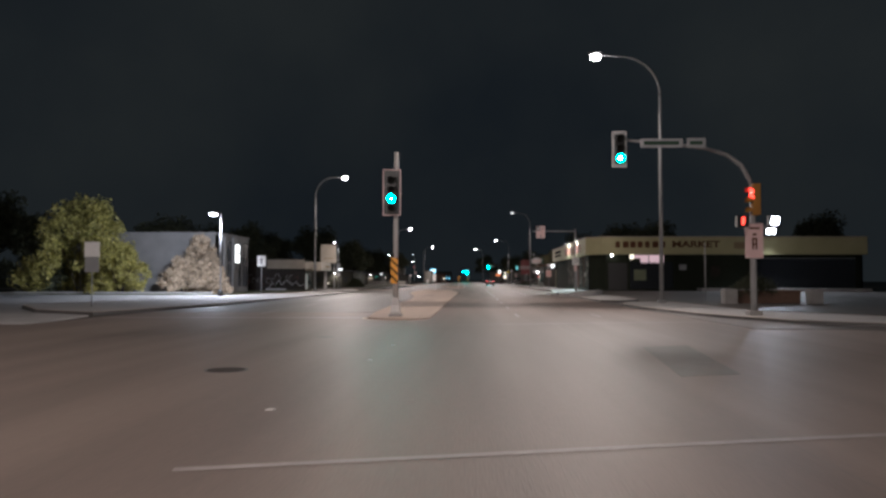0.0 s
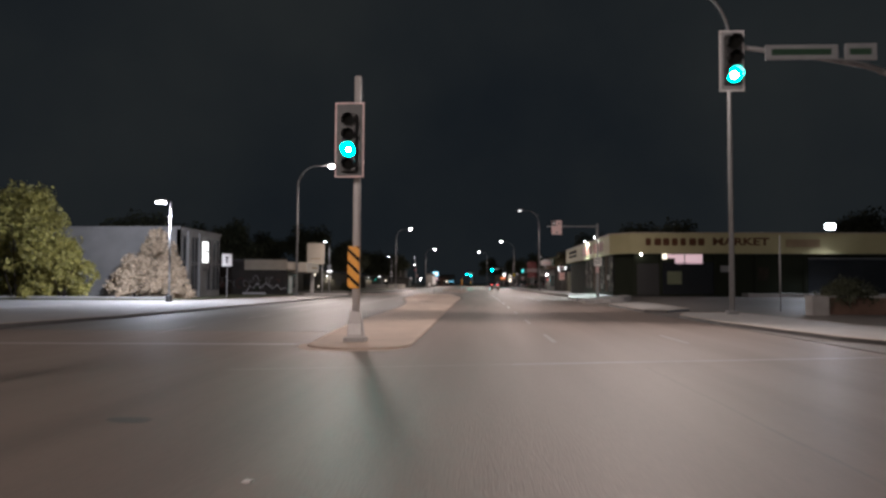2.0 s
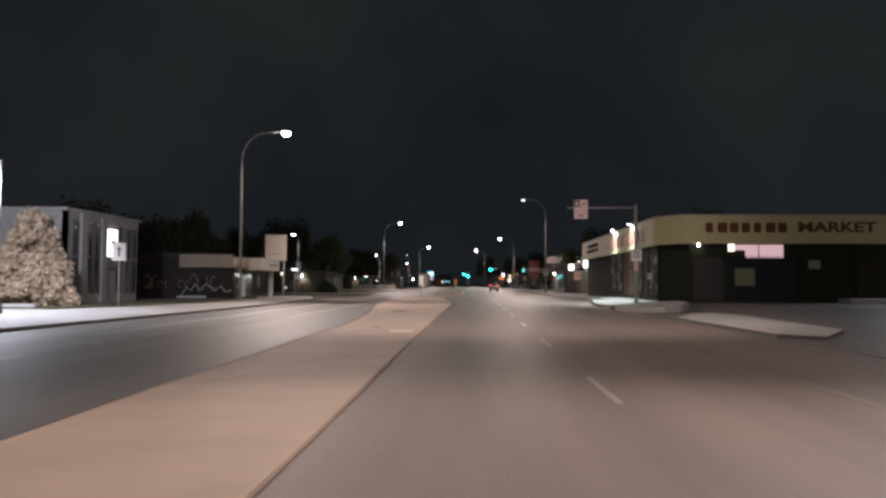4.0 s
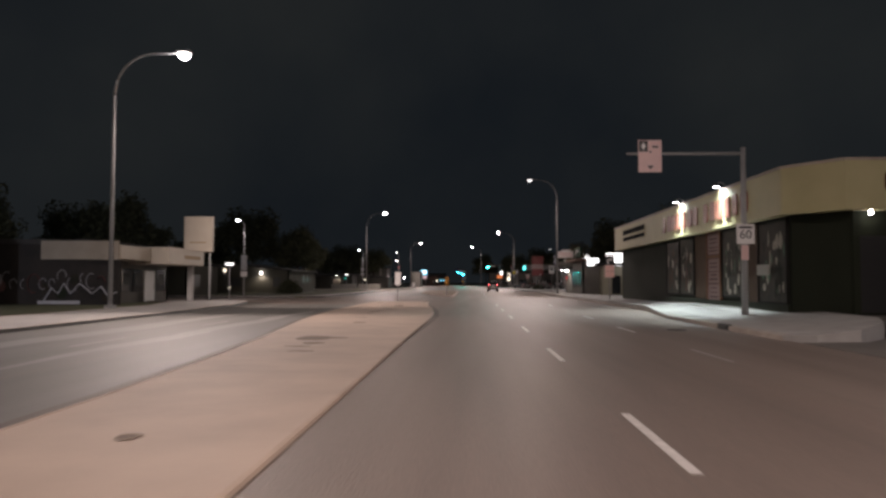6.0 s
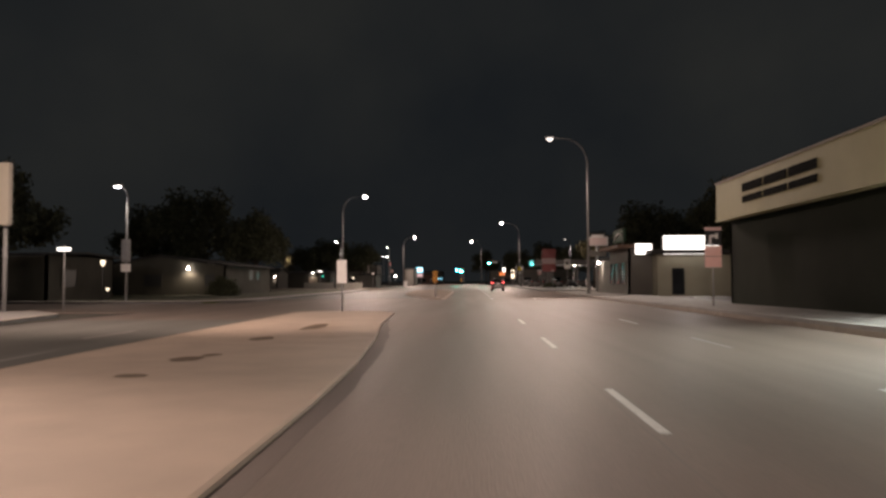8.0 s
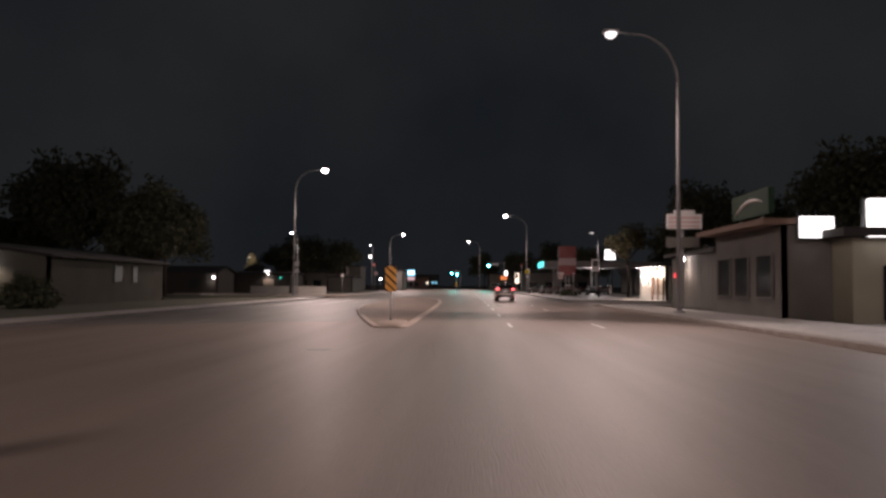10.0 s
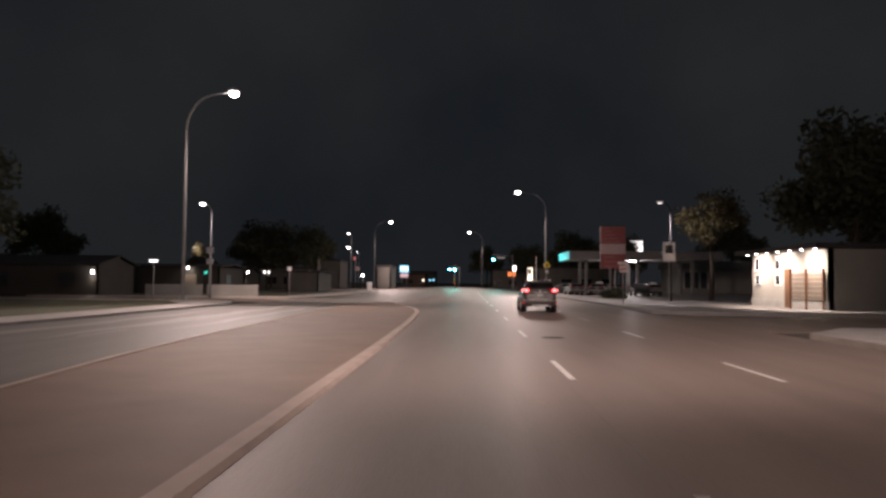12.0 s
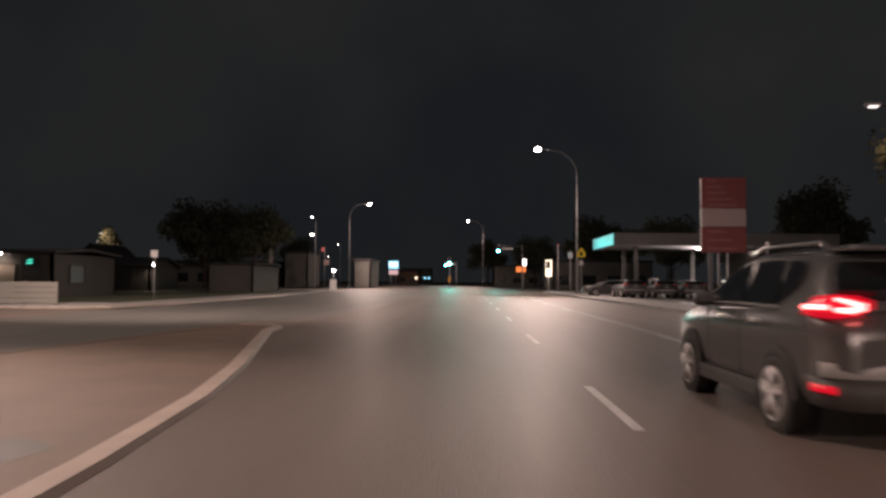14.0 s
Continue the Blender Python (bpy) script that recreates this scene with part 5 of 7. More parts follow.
# frontage clutter: planter wall, bins, low fence
pw = thing("planter_wall", "low brown brick planter wall", "planter", 18.8, 73.0, 0.0)
part("wall", rbox(-2.4, 2.4, -0.3, 0.3, 0, 0.85, 0.03), BRICK, pw)
part("coping", rbox(-2.5, 2.5, -0.38, 0.38, 0.853, 0.95, 0.02), CONCRETE, pw)
for k in range(2):
    pl = thing("planter_box", "square pale concrete planter box", "planter", 16.3 + k * 5.4, 71.8, 0.0, group="planter boxes")
    part("box", prism([(-0.4, -0.4), (0.4, -0.4), (0.4, 0.4), (-0.4, 0.4)], 0, 0.95, 0.04), CONCRETE, pl)
    part("soil", prism([(-0.33, -0.33), (0.33, -0.33), (0.33, 0.33), (-0.33, 0.33)], 0.953, 0.975), EARTH, pl)
cab = thing("service_cabinet", "pale grey roadside service cabinet", "cabinet", 19.6, 54.2, 0.0)
part("body", rbox(-0.75, 0.75, -0.5, 0.5, 0.12, 2.5, 0.05), PALE_WALL, cab)
part("plinth", box(bmesh.new(), -0.8, 0.8, -0.55, 0.55, 0, 0.118), CONCRETE, cab)
part("door", rbox(-0.66, 0.66, -0.52, -0.503, 0.25, 2.35, 0.01), PALE_WALL, cab)

# ---- east side: lit takeaway, pylon, houses, filling station ----
tk = thing("takeaway", "low brown takeaway with a big blank lit panel", "shop", 0, 0, 0)
for a, b in (((14.9, 176), (14.9, 161.6)), ((14.9, 161.6), (27, 161.5)), ((27, 161.5), (27, 176)), ((27, 176), (14.9, 176))):
    wall_between("wall", a, b, 0.0, 3.5, 0.25, TAKEAWAY_WALL, tk)
part("roof", prism([(14.2, 160.8), (27.6, 160.8), (27.6, 176.6), (14.2, 176.6)], 3.52, 3.85, 0.03), ROOFING, tk)
part("lit_panel", rbox(15.3, 19.6, 161.0, 161.3, 3.5, 4.95, 0.03), LIT_WHITE, tk, "large glowing blank white panel")
part("panel_frame", box(bmesh.new(), 15.2, 19.7, 161.31, 161.5, 3.45, 5.02), DARK_METAL, tk)
part("lit_panel", rbox(13.4, 14.7, 162.6, 162.8, 3.55, 4.4, 0.03), LIT_WHITE, tk, "small glowing panel")
part("panel_frame", box(bmesh.new(), 13.35, 14.85, 162.81, 162.95, 3.5, 4.45), DARK_METAL, tk)
# front part under a deep eave, with the roof sign
for a, b in (((12.9, 171.5), (12.9, 163.2)), ((12.9, 163.2), (14.88, 163.2)), ((13.3, 181.5), (13.3, 171.75)), ((14.88, 181.5), (13.3, 181.5))):
    wall_between("wall", a, b, 0.2, 4.1 if a[0] < 13 or b[0] > 14 and a[1] < 170 else 3.4, 0.2, DIM_WALL, tk)
part("eave", prism([(12.0, 162.9), (14.9, 162.9), (14.9, 171.9), (12.0, 171.9)], 4.12, 4.36, 0.03), BRICK, tk, "deep brown eave")
part("eave", prism([(12.9, 171.95), (14.9, 171.95), (14.9, 182.0), (12.9, 182.0)], 3.42, 3.62, 0.03), ROOFING, tk)
sgn = part("roof_sign", rbox(12.7, 12.95, 164.1, 168.5, 4.65, 5.8, 0.04), GREEN_SHEET, tk, "dim green roof sign")
part("swoosh", tube(bmesh.new(), [(12.69, 168.1 - 0.48 * k, 4.83 + 0.028 * k * (9 - k)) for k in range(8)], [0.03, 0.06, 0.08, 0.09, 0.09, 0.08, 0.05, 0.02], 6), WHITE_SHEET, sgn, "pale curved sweep")
for y in (165.0, 167.7):
    part("post", bar((12.82, y, 4.3), (12.82, y, 4.7), 0.05), STEEL, tk)
for k in range(14):
    part("siding_board", box(bmesh.new(), 13.26, 13.297, 172.0 + 0.66 * k, 172.6 + 0.66 * k, 0.35, 3.35), DIM_WALL, tk)
part("lit_sign", box(bmesh.new(), 13.15, 13.25, 180.2, 180.5, 2.1, 2.4), LIT_RED, tk, "small glowing red window sign")
for y0 in (164.2, 166.9, 169.3):
    w = part("window", box(bmesh.new(), 12.84, 12.896, y0, y0 + 1.7, 1.1, 2.9), GLASS_DARK, tk)
    bm = bmesh.new()
    for a in ((y0 - 0.07, y0, 1.03, 2.97), (y0 + 1.7, y0 + 1.77, 1.03, 2.97), (y0, y0 + 1.7, 2.9, 2.97), (y0, y0 + 1.7, 1.03, 1.1)):
        box(bm, 12.8, 12.897, *a)
    part("frame", bm, DIM_WALL, w)
part("door", box(bmesh.new(), 16.0, 16.95, 161.43, 161.495, 0.3, 2.4), GLASS_DARK, tk)
spot("panel_light", (17.2, 160.6, 4.6), (17.0, 155, 0.3), 750, 160, (1.0, 0.98, 0.95), 0.9)

py = thing("pylon_sign", "white board on a grey pylon", "pylon sign", 12.5, 176.2, 0.3)
part("pole", bar((0, 0.1, 0), (0, 0.1, 5.6), 0.11), STEEL, py)
b_ = part("board", rbox(-0.92, 1.1, -0.12, 0.08, 4.58, 5.46, 0.04), WHITE_SHEET, py, "white board with faint grey bars")
part("top_board", rbox(-0.5, 0.72, -0.11, 0.07, 5.465, 5.68, 0.03), WHITE_SHEET, py)
for z0, z1 in ((5.16, 5.3), (4.92, 5.04), (4.70, 4.80)):
    part("lettering", box(bmesh.new(), -0.78, 0.96, -0.128, -0.122, z0, z1), PINK_SHEET, b_)
part("lower_board", rbox(-0.95, 0.95, -0.1, 0.05, 3.5, 4.1, 0.03), DIM_WALL, py, "dim lower board")


def house(name, label, x0, x1, y0, y1, eave, ridge, wall_m, roof_m, windows=(), along="x", overhang=0.4, category="house"):
    """A low gabled building with its ridge along x or y; windows: (face, u0, u1, z0, z1, material)."""
    ob = thing(name, label, category, 0, 0, 0.05)
    for a, b in (((x0, y1), (x0, y0)), ((x0, y0), (x1, y0)), ((x1, y0), (x1, y1)), ((x1, y1), (x0, y1))):
        wall_between("wall", a, b, 0, eave, 0.2, wall_m, ob)
    o = overhang
    bm = bmesh.new()
    if along == "x":
        m_ = (y0 + y1) / 2
        pr = [[(x, y0 - o, eave), (x, m_, ridge), (x, y1 + o, eave), (x, y1 + o, eave + 0.15), (x, m_, ridge + 0.17), (x, y0 - o, eave + 0.15)] for x in (x0 - o, x1 + o)]
        gables = [[(x, y0, eave), (x, y1, eave), (x, m_, ridge)] for x in (x0 + 0.02, x1 - 0.02)]
    else:
        m_ = (x0 + x1) / 2
        pr = [[(x0 - o, y, eave), (m_, y, ridge), (x1 + o, y, eave), (x1 + o, y, eave + 0.15), (m_, y, ridge + 0.17), (x0 - o, y, eave + 0.15)] for y in (y0 - o, y1 + o)]
        gables = [[(x0, y, eave), (x1, y, eave), (m_, y, ridge)] for y in (y0 + 0.02, y1 - 0.02)]
    va, vb = ([bm.verts.new(p) for p in q] for q in pr)
    n = 6
    for i in range(n):
        bm.faces.new((va[i], va[(i + 1) % n], vb[(i + 1) % n], vb[i]))
    for q in (va, vb):
        bm.faces.new((q[0], q[1], q[4], q[5]))
        bm.faces.new((q[1], q[2], q[3], q[4]))
    bmesh.ops.recalc_face_normals(bm, faces=bm.faces[:])
    part("roof", bm, roof_m, ob)
    for g in gables if ridge - eave > 0.3 else ():
        part("gable", plate(g), wall_m, ob)
    for face, u0, u1, z0, z1, m in windows:
        bm, fr = bmesh.new(), bmesh.new()
        f = 0.07
        rim = ((u0 - f, u0, z0 - f, z1 + f), (u1, u1 + f, z0 - f, z1 + f), (u0, u1, z1, z1 + f), (u0, u1, z0 - f, z0))
        if face == "s":
            box(bm, u0, u1, y0 - 0.03, y0 - 0.003, z0, z1)
            for a in rim:
                box(fr, a[0], a[1], y0 - 0.06, y0 - 0.003, a[2], a[3])
        elif face == "e":
            box(bm, x1 + 0.003, x1 + 0.03, u0, u1, z0, z1)
            for a in rim:
                box(fr, x1 + 0.003, x1 + 0.06, *a)
        else:
            box(bm, x0 - 0.03, x0 - 0.003, u0, u1, z0, z1)
            for a in rim:
                box(fr, x0 - 0.06, x0 - 0.003, *a)
        w = part("window", bm, m, ob)
        part("frame", fr, wall_m, w)
    return ob


house("house", "dim dark brown house behind the takeaway", 17.5, 27, 183, 190, 2.9, 4.4, DARK_SIDING, ROOFING, (("w", 184.2, 185.4, 0.9, 2.1, GLASS_DIM), ("w", 186.8, 188.6, 0.9, 2.1, GLASS_DIM), ("s", 19, 21, 0.9, 2.1, GLASS_DIM)))
lp = thing("porch_lamp", "small lit wall lamp on a bracket", "lamp", 12.9, 177.6, 3.2)
part("bracket", bar((0.4, 0, 0.1), (0, 0, 0.1), 0.02), DARK_METAL, lp)
part("bulb", tube(bmesh.new(), ((0, 0, -0.1), (0, 0, 0.1)), [0.12, 0.08], 12), LAMP_WHITE, lp, "glowing bulb")
spot("porch_light", (12.8, 177.6, 3.0), (12.7, 177.6, 0), 150, 150, (1.0, 0.82, 0.66), 0.1)

lit = thing("lit_shop", "small pale shop front glowing under a row of lamps", "shop", 0, 0, 0.1)
for a, b in (((20.3, 221.6), (20.3, 209.9)), ((20.3, 209.9), (29, 209.9)), ((29, 209.9), (29, 221.6)), ((29, 221.6), (20.3, 221.6))):
    wall_between("wall", a, b, 0, 3.55, 0.25, PALE_WALL, lit)
part("roof", prism([(19.3, 209.4), (29.4, 209.4), (29.4, 222.1), (19.3, 222.1)], 3.56, 3.85, 0.03), ROOFING, lit)
for y0 in (219.9, 216.45):
    for z0, z1 in ((2.5, 3.28), (1.5, 2.1)):
        w = part("window", box(bmesh.new(), 20.23, 20.297, y0, y0 + 0.75, z0, z1), GLASS_DARK, lit, "narrow upper window" if z0 > 2 else "low window")
        for a in ((y0 - 0.07, y0 - 0.003, z0 - 0.07, z1 + 0.07), (y0 + 0.753, y0 + 0.82, z0 - 0.07, z1 + 0.07), (y0, y0 + 0.75, z1 + 0.003, z1 + 0.07), (y0, y0 + 0.75, z0 - 0.07, z0 - 0.003)):
            part("frame", box(bmesh.new(), 20.2, 20.296, *a), WHITE_SHEET, w)
part("door", box(bmesh.new(), 20.22, 20.297, 214.9, 215.8, 0.05, 2.5), BROWN_LETTER, lit, "dark wooden door")
for k in range(6):
    part("porch_board", rbox(20.18, 20.296, 210.4, 214.6, 0.62 + 0.27 * k, 0.85 + 0.27 * k, 0.012), WOOD, lit, "brown porch boarding" if k == 0 else "")
for y in (210.3, 212.5, 214.7):
    part("porch_post", box(bmesh.new(), 20.08, 20.175, y - 0.05, y + 0.05, 0.0, 2.42), BROWN_LETTER, lit)
part("skirting", box(bmesh.new(), 20.24, 20.298, 209.95, 221.5, 0.0, 0.55), CONCRETE, lit)
for k in range(7):
    part("lamp", disc(19.75, 210.4 + 1.75 * k, 3.54, 0.05, "z", 0.03, 10), LAMP_FAR, lit, "small glowing downlight")
for y in (211.6, 215.5, 219.4):
    spot("shop_light", (19.0, y, 3.4), (20.3, y, 1.0), 900, 165, (1.0, 0.86, 0.72), 0.15)

red = thing("pylon_sign", "tall red and white banded sign board on two posts", "pylon sign", 14.95, 245.1, 0.1)
part("post", bar((-0.25, 0.1, 0), (-0.25, 0.1, 3.3), 0.08), STEEL, red)
part("post", bar((0.25, 0.1, 0), (0.25, 0.1, 3.3), 0.08), STEEL, red)
for z0, z1, m in ((3.03, 4.5, PYLON_RED), (4.53, 5.55, PYLON_PALE), (5.58, 7.36, PYLON_RED)):
    q = part("board", rbox(-1.27, 1.27, -0.12, 0.25, z0, z1, 0.03), m, red, "red band" if m is PYLON_RED else "pale band")
    n = 5 if z1 > 7 else 3 if z0 < 4 else 0
    for k in range(n):
        zz = z0 + (z1 - z0) * (k + 0.3) / n
        part("lettering", box(bmesh.new(), -0.95, 0.75 - 0.3 * k, -0.128, -0.122, zz, zz + 0.14), PYLON_LETTER, q)

can = thing("filling_station_canopy", "long grey filling-station canopy with a cyan end", "canopy", 0, 0, 0.1)
part("deck", rbox(14.7, 36.6, 276, 288, 4.92, 6.16, 0.05), GREY_WALL, can, "pale grey canopy deck")
part("end_panel", rbox(14.6, 14.68, 276, 288, 4.96, 6.12, 0.01), LIT_CYAN, can, "glowing cyan end panel")
for x in (17.5, 25, 33):
    for y in (279, 285):
        part("column", rbox(x - 0.2, x + 0.2, y - 0.2, y + 0.2, 0, 4.92, 0.02), GREY_WALL, can)
for x in (25,):
    part("lamp", rbox(x - 0.4, x + 0.4, 281.6, 282.4, 4.85, 4.915, 0.01), LAMP_FAR, can, "glowing lamp")
for x in (20, 28):
    pu = thing("fuel_pump", "pale fuel pump under the canopy", "fuel pump", x, 282, 0.1, group="fuel pumps")
    part("body", rbox(-0.45, 0.45, -0.3, 0.3, 0.15, 1.7, 0.05), WHITE_SHEET, pu)
    part("screen", box(bmesh.new(), -0.3, 0.3, -0.31, -0.303, 1.2, 1.55), BLACK, pu)
    part("plinth", box(bmesh.new(), -0.7, 0.7, -0.5, 0.5, 0, 0.148), CONCRETE, pu)
spot("canopy_light", (25, 282, 4.4), (21, 272, 0), 2600, 165, COOL, 0.3)
sb = thing("service_building", "low pale flat-roofed kiosk behind the filling-station canopy", "building", 0, 0, 0.1)
for a, b in (((34.6, 303), (34.6, 291.3)), ((34.6, 291.3), (47, 291.3)), ((47, 291.3), (47, 303)), ((47, 303), (34.6, 303))):
    wall_between("wall", a, b, 0, 4.0, 0.25, PALE_WALL, sb)
part("roof", prism([(34.1, 290.8), (47.5, 290.8), (47.5, 303.5), (34.1, 303.5)], 4.01, 5.3, 0.04), GREY_WALL, sb, "deep grey roof fascia")
for k in range(4):
    w = part("window", box(bmesh.new(), 35.3 + 1.3 * k, 36.3 + 1.3 * k, 291.2, 291.296, 0.9, 3.4), GLASS_DIM, sb)
    for x in (35.2 + 1.3 * k, 36.302 + 1.3 * k):
        part("mullion", box(bmesh.new(), x, x + 0.098, 291.16, 291.297, 0.8, 3.5), WHITE_SHEET, w)
ml = thing("street_sign", "small white street sign over a pale plate on a post", "sign", 10.84, 219.9, 0.0)
part("post", bar((0, 0.03, 0), (0, 0.03, 3.08), 0.035), STEEL, ml)
part("board", rbox(-0.37, 0.37, -0.05, -0.01, 2.92, 3.08, 0.01), WHITE_SHEET, ml, "bright white board")
part("lower_board", rbox(-0.27, 0.27, -0.05, -0.01, 2.35, 2.86, 0.01), PINK_SHEET, ml, "pale plate")
part("lettering", box(bmesh.new(), -0.18, 0.18, -0.058, -0.053, 2.55, 2.62), BROWN_LETTER, ml)
bo = thing("slim_post", "slim pale marker post beside the filling station", "post", 14.98, 238.8, 0.1)
part("pole", tube(bmesh.new(), ((0, 0, 0), (0, 0, 3.1)), 0.06, 8), STEEL, bo)
part("cap", tube(bmesh.new(), ((0, 0, 3.1), (0, 0, 3.25), (0, 0, 3.32)), [0.11, 0.12, 0.05], 10), WHITE_SHEET, bo, "white cap")


# ---- west side: office block, painted shop, houses ----
off = thing("office_block", "grey two-storey stucco block with tall narrow windows", "building", 0, 0, 0)
for a, b in (((-44, 101.5), (-27.3, 101.5)), ((-27.3, 101.5), (-27.3, 112.5)), ((-27.3, 112.5), (-44, 112.5)), ((-44, 112.5), (-44, 101.5))):
    wall_between("wall", a, b, 0, 6.3, 0.3, GREY_WALL, off)
part("roof", prism([(-44.1, 101.4), (-27.2, 101.4), (-27.2, 112.6), (-44.1, 112.6)], 6.31, 6.55, 0.03), GREY_WALL, off)
for y0 in (102.3, 104.3, 105.3, 108.7, 110.2, 111.3):
    w = part("window", box(bmesh.new(), -27.297, -27.26, y0, y0 + 0.6, 0.8, 5.7), GLASS_DARK, off, "tall narrow dark window")
    bm = bmesh.new()
    for a in ((y0 - 0.1, y0, 0.7, 5.8), (y0 + 0.6, y0 + 0.7, 0.7, 5.8), (y0, y0 + 0.6, 5.7, 5.8), (y0, y0 + 0.6, 3.2, 3.4)):
        box(bm, -27.296, -27.22, *a)
    part("frame", bm, DARK_METAL, w)
part("pilaster", box(bmesh.new(), -27.297, -27.1, 103.2, 104.0, 0, 6.25), GREY_WALL, off)
part("pilaster", box(bmesh.new(), -27.297, -27.1, 106.1, 106.8, 0, 6.25), GREY_WALL, off)
lb = part("lit_board", box(bmesh.new(), -27.3, -27.05, 107.05, 108.25, 3.45, 5.45), LIT_WHITE, off, "glowing white notice board")
part("lettering", box(bmesh.new(), -27.049, -27.04, 107.2, 108.1, 4.35, 4.65), GREY_SHEET, lb)
part("surround", box(bmesh.new(), -27.297, -27.07, 106.9, 108.4, 2.6, 3.44), DARK_METAL, off)
rail = thing("planting_edge", "low pale concrete edging below the shrubs", "edging", -36, 95.6, 0.0)
part("edging", rbox(-16, 10.2, -0.15, 0.15, 0, 0.28, 0.03), CONCRETE, rail)

mur = thing("painted_shop", "low shop with a dark graffiti mural, beige fascia and sign box", "shop", 0, 0, 0.05)
for a, b in (((-42, 121.4), (-24.2, 121.4)), ((-24.2, 121.4), (-24.2, 133.5)), ((-24.2, 133.5), (-42, 133.5)), ((-42, 133.5), (-42, 121.4))):
    wall_between("wall", a, b, 0, 3.9, 0.25, MURAL_BASE if a[1] == b[1] == 121.4 else DIM_WALL, mur)
part("roof", prism([(-42.1, 121.3), (-24.1, 121.3), (-24.1, 133.6), (-42.1, 133.6)], 3.91, 4.2, 0.03), ROOFING, mur)
# sloping pale band over the mural
part("upper_band", prism([(-27.4, 121.22), (-22.4, 121.22), (-22.4, 121.397), (-27.4, 121.397)], 2.92, lambda x, y: 4.1), MURAL_BAND, mur, "faded beige band")
bm = bmesh.new()
pts = [(-27.2, 121.3, 0.3), (-26.7, 121.3, 1.1), (-26.3, 121.3, 0.75), (-25.9, 121.3, 1.4), (-25.5, 121.3, 0.75), (-24.9, 121.3, 1.4), (-24.1, 121.3, 0.75), (-23.5, 121.3, 1.2), (-23.1, 121.3, 0.65), (-22.5, 121.3, 0.85)]
tube(bm, pts, 0.05, 6)
part("painted_line", bm, MURAL_PALE, mur, "pale zigzag painted line")
part("painted_shape", box(bmesh.new(), -27.6, -24.9, 121.3, 121.36, 0.08, 0.3), MURAL_PALE, mur, "pale painted ground strip")
wall_between("wall", (-24.5, 121.397), (-22.4, 121.397), 0, 2.9, 0.25, MURAL_BASE, mur)
rng = random.Random(11)
for k in range(14):
    # looping outlines of painted letters
    x, z, r = -31.6 + 0.62 * k + rng.uniform(-0.1, 0.1), rng.uniform(1.2, 1.9), rng.uniform(0.25, 0.6)
    a0, turns = rng.uniform(0, 6.28), rng.uniform(2.5, 5.5)
    arcp = [(x + r * 0.7 * math.cos(a0 + turns * i / 9), 121.33, max(0.2, z + r * math.sin(a0 + turns * i / 9))) for i in range(10)]
    part("painted_line", tube(bmesh.new(), arcp, 0.04, 5), rng.choice((MURAL_DIM, MURAL_DIM, POSTER_RED, MURAL_PALE if k < 3 else MURAL_DIM)), mur)
for k in range(12):
    x, z, r = rng.uniform(-40.5, -23.2), rng.uniform(0.5, 2.4), rng.uniform(0.2, 0.6)
    part("painted_shape", disc(x, 121.37, z, r, "y", 0.03 + 0.002 * k, 11), rng.choice((POSTER, DARK_WALL, DARK_WALL, PINK_DIM)), mur)
part("canopy", rbox(-24.15, -22.4, 121.6, 126.2, 2.95, 3.85, 0.03), BEIGE, mur, "beige canopy fascia")
part("sign_box", rbox(-24.15, -21.2, 126.3, 133.3, 2.75, 3.95, 0.04), BEIGE, mur, "long beige sign box")
part("sign_stain", box(bmesh.new(), -21.19, -21.17, 129.2, 132.4, 3.2, 3.45), FADED_LETTER, mur, "faded lettering patch")
part("column", rbox(-21.9, -21.5, 131.6, 132.0, 0, 2.75, 0.02), CONCRETE, mur)
for y0, y1, m in ((124.0, 124.9, DIM_WALL), (129.2, 130.9, WHITE_SHEET)):
    dr = part("door", box(bmesh.new(), -24.196, -24.12, y0, y1, 0.05, 2.3), m, mur, "pale door")
    part("handle", box(bmesh.new(), -24.118, -24.06, y1 - 0.16, y1 - 0.1, 1.0, 1.25), SILVER, dr)
for y0 in (125.4, 127.3, 131.3):
    w = part("window", box(bmesh.new(), -24.196, -24.14, y0, y0 + 1.7, 0.8, 2.4), GLASS_DARK, mur)
    part("poster", box(bmesh.new(), -24.138, -24.13, y0 + 0.3, y0 + 1.2, 1.3, 2.1), POSTER, w)
bb = thing("sign_board", "blank square beige sign board on a steel post", "sign board", -21.5, 133.0, 0.1)
part("post", bar((0.8, 0.2, 0), (0.8, 0.2, 4.2), 0.09), STEEL, bb)
f_ = part("board", rbox(-1.18, 1.12, -0.15, 0.15, 3.82, 6.6, 0.05), BEIGE, bb, "faded beige face")
part("lettering", box(bmesh.new(), -0.7, 0.6, -0.158, -0.152, 4.5, 4.6), FADED_LETTER, f_)

house("house", "low dim flat building with a wide dark window", -46, -30, 153, 163, 3.3, 3.5, HOUSE_WALL, ROOFING, (("s", -44, -41, 1.0, 2.3, GLASS_DIM), ("s", -37, -34, 1.0, 2.3, GLASS_DIM), ("e", 155, 157, 1.0, 2.3, GLASS_DIM)))
house("house", "dim pale bungalow with a lit porch lamp and two dark windows", -38, -24.7, 176, 193, 2.95, 3.9, HOUSE_WALL, ROOFING, (("e", 184.3, 185.6, 1.5, 2.65, GLASS_DIM), ("e", 187.2, 188.1, 1.5, 2.6, GLASS_DIM), ("s", -33, -31.2, 0.9, 2.1, GLASS_DIM), ("s", -26.8, -25.8, 0.9, 2.1, GLASS_DIM)), "y")
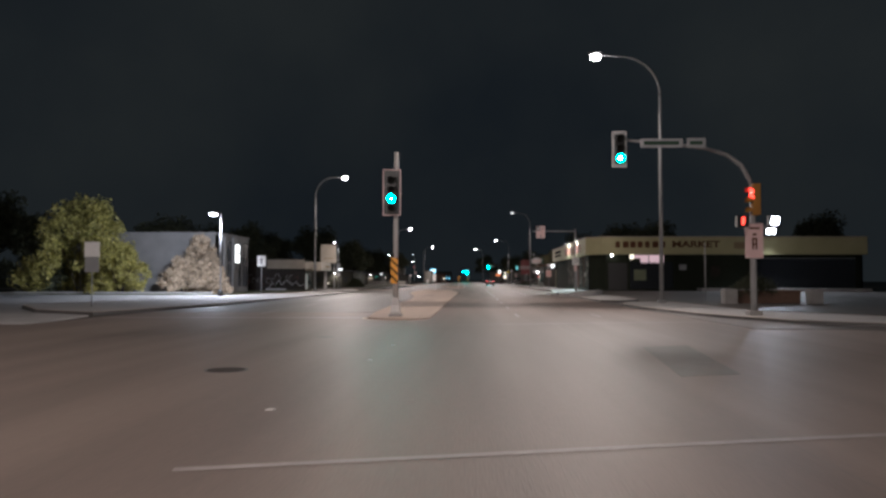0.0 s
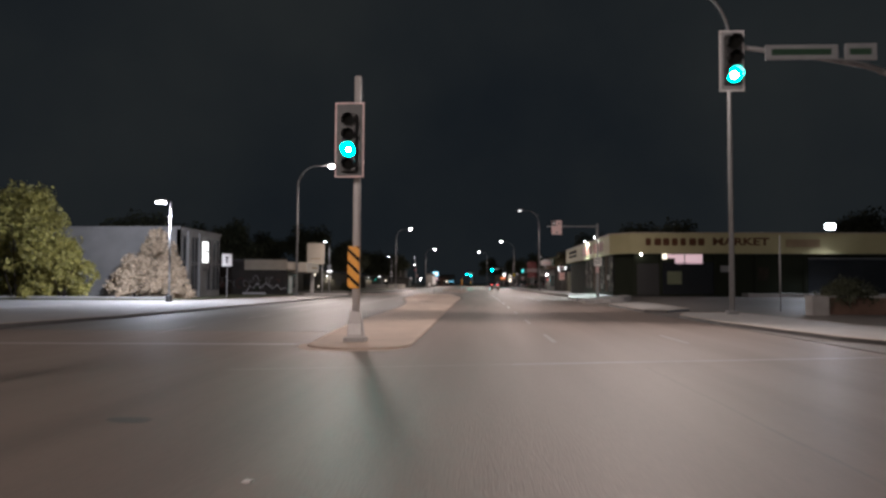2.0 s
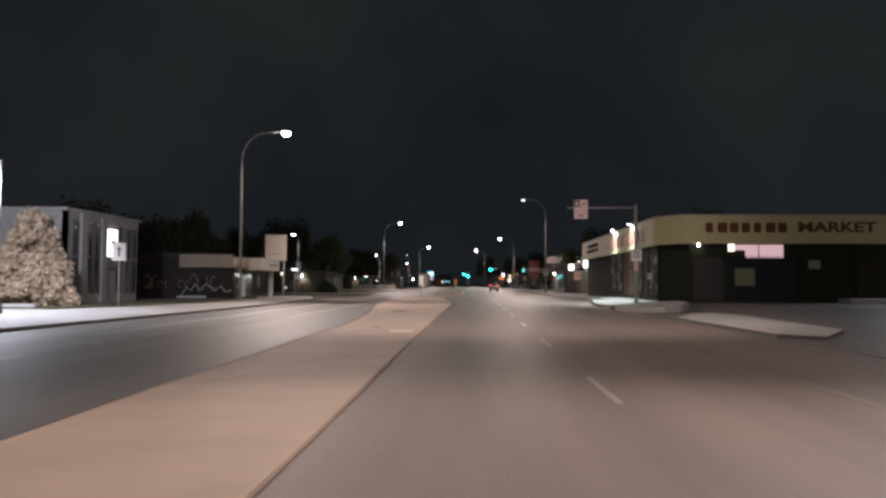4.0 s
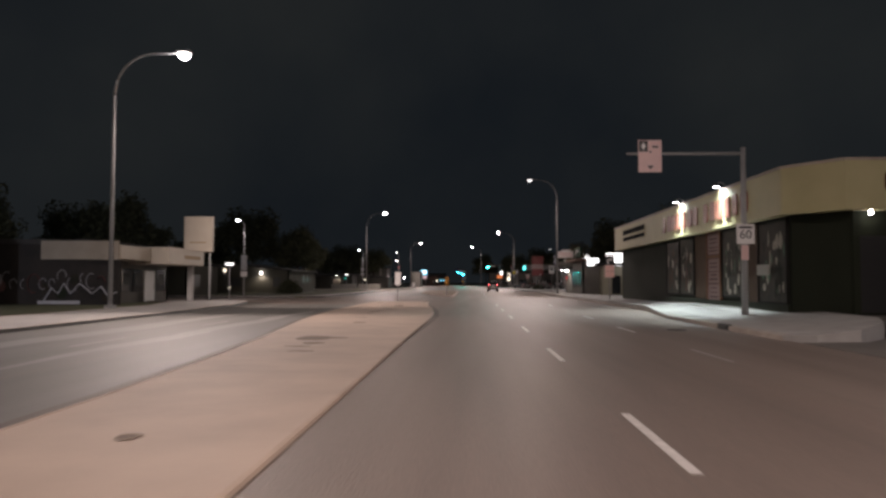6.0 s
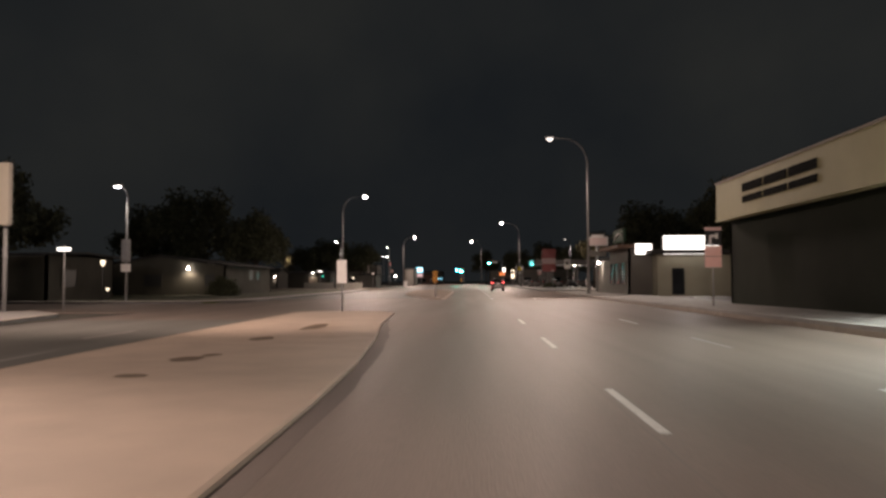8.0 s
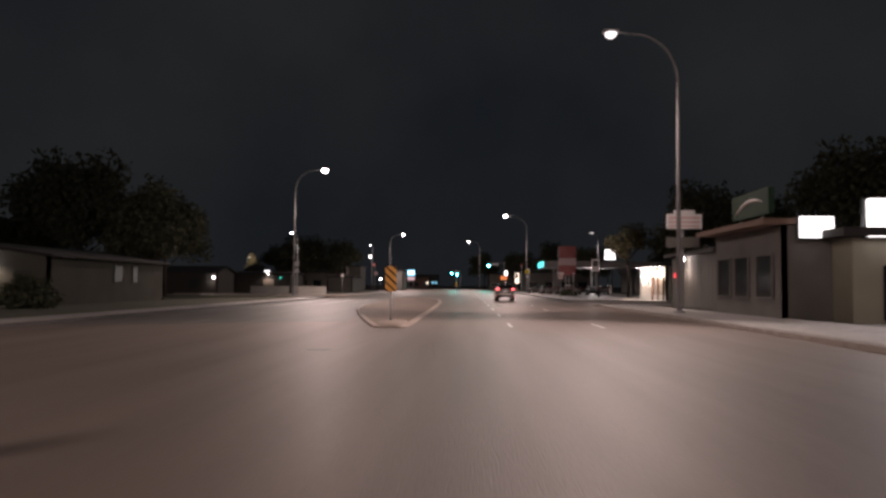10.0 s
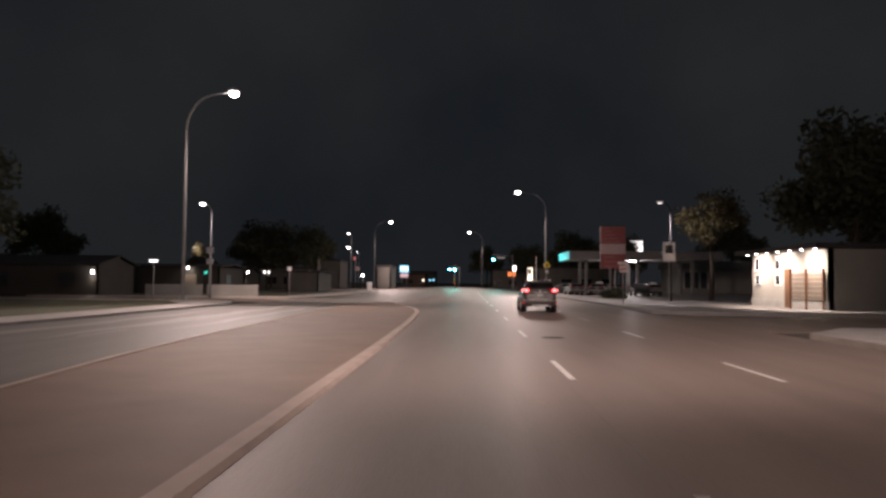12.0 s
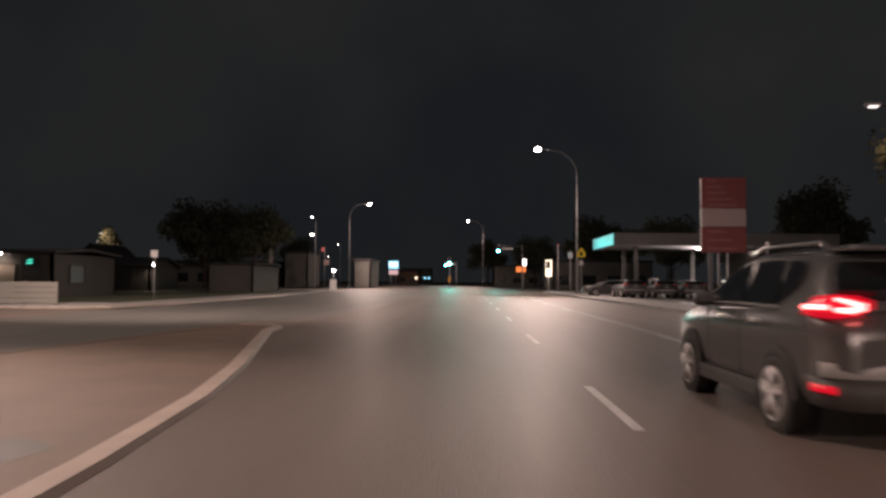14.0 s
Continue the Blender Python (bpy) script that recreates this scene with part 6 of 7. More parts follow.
house("house", "dark low house set back behind grass", -50, -35.2, 238, 246, 2.9, 3.8, DARK_SIDING, ROOFING, (("s", -39, -37.4, 1.0, 2.1, GLASS_DIM), ("s", -46, -44, 1.0, 2.1, GLASS_DIM)))
house("house", "dim flat-fronted house with a pale porch wall and a teal sign", -46, -28, 251.7, 261, 3.0, 3.3, DARK_SIDING, ROOFING, (("s", -43, -41, 1.0, 2.2, GLASS_DIM), ("s", -32.3, -30.6, 0.1, 2.2, MURAL_BAND), ("s", -30.1, -28.8, 1.5, 2.6, GLASS_DIM), ("e", 254, 256, 1.0, 2.2, GLASS_DIM)))
neon = thing("window_sign", "small lit teal sign hung before a house window", "sign", -29.5, 251.5, 2.35)
for zc in (0.0, 0.2):
    part("tube", bar((-0.2 + zc * 0.4, 0, zc), (0.2, 0, zc + 0.05), 0.05), LIT_TEAL, neon, "glowing teal tube")
part("backing", box(bmesh.new(), -0.3, 0.3, 0.06, 0.14, -0.12, 0.38), BLACK, neon)
house("house", "dim gabled house with a pale front", -48, -44, 293, 302, 3.3, 5.5, HOUSE_WALL, ROOFING, (("s", -46.6, -45.6, 1.4, 2.8, GLASS_DIM),), "y")
house("house", "low dim house with a lit porch lamp", -44, -34, 282, 290, 2.6, 3.6, DARK_SIDING, ROOFING, (("s", -42, -40.6, 1.0, 2.1, GLASS_DIM), ("s", -37, -36, 1.0, 2.1, GLASS_DIM)))
house("garage", "long pale garage wall", -27.4, -22.5, 281, 292, 2.85, 3.0, DIM_WALL, ROOFING, (), category="garage")
for x, y, z, e in ((-28.4, 175.7, 2.8, 160), (-31.5, 251.4, 3.1, 70), (-35.6, 237.7, 2.3, 40), (-33.5, 281.7, 2.9, 120)):
    pl = thing("porch_lamp", "small lit porch lamp on a wall bracket", "lamp", x, y, z)
    part("bracket", bar((0, 0.3, 0.1), (0, 0, 0.1), 0.02), DARK_METAL, pl)
    part("bulb", tube(bmesh.new(), ((0, 0, -0.12), (0, 0, 0.1)), [0.09, 0.06], 12), LAMP_WHITE, pl, "glowing bulb")
    spot("porch_light", (x + 0.1, y - 0.1, z - 0.2), (x + 0.1, y - 0.3, 0), e, 165, (1.0, 0.84, 0.7), 0.1)
pl = thing("post_lamp", "white glass lamp on a slim garden post", "lamp", -25.9, 152.8, 0.0)
part("glass", tube(bmesh.new(), ((0, 0, 2.53), (0, 0, 2.75), (0, 0, 2.95)), [0.06, 0.17, 0.15], 12), LIT_CREAM, pl, "softly glowing glass")
part("post", bar((0, 0, 0), (0, 0, 2.55), 0.03), DARK_METAL, pl)
gd = thing("garden_lamp", "small dim garden lamp in the grass", "lamp", -25.1, 151.9, 0.1)
part("stake", bar((0, 0, 0), (0, 0, 0.75), 0.025), DARK_METAL, gd)
part("cap", tube(bmesh.new(), ((0, 0, 0.72), (0, 0, 0.9)), [0.07, 0.13], 10), LIT_CREAM, gd, "softly glowing head")
# these signs only return headlights; their boards are made to glow for it
for x, y in ((-20.66, 138.0), (-25.1, 226.6)):
    ls = thing("lit_sign", "narrow white street sign on a slim post, glowing for returned headlights", "sign", x, y, 0.0, group="lit street signs")
    part("post", bar((0, 0.06, 0), (0, 0.06, 3.3), 0.04), STEEL, ls)
    part("board", rbox(-0.34, 0.34, -0.03, 0.015, 3.0, 3.17, 0.01), LIT_WHITE, ls, "glowing white board")
for x0, x1 in ((-30.0, -24.6), (-24.2, -19.4)):
    fe = thing("low_fence", "low pale plank fence beside the side street", "fence", 0, 236.6, 0.05, group="low fences")
    for k in range(4):
        part("plank", rbox(x0, x1, -0.03, 0.03, 0.1 + 0.26 * k, 0.34 + 0.26 * k, 0.01), PALE_WALL, fe)
    n = 4
    for k in range(n):
        x = x0 + 0.1 + (x1 - x0 - 0.2) * k / (n - 1)
        part("post", box(bmesh.new(), x - 0.06, x + 0.06, 0.034, 0.14, 0, 1.18), WOOD, fe)
for x0 in (-40.0, -36.0, -32.0):
    fe = thing("wooden_fence", "dark weathered wooden fence panel", "fence", x0, 200.0, 0.1, group="wooden fence panels")
    for k in range(12):
        part("plank", box(bmesh.new(), 0.31 * k, 0.31 * k + 0.28, 0, 0.03, 0.05, 1.75), WOOD, fe)
    part("rail", box(bmesh.new(), 0, 3.75, 0.034, 0.08, 1.3, 1.4), WOOD, fe)
    part("rail", box(bmesh.new(), 0, 3.75, 0.034, 0.08, 0.4, 0.5), WOOD, fe)
for x, y in ((-16.8, 297.5), (-26.0, 297.0)):
    bn = thing("utility_box", "small white utility box on a plinth", "utility box", x, y, 0.0)
    part("body", rbox(-0.4, 0.4, -0.3, 0.3, 0.12, 1.5, 0.04), WHITE_SHEET, bn)
    part("plinth", box(bmesh.new(), -0.5, 0.5, -0.4, 0.4, 0, 0.118), CONCRETE, bn)


# ---- shrubs and trees ----
def shrub(name, label, x, y, spread, height, material, n, seed, leaf=0.16, z=0.05, category="shrub"):
    rng = random.Random(seed)
    ob = thing(name, label, category, x, y, z)
    for k in range(5):
        a = rng.uniform(0, 6.28)
        q = (math.cos(a) * spread * 0.45, math.sin(a) * spread * 0.45, height * rng.uniform(0.5, 0.75))
        part("stem", tube(bmesh.new(), ((q[0] * 0.1, q[1] * 0.1, 0), (q[0] * 0.5, q[1] * 0.5, q[2] * 0.55), q), [0.07, 0.045, 0.015], 6), BARK, ob)
    clumps = []
    for k in range(70):
        a, f = rng.uniform(0, 6.28), rng.random() ** 0.5
        h = rng.uniform(0.08, 1.0)
        reach = spread * (1 - 0.75 * h ** 1.6) * f
        clumps.append((math.cos(a) * reach, math.sin(a) * reach, height * h * 0.93, rng.uniform(0.14, 0.42) * spread * 0.5 + 0.1))
    crown(leaves(clumps, n, leaf, seed), material, ob)
    return ob


def tree(name, label, x, y, height, spread, material, n, seed, leaf=0.3, bare=0.3, z=0.05):
    rng = random.Random(seed)
    ob = thing(name, label, "tree", x, y, z)
    part("trunk", tube(bmesh.new(), ((0, 0, 0), (0.1, 0.05, height * 0.3), (-0.05, 0.1, height * 0.62), (0.1, 0, height * 0.88)), [0.24, 0.19, 0.11, 0.03], 9), BARK, ob)
    clumps = []
    for k in range(11):
        a = k * 2.4 + rng.uniform(-0.4, 0.4)
        zb = height * rng.uniform(bare, 0.65)
        tip = (math.cos(a) * spread * rng.uniform(0.55, 0.95), math.sin(a) * spread * rng.uniform(0.55, 0.95), zb + height * rng.uniform(0.12, 0.3))
        part("limb", tube(bmesh.new(), ((0, 0, zb), (tip[0] * 0.5, tip[1] * 0.5, zb + (tip[2] - zb) * 0.7), tip), [0.09, 0.055, 0.02], 6), BARK, ob)
        for j in range(3):
            clumps.append((tip[0] * rng.uniform(0.5, 1.1), tip[1] * rng.uniform(0.5, 1.1), tip[2] + rng.uniform(-0.6, 0.9), spread * rng.uniform(0.16, 0.32)))
    for k in range(10):
        a, r = rng.uniform(0, 6.28), spread * 0.5 * rng.random()
        clumps.append((math.cos(a) * r, math.sin(a) * r, height * rng.uniform(0.62, 0.98), spread * rng.uniform(0.2, 0.36)))
    crown(leaves(clumps, n, leaf, seed), material, ob)
    return ob


shrub("large_shrub", "large rounded yellow-green shrub lit by the forecourt lamp", -40.3, 98.2, 6.1, 10.1, LEAF_GREEN, 16000, 21, 0.2)
shrub("large_shrub", "yellow-green shrub spreading low", -35.6, 97.0, 3.0, 5.3, LEAF_GREEN, 7500, 22, 0.18)
shrub("large_shrub", "tall dark green shrub at the planting edge", -45.6, 99.6, 4.2, 8.2, LEAF_DARK, 8000, 23, 0.22)
shrub("dry_shrub", "dense dry tan shrub in front of a grey wall", -29.7, 98.2, 2.8, 3.9, LEAF_TAN, 9000, 24, 0.15)
shrub("dry_shrub", "dry tan shrub beside a lamp post", -26.9, 98.0, 2.2, 3.1, LEAF_TAN, 6500, 25, 0.14)
shrub("conifer_shrub", "tapering dry conifer against a grey wall", -28.3, 99.6, 2.3, 6.3, LEAF_TAN, 6500, 26, 0.17)
shrub("low_shrub", "small dark shrub beside the pavement", -23.6, 172.0, 1.8, 1.7, LEAF_DARK, 3000, 27, 0.15)
shrub("low_shrub", "small dark shrub at the planter", 18.3, 73.0, 1.5, 0.9, LEAF_DARK, 2500, 28, 0.1, 0.75)
shrub("low_shrub", "low dark hedge below the filling station sign", 15.0, 244.5, 1.5, 0.8, LEAF_DARK, 3000, 29, 0.13)

t0 = tree("tree", "dark full-grown street tree against the night sky", -52, 150, 11, 5.2, LEAF_DARK, 9000, 41)
for x, y, s, r in ((-44, 170, 1.05, 40), (-38, 205, 1.1, 120), (-56, 230, 1.15, 200), (-62, 190, 1.2, 300), (-48, 136, 0.9, 150),
                   (34, 196, 1.1, 60), (28, 222, 1.1, 140), (40, 236, 1.2, 210), (36, 172, 1.0, 330), (46, 300, 1.2, 10), (28, 305, 0.9, 75), (60, 265, 1.3, 190),
                   (-45, 340, 1.2, 30), (-60, 380, 1.3, 100), (24, 345, 1.1, 160), (34, 372, 1.2, 250), (20, 420, 1.3, 310), (-52, 440, 1.3, 70), (8, 470, 1.4, 20), (-75, 300, 1.3, 55), (-62, 118, 1.0, 15), (58, 150, 1.1, 15), (-39, 314, 1.15, 130), (-30, 308, 0.95, 260), (-28, 199, 0.85, 35), (-31, 209, 0.9, 230)):
    c = copy_thing(t0, pose(x, y, -0.06 if y > 330 else 0.0, 0, 0, r) @ Matrix.Scale(s, 4))
    c.scale = (s, s, s * (0.9 + 0.2 * ((x * 7 + y) % 5) / 5))
tree("autumn_tree", "autumn tree with golden leaves caught by lamp light", 21.9, 235.6, 9.6, 3.4, LEAF_GOLD, 3000, 47, 0.2, 0.45)
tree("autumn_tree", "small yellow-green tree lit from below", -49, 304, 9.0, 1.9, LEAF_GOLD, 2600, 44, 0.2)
# added post: it lights the crown in place of a hidden lamp
small_lamp(-49.6, 301.8, 7.6, 0.5, "slim lamp post added beside a tree to light it", lens=LAMP_DIM)
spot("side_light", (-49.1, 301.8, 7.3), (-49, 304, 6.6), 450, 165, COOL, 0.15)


# ---- vehicles ----
def loft(sections, ring):
    """A skin over cross sections; ring(section) gives the points of one."""
    bm = bmesh.new()
    rows = [[bm.verts.new(p) for p in ring(s)] for s in sections]
    n = len(rows[0])
    for a, b in zip(rows, rows[1:]):
        for k in range(n):
            f = bm.faces.new((a[k], a[(k + 1) % n], b[(k + 1) % n], b[k]))
            f.smooth = True
    bm.faces.new(rows[0][::-1])
    bm.faces.new(rows[-1])
    bmesh.ops.recalc_face_normals(bm, faces=bm.faces[:])
    return bm


def car(name, label, x, y, z, turn, paint, tall=1.0, lamps_on=False, group=""):
    """A car that points along +y; its rear bumper stands at y = 0."""
    ob = thing(name, label, "car", x, y, z, turn, group)
    T = tall

    def lower(s):
        v, zb, zt, w = s
        zs = zb + (zt - zb) * 0.32
        zm = zb + (zt - zb) * 0.72
        return [(-w * 0.80, v, zb), (w * 0.80, v, zb), (w * 0.965, v, zb + 0.07), (w * 0.985, v, zs), (w, v, zm), (w * 0.985, v, zt - 0.05), (w * 0.93, v, zt), (w * 0.45, v, zt + 0.02),
                (-w * 0.45, v, zt + 0.02), (-w * 0.93, v, zt), (-w * 0.985, v, zt - 0.05), (-w, v, zm), (-w * 0.985, v, zs), (-w * 0.965, v, zb + 0.07)]

    sec = [(0.0, 0.50, 0.90, 0.68), (0.06, 0.42, 1.08, 0.81), (0.22, 0.36, 1.15, 0.89), (0.45, 0.33, 1.16, 0.915), (0.6, 0.30, 1.16, 0.92), (1.3, 0.27, 1.15, 0.915), (2.2, 0.26, 1.12, 0.91), (3.1, 0.27, 1.09, 0.915),
           (3.5, 0.29, 1.06, 0.91), (3.9, 0.31, 1.01, 0.90), (4.3, 0.34, 0.93, 0.85), (4.55, 0.38, 0.80, 0.74), (4.66, 0.46, 0.66, 0.60)]
    sec = [(a, b, c * (0.55 + 0.45 * T), d) for a, b, c, d in sec]
    part("body", loft(sec, lower), paint, ob)
    belt = 1.13 * (0.55 + 0.45 * T)
    roof = 1.69 * T

    def side(zv):
        return 0.855 - (zv - belt) / (roof - belt) * 0.20

    def cabin(s):
        v, zt = s
        zt = belt - 0.03 + (zt - 1.02) / 0.67 * (roof - belt + 0.03)
        wt = side(zt)
        return [(-0.86, v, belt - 0.04), (0.86, v, belt - 0.04), (side(belt), v, belt), (wt + 0.015, v, max(belt + 0.005, zt - 0.09)), (wt - 0.06, v, max(belt + 0.01, zt - 0.02)), (wt * 0.5, v, zt + 0.02),
                (-wt * 0.5, v, zt + 0.02), (-wt + 0.06, v, max(belt + 0.01, zt - 0.02)), (-wt - 0.015, v, max(belt + 0.005, zt - 0.09)), (-side(belt), v, belt)]

    prof = [(0.14, 1.05), (0.30, 1.36), (0.46, 1.58), (0.62, 1.645), (1.1, 1.68), (1.7, 1.69), (2.2, 1.66), (2.5, 1.58), (2.9, 1.36), (3.42, 1.04)]
    part("cabin", loft(prof, cabin), paint, ob)

    def zat(v, cut=0.1):
        for (a, za), (b, zb) in zip(prof, prof[1:]):
            if a <= v <= b:
                q = za + (zb - za) * (v - a) / (b - a)
                return belt - 0.03 + (q - 1.02) / 0.67 * (roof - belt + 0.03) - cut
        return belt

    for s in (-1, 1):
        for vs, nm in (((0.78, 0.95, 1.10), "quarter_window"), ((1.17, 1.5, 1.90), "rear_window"), ((1.98, 2.3, 2.6, 2.95, 3.2), "front_window")):
            top = [(v, max(belt + 0.06, zat(v, 0.11))) for v in vs]
            low = [(v, belt + 0.035 + (0.20 if v < 0.8 else 0.08 if v < 1.0 else 0)) for v in vs]
            bm = bmesh.new()
            pts = [(s * (side(zv) + 0.024), v, zv) for v, zv in low + top[::-1]]
            bm.faces.new([bm.verts.new(p) for p in (pts if s > 0 else pts[::-1])])
            part(nm, bm, GLASS_CAR, ob, "dark tinted glass")
        part("window_trim", tube(bmesh.new(), [(s * (side(belt) + 0.03), v, belt + 0.012) for v in (1.05, 1.6, 2.5, 3.25)], 0.014, 6), SILVER, ob, "bright window trim")
        if T > 0.95:
            part("roof_rail", tube(bmesh.new(), ((s * 0.60, 0.62, roof - 0.03), (s * 0.60, 0.8, roof + 0.035), (s * 0.60, 2.05, roof + 0.035), (s * 0.60, 2.35, roof - 0.03)), 0.022, 6), SILVER, ob, "silver roof rail")
        mir = part("mirror", rbox(s * 0.98 - 0.11, s * 0.98 + 0.11, 2.82, 3.0, belt - 0.04, belt + 0.13, 0.05), BLACK, ob, "dark door mirror")
        part("arm", bar((s * 0.84, 2.95, belt), (s * 0.92, 2.92, belt + 0.03), 0.025), BLACK, mir)
        for v in (1.42, 2.32):
            part("door_handle", rbox(s * 0.925 - 0.03, s * 0.925 + 0.03, v, v + 0.2, 0.97 * (0.55 + 0.45 * T), 1.01 * (0.55 + 0.45 * T), 0.01), SILVER, ob, "bright door handle")
        for v in (1.05, 1.98, 2.98):
            part("door_gap", tube(bmesh.new(), [(s * 0.912 * q, v, zz) for zz, q in ((0.42, 0.978), (0.55, 0.985), (0.72, 0.994), (0.88, 1.0), (1.0, 0.993), (belt - 0.05, 0.986))], 0.006, 5), CLADDING, ob)
        part("sill", rbox(s * 0.90 - 0.05, s * 0.90 + 0.03, 1.35, 3.2, 0.24, 0.40, 0.03), CLADDING, ob, "dark grey lower sill")
        # tail lamp: an angled outline round the corner
        zt = 1.10 * (0.55 + 0.45 * T)
        zt += 0.07
        tl = part("tail_lamp", loft([(0.45, 0.915, zt - 0.06, 0.012), (0.22, 0.918, zt - 0.005, 0.085), (0.07, 0.85, zt, 0.098), (0.0, 0.74, zt + 0.005, 0.085), (-0.012, 0.62, zt + 0.02, 0.03)],
                                    lambda q: [(s * (q[1] - 0.09), q[0] + 0.05, q[2] - q[3]), (s * q[1], q[0], q[2] - q[3]), (s * (q[1] + 0.012), q[0] - 0.012, q[2]), (s * q[1], q[0], q[2] + q[3]), (s * (q[1] - 0.09), q[0] + 0.05, q[2] + q[3])]),
                  TAIL_RED if lamps_on else RED_SHEET, ob, "glowing red tail lamp" if lamps_on else "red tail lamp")
        if lamps_on:
            part("core", tube(bmesh.new(), ((s * 0.94, 0.27, zt - 0.005), (s * 0.925, 0.15, zt - 0.005), (s * 0.885, 0.07, zt - 0.005)), 0.024, 6), TAIL_CORE, tl, "bright lamp tube")
            part("core", tube(bmesh.new(), ((s * 0.945, 0.34, zt - 0.01), (s * 0.945, 0.31, zt - 0.01)), 0.022, 6), TAIL_CORE, tl, "bright lamp spot")
            part("core", tube(bmesh.new(), ((s * 0.84, 0.035, zt + 0.065), (s * 0.72, -0.025, zt + 0.03), (s * 0.64, -0.03, zt)), [0.015, 0.024, 0.03], 6), TAIL_CORE, tl, "bright lamp tube")
            part("core", tube(bmesh.new(), ((s * 0.64, -0.03, zt), (s * 0.74, -0.02, zt - 0.03), (s * 0.845, 0.03, zt - 0.025)), [0.03, 0.028, 0.02], 6), TAIL_CORE, tl, "bright lamp tube")
        # a passive reflector: on the lit car its returned light is made a glow
        part("reflector", loft([(0.895, 0.36), (0.885, 0.22), (0.825, 0.06)], lambda q: [(s * (q[0] - 0.04), q[1] + 0.03, 0.47), (s * (q[0] + 0.012), q[1] - 0.012, 0.47), (s * (q[0] + 0.012), q[1] - 0.012, 0.53), (s * (q[0] - 0.04), q[1] + 0.03, 0.53)]), TAIL_RED if lamps_on else RED_SHEET, ob, "red bumper reflector")
        part("headlamp", rbox(s * 0.60 - 0.17, s * 0.60 + 0.17, 4.40, 4.58, 0.66, 0.80, 0.04), GLASS_DARK, ob)
        for v in (1.0, 3.64):
            zc, r = 0.345, 0.345
            bm = bmesh.new()
            n = 18
            for i in range(n):
                a, c = math.pi * i / n, math.pi * (i + 1) / n
                for r0, r1, o in ((r + 0.035, r + 0.095, 0.928),):
                    q = [(s * o, v + rr * math.cos(t), zc + rr * math.sin(t)) for rr, t in ((r0, a), (r1, a), (r1, c), (r0, c))]
                    bm.faces.new([bm.verts.new(p) for p in (q if s > 0 else q[::-1])])
            part("wheel_arch", bm, CLADDING, ob, "dark grey arch trim")
            part("wheel_well", disc(s * 0.80, v, zc, r + 0.035, "x", 0.262, 24), BLACK, ob)
            wh = part("wheel", tube(bmesh.new(), ((s * 0.71, v, zc), (s * 0.73, v, zc), (s * 0.925, v, zc), (s * 0.945, v, zc)), [r - 0.03, r, r, r - 0.035], 28), RUBBER, ob, "black tyre")
            part("rim", disc(s * 0.945, v, zc, 0.235, "x", 0.012, 24), DARK_METAL, wh)
            part("rim_edge", tube(bmesh.new(), [(s * 0.955, v + 0.235 * math.cos(t), zc + 0.235 * math.sin(t)) for t in (2 * math.pi * k / 24 for k in range(25))], 0.014, 6), ALLOY, wh, "bright alloy rim edge")
            bm = bmesh.new()
            for k in range(5):
                for da in (-0.13, 0.13):
                    t = 2 * math.pi * k / 5 + 0.3
                    tube(bm, ((s * 0.965, v, zc), (s * 0.962, v + 0.225 * math.cos(t + da), zc + 0.225 * math.sin(t + da))), [0.03, 0.022], 5)
            part("spokes", bm, ALLOY, wh, "bright alloy spokes")
            part("hub", disc(s * 0.975, v, zc, 0.045, "x", 0.02, 12), SILVER, wh)
    # back
    zl = belt
    part("rear_glass", loft([(0.20, belt + 0.09, 0.74), (0.315, belt + 0.30, 0.70), (0.40, roof - 0.15, 0.63)],
                            lambda q: [(-q[2], q[0] - 0.035, q[1]), (q[2], q[0] - 0.035, q[1]), (q[2], q[0] + 0.02, q[1]), (-q[2], q[0] + 0.02, q[1])]), GLASS_CAR, ob, "dark rear window")
    part("spoiler", rbox(-0.60, 0.60, 0.22, 0.62, roof - 0.06, roof - 0.01, 0.02), paint, ob)
    wrap = [(-0.925, 0.42), (-0.915, 0.20), (-0.84, 0.04), (-0.62, -0.035), (-0.3, -0.06), (0.3, -0.06), (0.62, -0.035), (0.84, 0.04), (0.915, 0.20), (0.925, 0.42)]
    part("bumper", loft([(-0.905, 0.17)] + wrap[2:-2] + [(0.905, 0.17)], lambda q: [(q[0], q[1], 0.60), (q[0] * 0.9, q[1] + 0.2, 0.60), (q[0] * 0.9, q[1] + 0.2, 0.80), (q[0] * 0.955, q[1] + 0.09, 0.80 - 0.1 * max(0, 0.5 - abs(q[0])))]), SILVER_DULL, ob, "silver bumper step")
    part("lower_bumper", loft(wrap, lambda q: [(q[0] * 0.93, q[1] + 0.03, 0.34), (q[0] * 0.85, q[1] + 0.2, 0.34), (q[0] * 0.85, q[1] + 0.2, 0.59), (q[0] * 0.975, q[1] + 0.012, 0.59)]), CLADDING, ob, "dark grey lower bumper")
    part("skid_plate", rbox(-0.45, 0.45, -0.04, 0.1, 0.33, 0.42, 0.02), SILVER, ob)
    part("exhaust", bar((0.55, -0.03, 0.34), (0.55, 0.3, 0.34), 0.04), SILVER, ob)
    part("number_plate", rbox(-0.16, 0.16, -0.03, -0.01, 0.86, 1.0, 0.008), GREY_SHEET, ob, "blank number plate")
    part("tailgate_trim", rbox(-0.34, 0.34, -0.028, -0.008, 1.04, 1.07, 0.006), SILVER, ob)
    part("badge", disc(0, -0.02, 1.13, 0.05, "y", 0.02, 14), SILVER, ob)
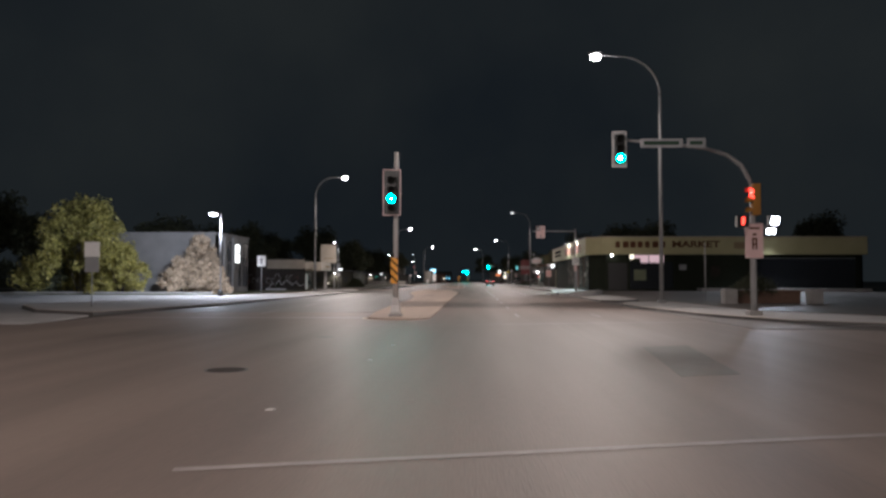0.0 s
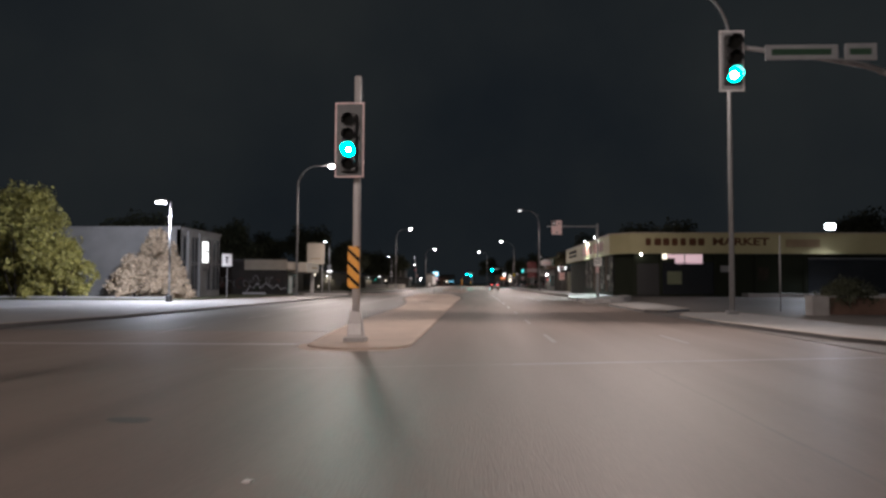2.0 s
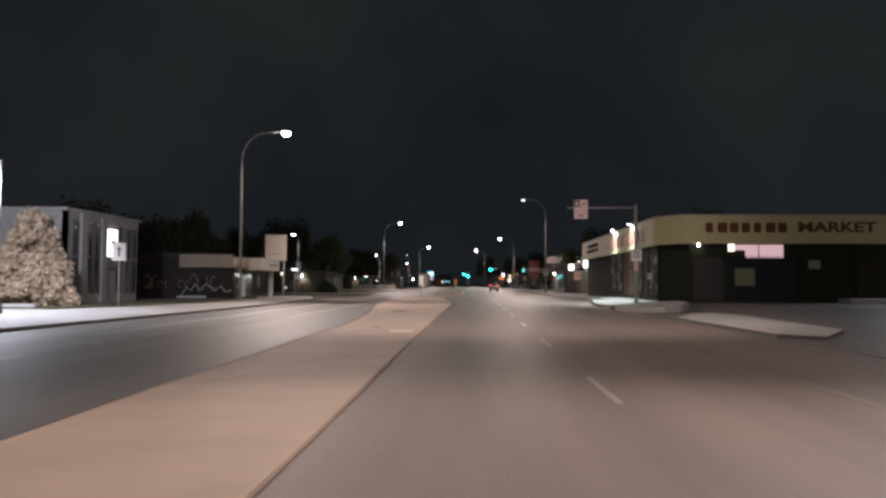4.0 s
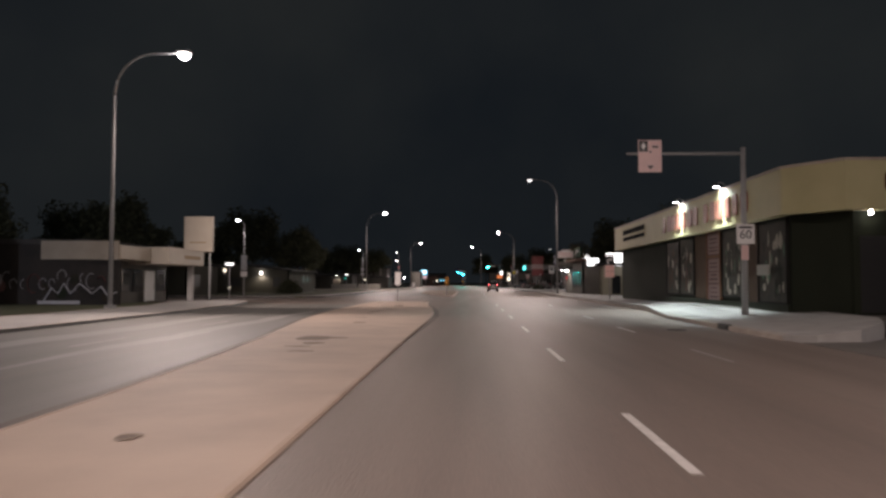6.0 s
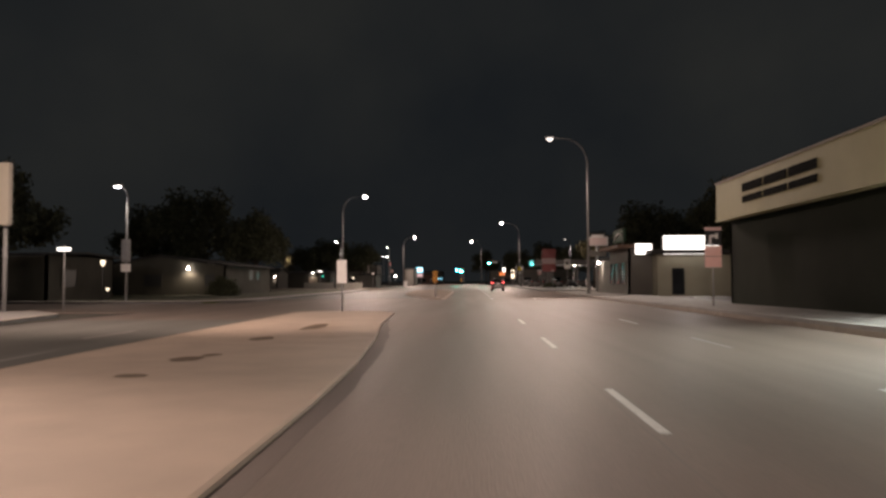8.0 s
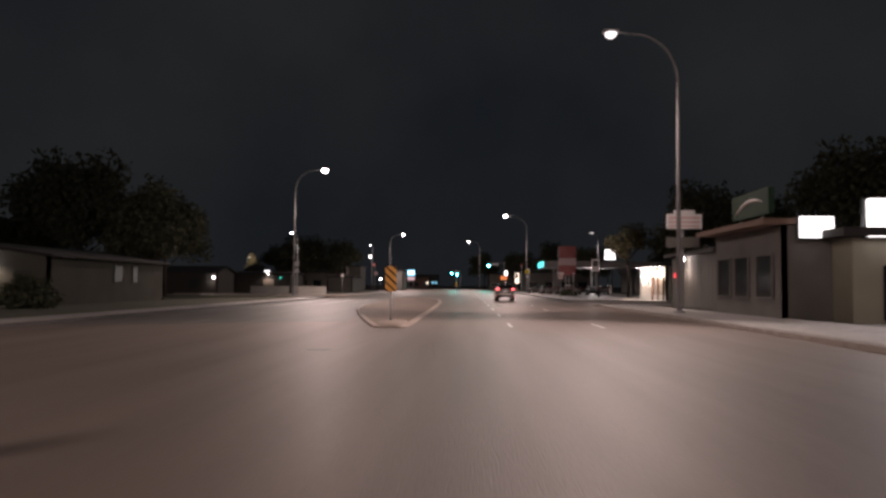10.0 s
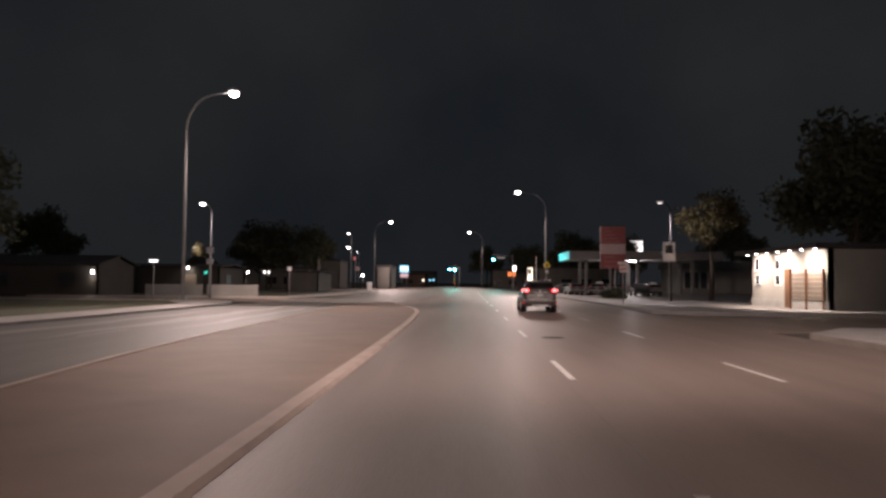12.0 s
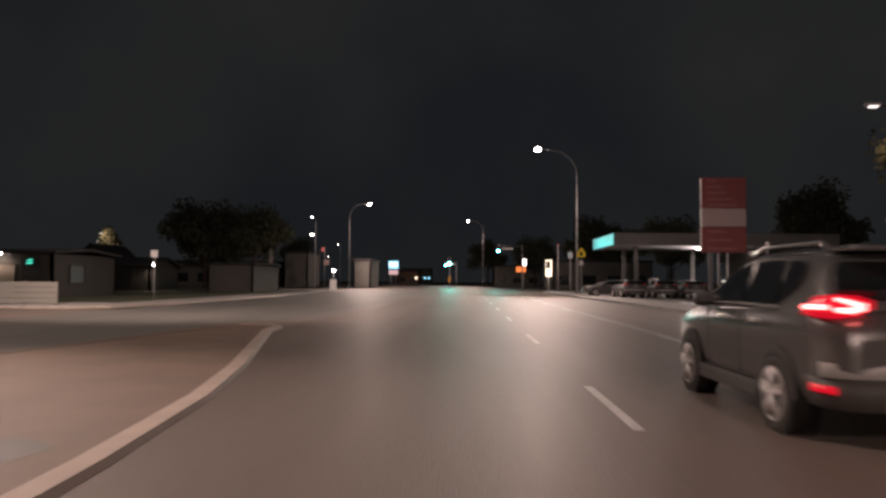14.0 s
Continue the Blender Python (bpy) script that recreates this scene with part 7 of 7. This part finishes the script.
    part("grille", rbox(-0.42, 0.42, 4.62, 4.69, 0.50, 0.66, 0.02), BLACK, ob)
    return ob


car("suv", "dark grey sport utility car with glowing red tail lamps", 3.83, 206.95, 0.0, 0, CAR_PAINT, 1.0, True)
for k, (x, y, r) in enumerate(((13.9, 263, 4), (16.3, 262.6, -3), (18.8, 263.2, 2), (21.2, 262.8, 178), (23.7, 263, 3), (15.2, 269.4, 92), (20.6, 270.2, 88))):
    car("parked_car", "parked car in the dark filling-station forecourt", x, y, 0.1, r, CAR_PALE, 0.87, False, "parked cars")


# ---- far junction and distance ----
def far_signal(x, y, z, label, reach):
    ob = thing("traffic_signal", label, "traffic signal", x + reach, y, 0.0)
    part("pole", tube(bmesh.new(), ((0, 0, 0), (0, 0, z + 0.9)), [0.12, 0.09], 10), STEEL, ob)
    if reach:
        part("mast_arm", bar((0, 0, z + 0.6), (-reach, 0, z + 0.8), 0.06), STEEL, ob)
        part("street_name_sign", box(bmesh.new(), -reach + 0.7, -reach + 2.6, -0.1, -0.06, z + 0.05, z + 0.4), WHITE_SHEET, ob)
    signal_head(ob, -reach, -0.2, z - 0.5, 3, 0, plate_half=0.3, glowing=SIGNAL_FAR)
    spot("signal_light", (x, y - 0.5, z - 0.2), (x, y - 60, 0), 2400, 40, (0.03, 1.0, 0.85), 0.15)
    return ob


far_signal(-2.6, 330, 4.5, "far traffic signal showing green on the median", 0.0)
far_signal(5.8, 334, 6.9, "far traffic signal showing green on a mast arm", 4.2)
far_signal(-5.5, 418, 6.0, "distant traffic signal showing green", 3.0)
setting("road_cross", prism([(-160, 300), (-15.2, 300), (-15.2, 324), (-160, 324)], -0.05, -0.002), ASPHALT, "far cross street to the west", "road")
setting("road_cross", prism([(9.6, 300), (160, 300), (160, 324), (9, 324)], -0.05, -0.002), ASPHALT, "far cross street to the east", "road")


def far_shop(label, x0, x1, y0, y1, h, material, panels=(), windows=True):
    ob = thing("far_building", label, "building", 0, 0, 0)
    for a, b in (((x0, y0), (x1, y0)), ((x1, y0), (x1, y1)), ((x1, y1), (x0, y1)), ((x0, y1), (x0, y0))):
        wall_between("wall", a, b, 0, h, 0.3, material, ob)
    part("roof", prism([(x0 - 0.2, y0 - 0.2), (x1 + 0.2, y0 - 0.2), (x1 + 0.2, y1 + 0.2), (x0 - 0.2, y1 + 0.2)], h + 0.01, h + 0.4, 0.03), ROOFING, ob)
    n = max(2, int((x1 - x0) / 4))
    for k in range(n if windows else 0):
        u = x0 + (x1 - x0) * (k + 0.2) / n
        part("window", box(bmesh.new(), u, u + (x1 - x0) * 0.55 / n, y0 - 0.04, y0 - 0.003, 0.9, 2.6), GLASS_DARK, ob)
    for u0, u1, z0, z1, m in panels:
        part("lit_panel", box(bmesh.new(), u0, u1, y0 - 0.3, y0 - 0.05, z0, z1), m, ob, "glowing panel")
    return ob


far_shop("far pale block beyond the junction", -21.3, -17.9, 345, 358, 5.1, DIM_WALL, (), False)
far_shop("far two-storey pale block", -34.6, -30.0, 345, 357, 6.4, DIM_WALL, (), False)
far_shop("far low shops with lit panels", -56, -36, 345, 360, 4.6, DIM_WALL, ((-48, -46.6, 3.4, 4.0, LIT_WHITE), (-38, -37.4, 2.2, 2.7, LIT_CREAM)))
far_shop("far brick shop, dim", -24.5, -17, 478, 495, 4.8, BRICK, ((-18.2, -17.4, 2.0, 2.9, LIT_CREAM),))
far_shop("far low shops east of the avenue", 16, 34, 340, 356, 5.0, DIM_WALL)
far_shop("far low dark block", 9, 24, 440, 455, 6.0, DIM_WALL)
far_shop("distant low block across the end of the avenue", -34, -16, 560, 575, 7.0, DIM_WALL, ((-19.5, -18.4, 2.4, 3.2, LIT_BLUE), (-17.6, -16.6, 2.4, 3.2, LIT_BLUE)))

bs = thing("pylon_sign", "lit blue and white filling-station sign", "pylon sign", -22.2, 436, 0.0)
part("post", bar((-0.8, 0.2, 0), (-0.8, 0.2, 3.4), 0.15), STEEL, bs)
part("post", bar((0.8, 0.2, 0), (0.8, 0.2, 3.4), 0.15), STEEL, bs)
part("board", rbox(-1.5, 1.5, -0.2, 0.2, 5.1, 7.5, 0.05), LIT_BLUE, bs, "glowing blue board")
part("lower_board", rbox(-1.4, 1.4, -0.2, 0.2, 3.3, 4.7, 0.05), LIT_PINK, bs, "glowing pink-white board")
part("symbol", box(bmesh.new(), -1.1, 1.1, -0.23, -0.205, 5.9, 6.9), LIT_WHITE, bs)
os_ = thing("pylon_sign", "lit orange and white roadside sign", "pylon sign", 10.6, 339, 0.0)
part("post", bar((0, 0.2, 0), (0, 0.2, 3.4), 0.12), STEEL, os_)
part("board", rbox(-1.3, 0.4, -0.2, 0.2, 3.1, 4.1, 0.05), LIT_ORANGE, os_, "glowing orange board")
part("upper_board", rbox(-0.3, 0.5, -0.2, 0.2, 4.25, 5.5, 0.05), LIT_WHITE, os_, "glowing white board")
ws = thing("pylon_sign", "lit white roadside sign beside the pavement", "pylon sign", 11.55, 306, 0.0)
part("post", bar((0, 0.2, 0), (0, 0.2, 3.0), 0.1), STEEL, ws)
part("board", rbox(-0.42, 0.42, -0.15, 0.15, 2.1, 4.4, 0.05), LIT_CREAM, ws, "glowing white board")
part("symbol", box(bmesh.new(), -0.36, 0.2, -0.18, -0.155, 3.2, 4.2), BLACK, ws)
big = thing("pylon_sign", "tall far lit white square sign", "pylon sign", 43.2, 362, -0.05)
part("post", bar((-0.6, 0.2, 0), (-0.6, 0.2, 9.7), 0.2), STEEL, big)
part("post", bar((0.6, 0.2, 0), (0.6, 0.2, 9.7), 0.2), STEEL, big)
part("board", rbox(-1.6, 1.6, -0.25, 0.25, 9.7, 12.6, 0.05), LIT_WHITE, big, "glowing white board")
